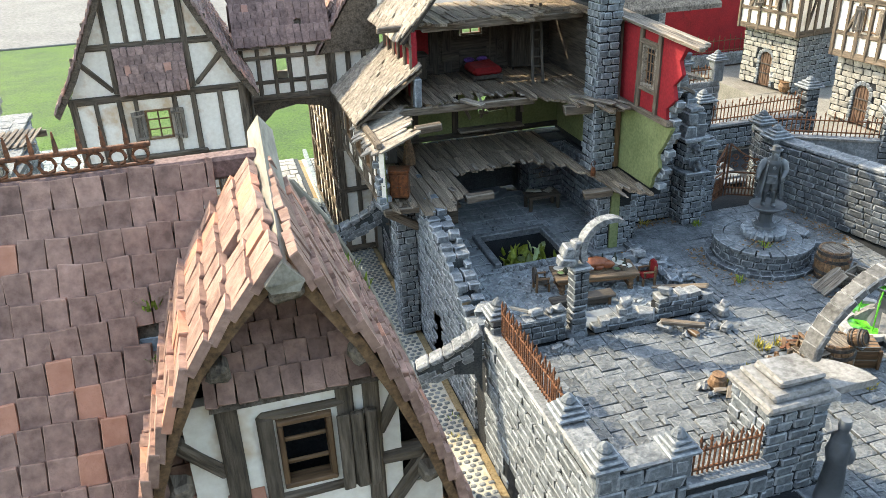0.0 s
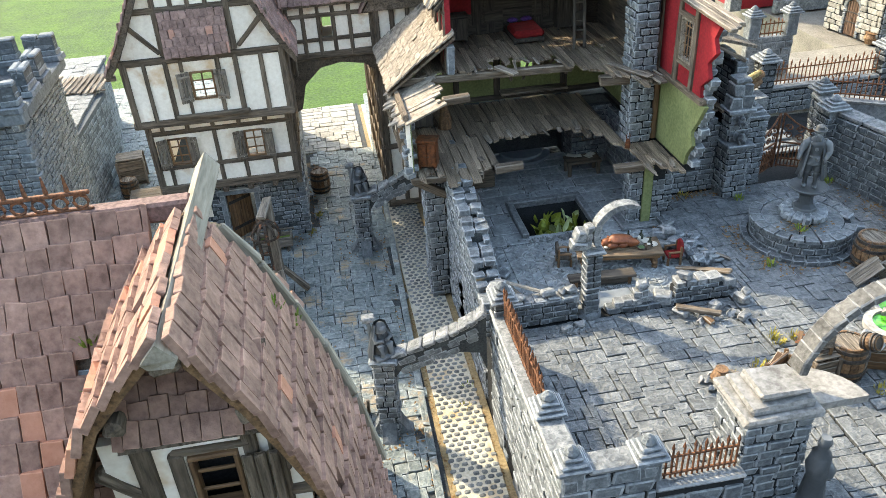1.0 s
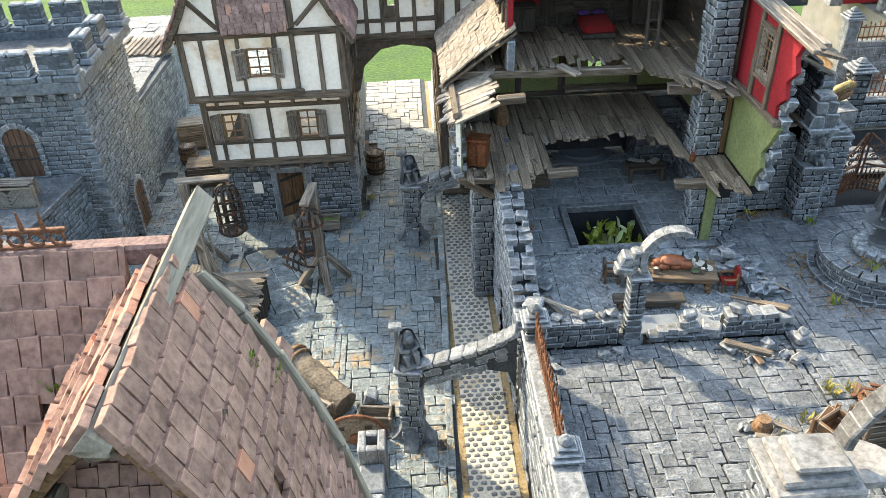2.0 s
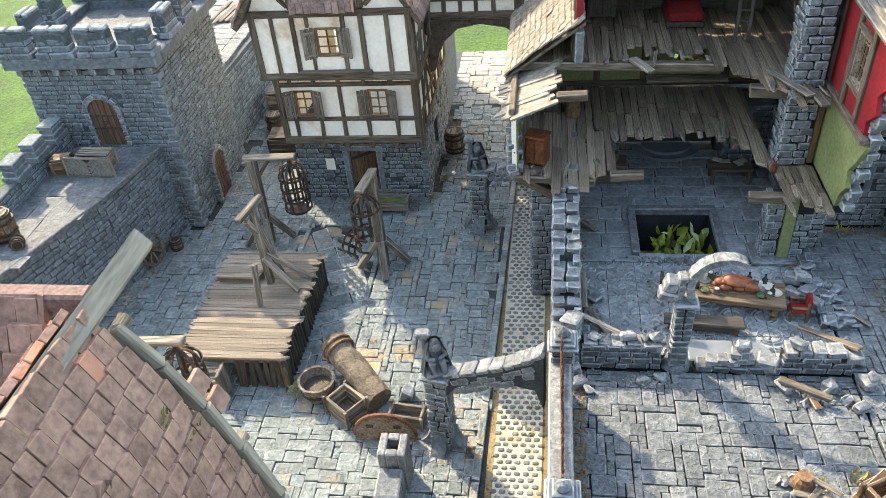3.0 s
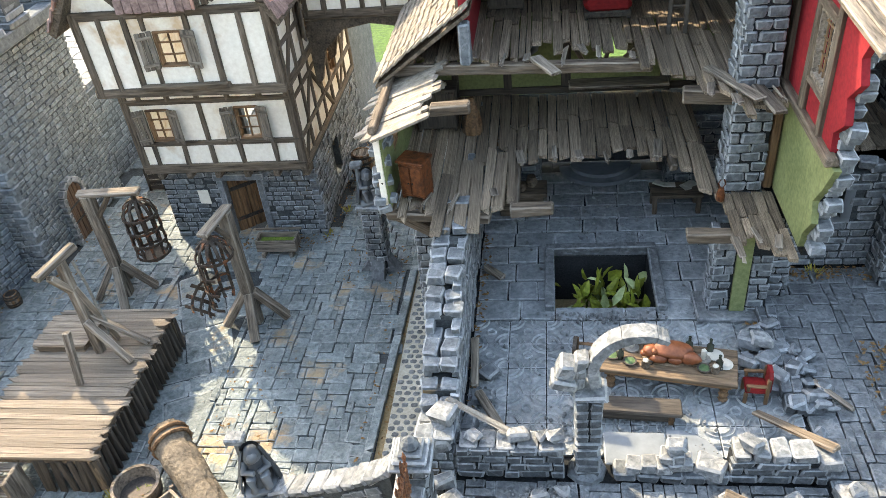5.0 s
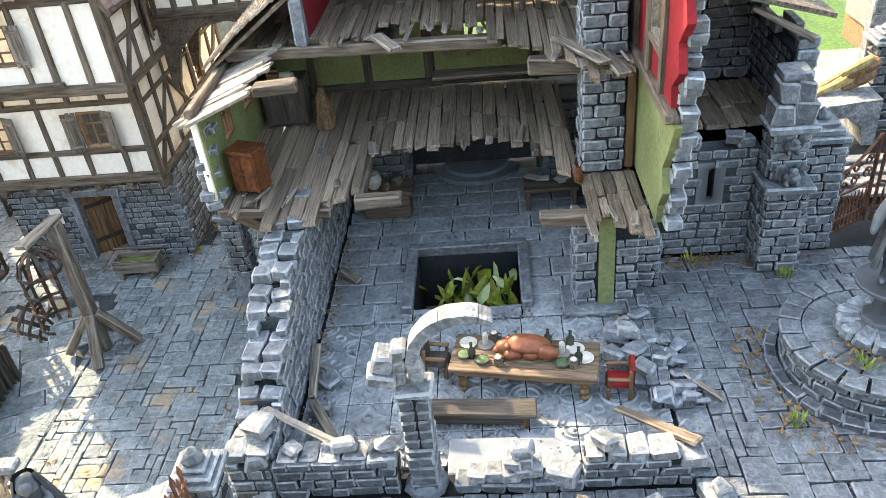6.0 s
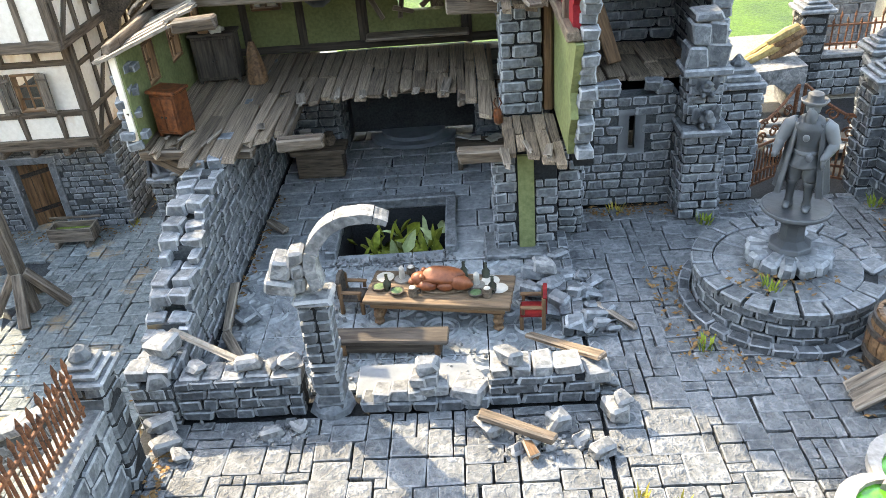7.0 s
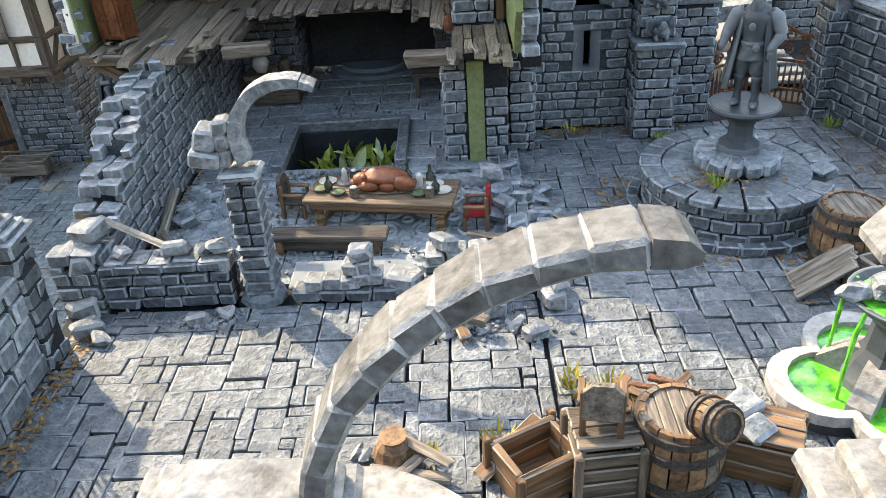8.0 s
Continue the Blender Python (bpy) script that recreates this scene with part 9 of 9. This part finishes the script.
# courtyard gate, right-hand wall, steps
gt = thing("iron_gate", 31.95, 47.6, 0, "rusty wrought-iron gate leaf with scrolls, standing open", "gate", "gate leaves", rz=32)
def gate_leaf(g):
    part("stile", Shape().box((-0.08, -0.08, 0.1), (0.08, 0.08, 3.2), 0.02), RUST, g)
    part("stile", Shape().box((2.4, -0.07, 0.1), (2.54, 0.07, 4.3), 0.02), RUST, g)
    for z in (0.2, 0.75, 2.0):
        part("rail", Shape().box((0.09, -0.05, z), (2.39, 0.05, z + 0.12), 0.02), RUST, g)
    part("top_rail", Shape().tube([(0, 0, 3.1), (0.8, 0, 3.2), (1.6, 0, 3.6), (2.45, 0, 4.25)], 0.07, 5), RUST, g)
    for k in range(9):
        x = 0.3 + k * 0.24
        part("bar", Shape().tube([(x, 0, 0.2), (x, 0, 1.6), (x, 0, 1.9)], [0.05, 0.05, 0.01], 5), RUST, g)
    for k in range(6):
        cx, cz, r = 0.5 + 0.75 * (k % 3), 2.4 + 0.6 * (k // 3) + 0.12 * (k % 3), 0.27
        part("scroll", Shape().tube([(cx + r * (1 - a * 0.045) * math.cos(a * 0.55), 0, cz + r * (1 - a * 0.045) * math.sin(a * 0.55)) for a in range(16)], 0.05, 5), RUST, g)
gate_leaf(gt)
copy_thing(gt, pose(0.3645, 0.476, 0, 0, 0, 148))
wr = thing("wall_court_right", 0, 0, 0, "tall dark stone courtyard wall with a pale coping and capped posts", "wall", kind="structure")
part("core", Shape().prism([(37.0, 47.0), (39.45, 37.0), (40.3, 37.2), (37.9, 47.2)], "z", 0, 4.6).prism([(36.7, 47.3), (37.9, 47.3), (38.5, 50.5), (37.4, 50.5)], "z", 0, 4.6), JOINT, wr)
p = Pieces(DBRICK)
run_wall(p, (39.4, 37.0), (36.95, 47.0), 0, 4.6, 0.45, 0.85, 0.35)
run_wall(p, (37.35, 50.5), (36.6, 47.3), 0, 4.6, 0.45, 0.85, 0.35)
run_wall(p, (36.1, 47.9), (36.1, 46.6), 0, 4.6, 0.45, 0.7, 0.35)
run_wall(p, (36.1, 46.6), (37.6, 46.6), 0, 4.6, 0.45, 0.7, 0.35)
p.done("brick", wr, (37, 45, 2), 160)
part("core", Shape().box((36.15, 46.65, 0), (37.5, 47.9, 4.6), 0.03), JOINT, wr)
for k in range(5):
    a = Vector((37.45, 46.8, 4.8)).lerp(Vector((39.85, 37.0, 4.8)), k / 5)
    b = Vector((37.45, 46.8, 4.8)).lerp(Vector((39.85, 37.0, 4.8)), (k + 0.97) / 5)
    part("coping", Shape().beam(a, b, 1.25, 0.32, 0.08, 0.02, 0, (0, 0, 1), 1), (PALE, PALE_EDGE), wr)
part("coping", Shape().beam((37.3, 47.9, 4.8), (37.9, 50.5, 4.8), 1.25, 0.32, 0.08, 0.02, 0, (0, 0, 1), 1), (PALE, PALE_EDGE), wr)
post(wr, 36.85, 47.2, 4.3, 5.0, 1.2)
post(wr, 37.9, 50.2, 4.3, 5.1, 1.1)
post(wr, 39.9, 36.8, 0, 4.9, 1.1)
part("low_wall", Shape().box((39.5, 28, 0), (40.4, 36.2, 2.2), 0.05), STONE, wr)
iron_fence(wr, face_frame(39.95, 36.2, 2.2, -90), 8.0, 2.4, 0.34, IRON)

# leaves and straw blown against the walls
LIT = material("dry_leaves", (0.10, 0.052, 0.02), (0.28, 0.165, 0.07), 0.9, 900, 200, 0.0, 0.6)
lt = random.Random(11)
s = Shape()
ZONES = [((10.0, 23, 10.8, 34), 0.04, 420), ((27.0, 37.5, 28.0, 42), 0.05, 70), ((28.6, 37.4, 31.8, 39.0), 1.63, 40), ((25, 46.2, 28.4, 47.0), 0.05, 40), ((22.3, 43.0, 23.2, 43.8), 0.05, 40), ((10.7, 37, 11.2, 50), 0.05, 110), ((26.8, 36.4, 28.4, 37.6), 0.05, 30), ((36.0, 40, 38, 46), 0.05, 60), ((-20.5, 44, -18.8, 53), -4.95, 120), ((-17.2, 53, -15.8, 60), -4.95, 60), ((-0.2, 57, 0.8, 70), -4.95, 120), ((1.5, 52, 5, 56), -4.95, 60), ((5.9, 25, 6.5, 56), -5.2, 150), ((8.3, 25, 8.9, 45), -5.2, 160), ((-8, 55.5, -1, 57.2), -4.95, 60), ((2, 31.5, 5.2, 34), -4.95, 50), ((31, 33.5, 35, 37), 0.04, 60), ((-3, 40, 1, 46), -4.95, 40), ((26.3, 36.5, 27.2, 42.0), 0.04, 60), ((27.2, 35.7, 32.5, 36.5), 0.04, 50), ((24.5, 46.0, 31, 47.0), 0.04, 90), ((37.0, 39, 37.9, 46), 0.04, 120), ((28.4, 38.2, 31.0, 39.6), 1.64, 40), ((-9, 56.2, 0.5, 57.3), -4.95, 110), ((4.9, 26, 5.5, 56), -4.95, 90)]
for (x0, y0, x1, y1), z, n in ZONES:
    for _ in range(n):
        x, y, r, a = lt.uniform(x0, x1), lt.uniform(y0, y1), lt.uniform(0.05, 0.15), lt.uniform(0, 6.3)
        c, q = r * math.cos(a), r * math.sin(a)
        e = [lt.uniform(0, 0.07) for _ in range(4)]
        s.add([(x - c, y - q, z + e[0]), (x + q * 0.5, y - c * 0.5, z + e[1]), (x + c, y + q, z + e[2]), (x - q * 0.5, y + c * 0.5, z + e[3])], [(0, 1, 2, 3)])
solo("leaf_litter", s, LIT, (0, 0, 0), "scatter of dry ochre leaves along walls and kerbs", "leaves", kind="stuff")
for q, m in (((8.4, 36.5, -5.3), None), ((7.9, 34.9, -5.3), YTUFT), ((26.1, 46.6, 0), YTUFT), ((29.5, 45.2, 0), None), ((29.6, 38.0, 1.62), None), ((0.6, 60.2, -5), YTUFT), ((36.6, 45.8, 0), None), ((27.4, 37.2, 0), None), ((24.0, 30.9, 0), YTUFT), ((8.6, 47.5, -5.3), None), ((-0.1, 57.4, -5), YTUFT)):
    tuft(q, 0.32, 28, 0.6, m)

# ---- beyond the gate ----
st = thing("gate_steps", 35.6, 50.2, 0, "broad pale stone steps behind the courtyard gate", "steps", kind="structure")
for k in range(4):
    part("step", Shape().box((-1.6 + 0.12 * k, 0.6 + k * 0.75, 0), (2.2 - 0.1 * k, 1.33 + k * 0.75, 0.2 + 0.18 * k), 0.05, 0.03, 0, 1), (PALE, PALE_EDGE), st)
fw2 = thing("wall_far_fence", 38.2, 58.5, 0, "low stone wall with an iron fence and capped posts along the far road", "wall", kind="structure")
part("core", Shape().box((0.5, -0.4, 0), (10.4, 0.4, 2.1), 0.03), JOINT, fw2)
p = Pieces(BRICK)
run_wall(p, (0.5, -0.45), (10.4, -0.45), 0, 2.1, 0.5, 1.0, 0.3)
p.done("brick", fw2, (0, 0, 0), 60)
part("coping", Shape().box((0.5, -0.6, 2.1), (10.4, 0.6, 2.4), 0.06, 0.02, 0, 1), (PALE, PALE_EDGE), fw2)
for x in (0, 10.9):
    post(fw2, x, 0, 0, 4.6, 1.3)
iron_fence(fw2, face_frame(0.7, 0, 2.4, 0), 9.7, 2.0, 0.36, RUST)
fw3 = thing("wall_near_fence", 42.0, 56.0, 0, "low stone wall with an iron fence beside the pale road", "wall", kind="structure", rz=-32)
part("core", Shape().box((0, -0.4, 0), (10.0, 0.4, 1.8), 0.03), STONE, fw3)
part("coping", Shape().box((0, -0.6, 1.8), (10.0, 0.6, 2.05), 0.06, 0.02, 0, 1), (PALE, PALE_EDGE), fw3)
post(fw3, 10.4, 0, 0, 4.4, 1.3)
iron_fence(fw3, face_frame(0.1, 0, 2.05, 0), 9.8, 2.0, 0.36, RUST)
fw4 = thing("wall_back_terrace", 33.0, 66.5, 0, "pale stone terrace wall with small arches and an iron fence on top", "wall", kind="structure")
part("core", Shape().box((8, 0, 0), (12.5, 0.8, 3.6), 0.03), PALE, fw4)
p = Pieces(PBRICK)
run_wall(p, (8, -0.05), (12.5, -0.05), 0, 3.5, 0.6, 1.1, 0.3, hole=lambda d, z: (d % 6) < 1.1 and z < 2.4)
p.done("brick", fw4, (8, 0, 0), 60)
for x in (8.5, 12.2):
    post(fw4, x, 0.4, 3.6, 5.6, 1.1)
iron_fence(fw4, face_frame(9.2, 0.4, 3.6, 0), 2.6, 1.8, 0.4, RUST)
rmp = thing("ramp_arch", 34.6, 57.0, 0, "pale arched stone ramp beside the far wall", "ramp")
part("body", Shape().prism([(-3.4, 0), (-3.0, 0.6), (0.2, 2.3), (2.8, 2.5), (2.8, 0), (2.2, 0), (2.0, 1.0), (1.2, 1.6), (0.2, 1.5), (-0.8, 0.9), (-1.6, 0)], "y", -1.0, 1.2), PALE, rmp)
GOLD = material("gold_cloth", (0.17, 0.12, 0.045), (0.42, 0.32, 0.14), 0.6, 500, 90, 0.4, 0.1)
cb = thing("cloth_bundle", 36.0, 57.6, 2.5, "bundle of rolled gold and brown cloth on the ramp", "cloth")
for x, y, z, m, r in ((0, 0, 0.45, GOLD, 0.3), (0.9, 0.1, 0.5, WARM, 0.4), (0.3, 0.3, 0.8, GOLD, 0.32), (-1.0, -0.1, 0.0, GOLD, 0.22), (1.0, 0.0, 1.1, WARM, 0.36), (-0.5, 0.35, 0.3, GOLD, 0.24), (-1.4, 0.2, -0.15, GOLD, 0.18), (0.6, -0.2, 1.35, GOLD, 0.26)):
    part("roll", Shape().tube([(x - 0.9, y, z - 0.5), (x, y, z), (x + 0.6, y + 0.1, z + 0.25)], [r * 0.6, r, r * 0.8], 9), m, cb)


def far_house(x, y, w, d_, rz, label):
    h = thing("far_house", x, y, 0, label, "house", "far houses", rz=rz)
    part("stone_core", panel(Shape(), w, 6.0, [(w * 0.35, 0, w * 0.35 + 1.8, 3.8)], 0.8, 0, face_frame(-w / 2, 0, 0, 0)), JOINT, h)
    part("stone_core", Shape().box((-w / 2, 0.81, 0), (w / 2, d_, 6.0), 0.02), JOINT, h)
    p = Pieces(SANDB)
    run_wall(p, (-w / 2, -0.05), (w / 2, -0.05), 0, 6.0, 0.55, 1.0, 0.35, hole=lambda s, z: w * 0.33 < s < w * 0.37 + 1.9 and z < 4.0)
    p.done("brick", h, (0, 0, 2), 30)
    p = Pieces(BRICK)
    run_wall(p, (w / 2 + 0.05, 0), (w / 2 + 0.05, d_), 0, 6.0, 0.55, 1.0, 0.35)
    run_wall(p, (-w / 2 - 0.05, d_), (-w / 2 - 0.05, 0), 0, 6.0, 0.55, 1.0, 0.35)
    p.done("brick", h, (0, 0, 2), 20)
    arched_door(h, face_frame(-w / 2 + w * 0.35 + 0.9, 0.05, 0, 0), 1.7, 3.7)
    for z0, z1, o in ((6.0, 11.5, 0.8),):
        F = face_frame(-w / 2 - 0.3, -o, z0, 0)
        part("plaster_wall", Shape().box((-w / 2 - 0.3, -o + 0.02, z0), (w / 2 + 0.3, d_, z1), 0.03), PLASTER, h)
        part("plaster_wall", Shape().box((-w / 2 - 0.3, -o + 0.02, z1 + 0.01), (w / 2 + 0.3, d_, z1 + 8), 0.03), PLASTER, h)
        ww = w + 0.6
        frame_beams(h, F, [(0, 0.3, ww, 0.3, 0.6), (0, 2.2, ww, 2.2, 0.35), (0, 5.3, ww, 5.3, 0.5)] + [(ww * k / 6 + 0.01, 0, ww * k / 6 + 0.01, 13.0, 0.4) for k in range(7)] + [(ww / 6, 2.2, ww / 3, 5.2, 0.3), (ww * 5 / 6, 2.2, ww * 2 / 3, 5.2, 0.3), (0, 8.0, ww, 8.0, 0.4)])
        for xs, r in ((-w / 2 - 0.3, -90), (w / 2 + 0.3, 90)):
            G = face_frame(xs, d_ if r < 0 else -o, z0, r)
            frame_beams(h, G, [(0, 0.3, d_ + o, 0.3, 0.6), (0, 5.3, d_ + o, 5.3, 0.5)] + [((d_ + o) * k / 6, 0, (d_ + o) * k / 6, 13, 0.4) for k in range(7)] + [((d_ + o) * k / 6, 0.4, (d_ + o) * (k + 1) / 6, 5.2, 0.3) for k in (1, 4)])
        window(h, F, ww * 0.4, 2.6, ww * 0.6, 4.8, True, (2, 3))
    return h


far_house(57.0, 74.3, 7.4, 6.5, -81, "stone and half-timbered house with an arched doorway, far road")
far_house(56.2, 59.4, 7.0, 6.5, -84, "stone and half-timbered house with a pale wooden arched door")
rh = thing("red_hall", 57.0, 87.0, 0, "dark red plastered hall behind an iron fence", "building")
part("wall", Shape().box((-6, 0, 0), (8, 6, 12), 0.05), REDPL, rh)
part("roof", Shape().prism([(-1, 12), (7, 12), (3, 17)], "x", -6.5, 8.5), SLATE, rh)
part("corner_pier", Shape().box((-7.0, -0.5, 0), (-5.6, 1, 12), 0.05), PALE, rh)
fw5 = thing("wall_hall_fence", 54.2, 84.0, 0, "iron fence on a low pale wall before the red hall", "wall", kind="structure")
part("core", Shape().box((0, 0, 0), (14, 0.8, 1.4), 0.05), PALE, fw5)
iron_fence(fw5, face_frame(0.2, 0.4, 1.4, 0), 13.5, 2.4, 0.75, RUST)
pt = Shape().lathe([(0.5, 0), (0.75, 0.6), (0.6, 1.0), (0.7, 1.1)], 12)
solo("clay_pot", pt, WARM, (57.5, 71.5, 0), "terracotta pot by the far house door", "pot")
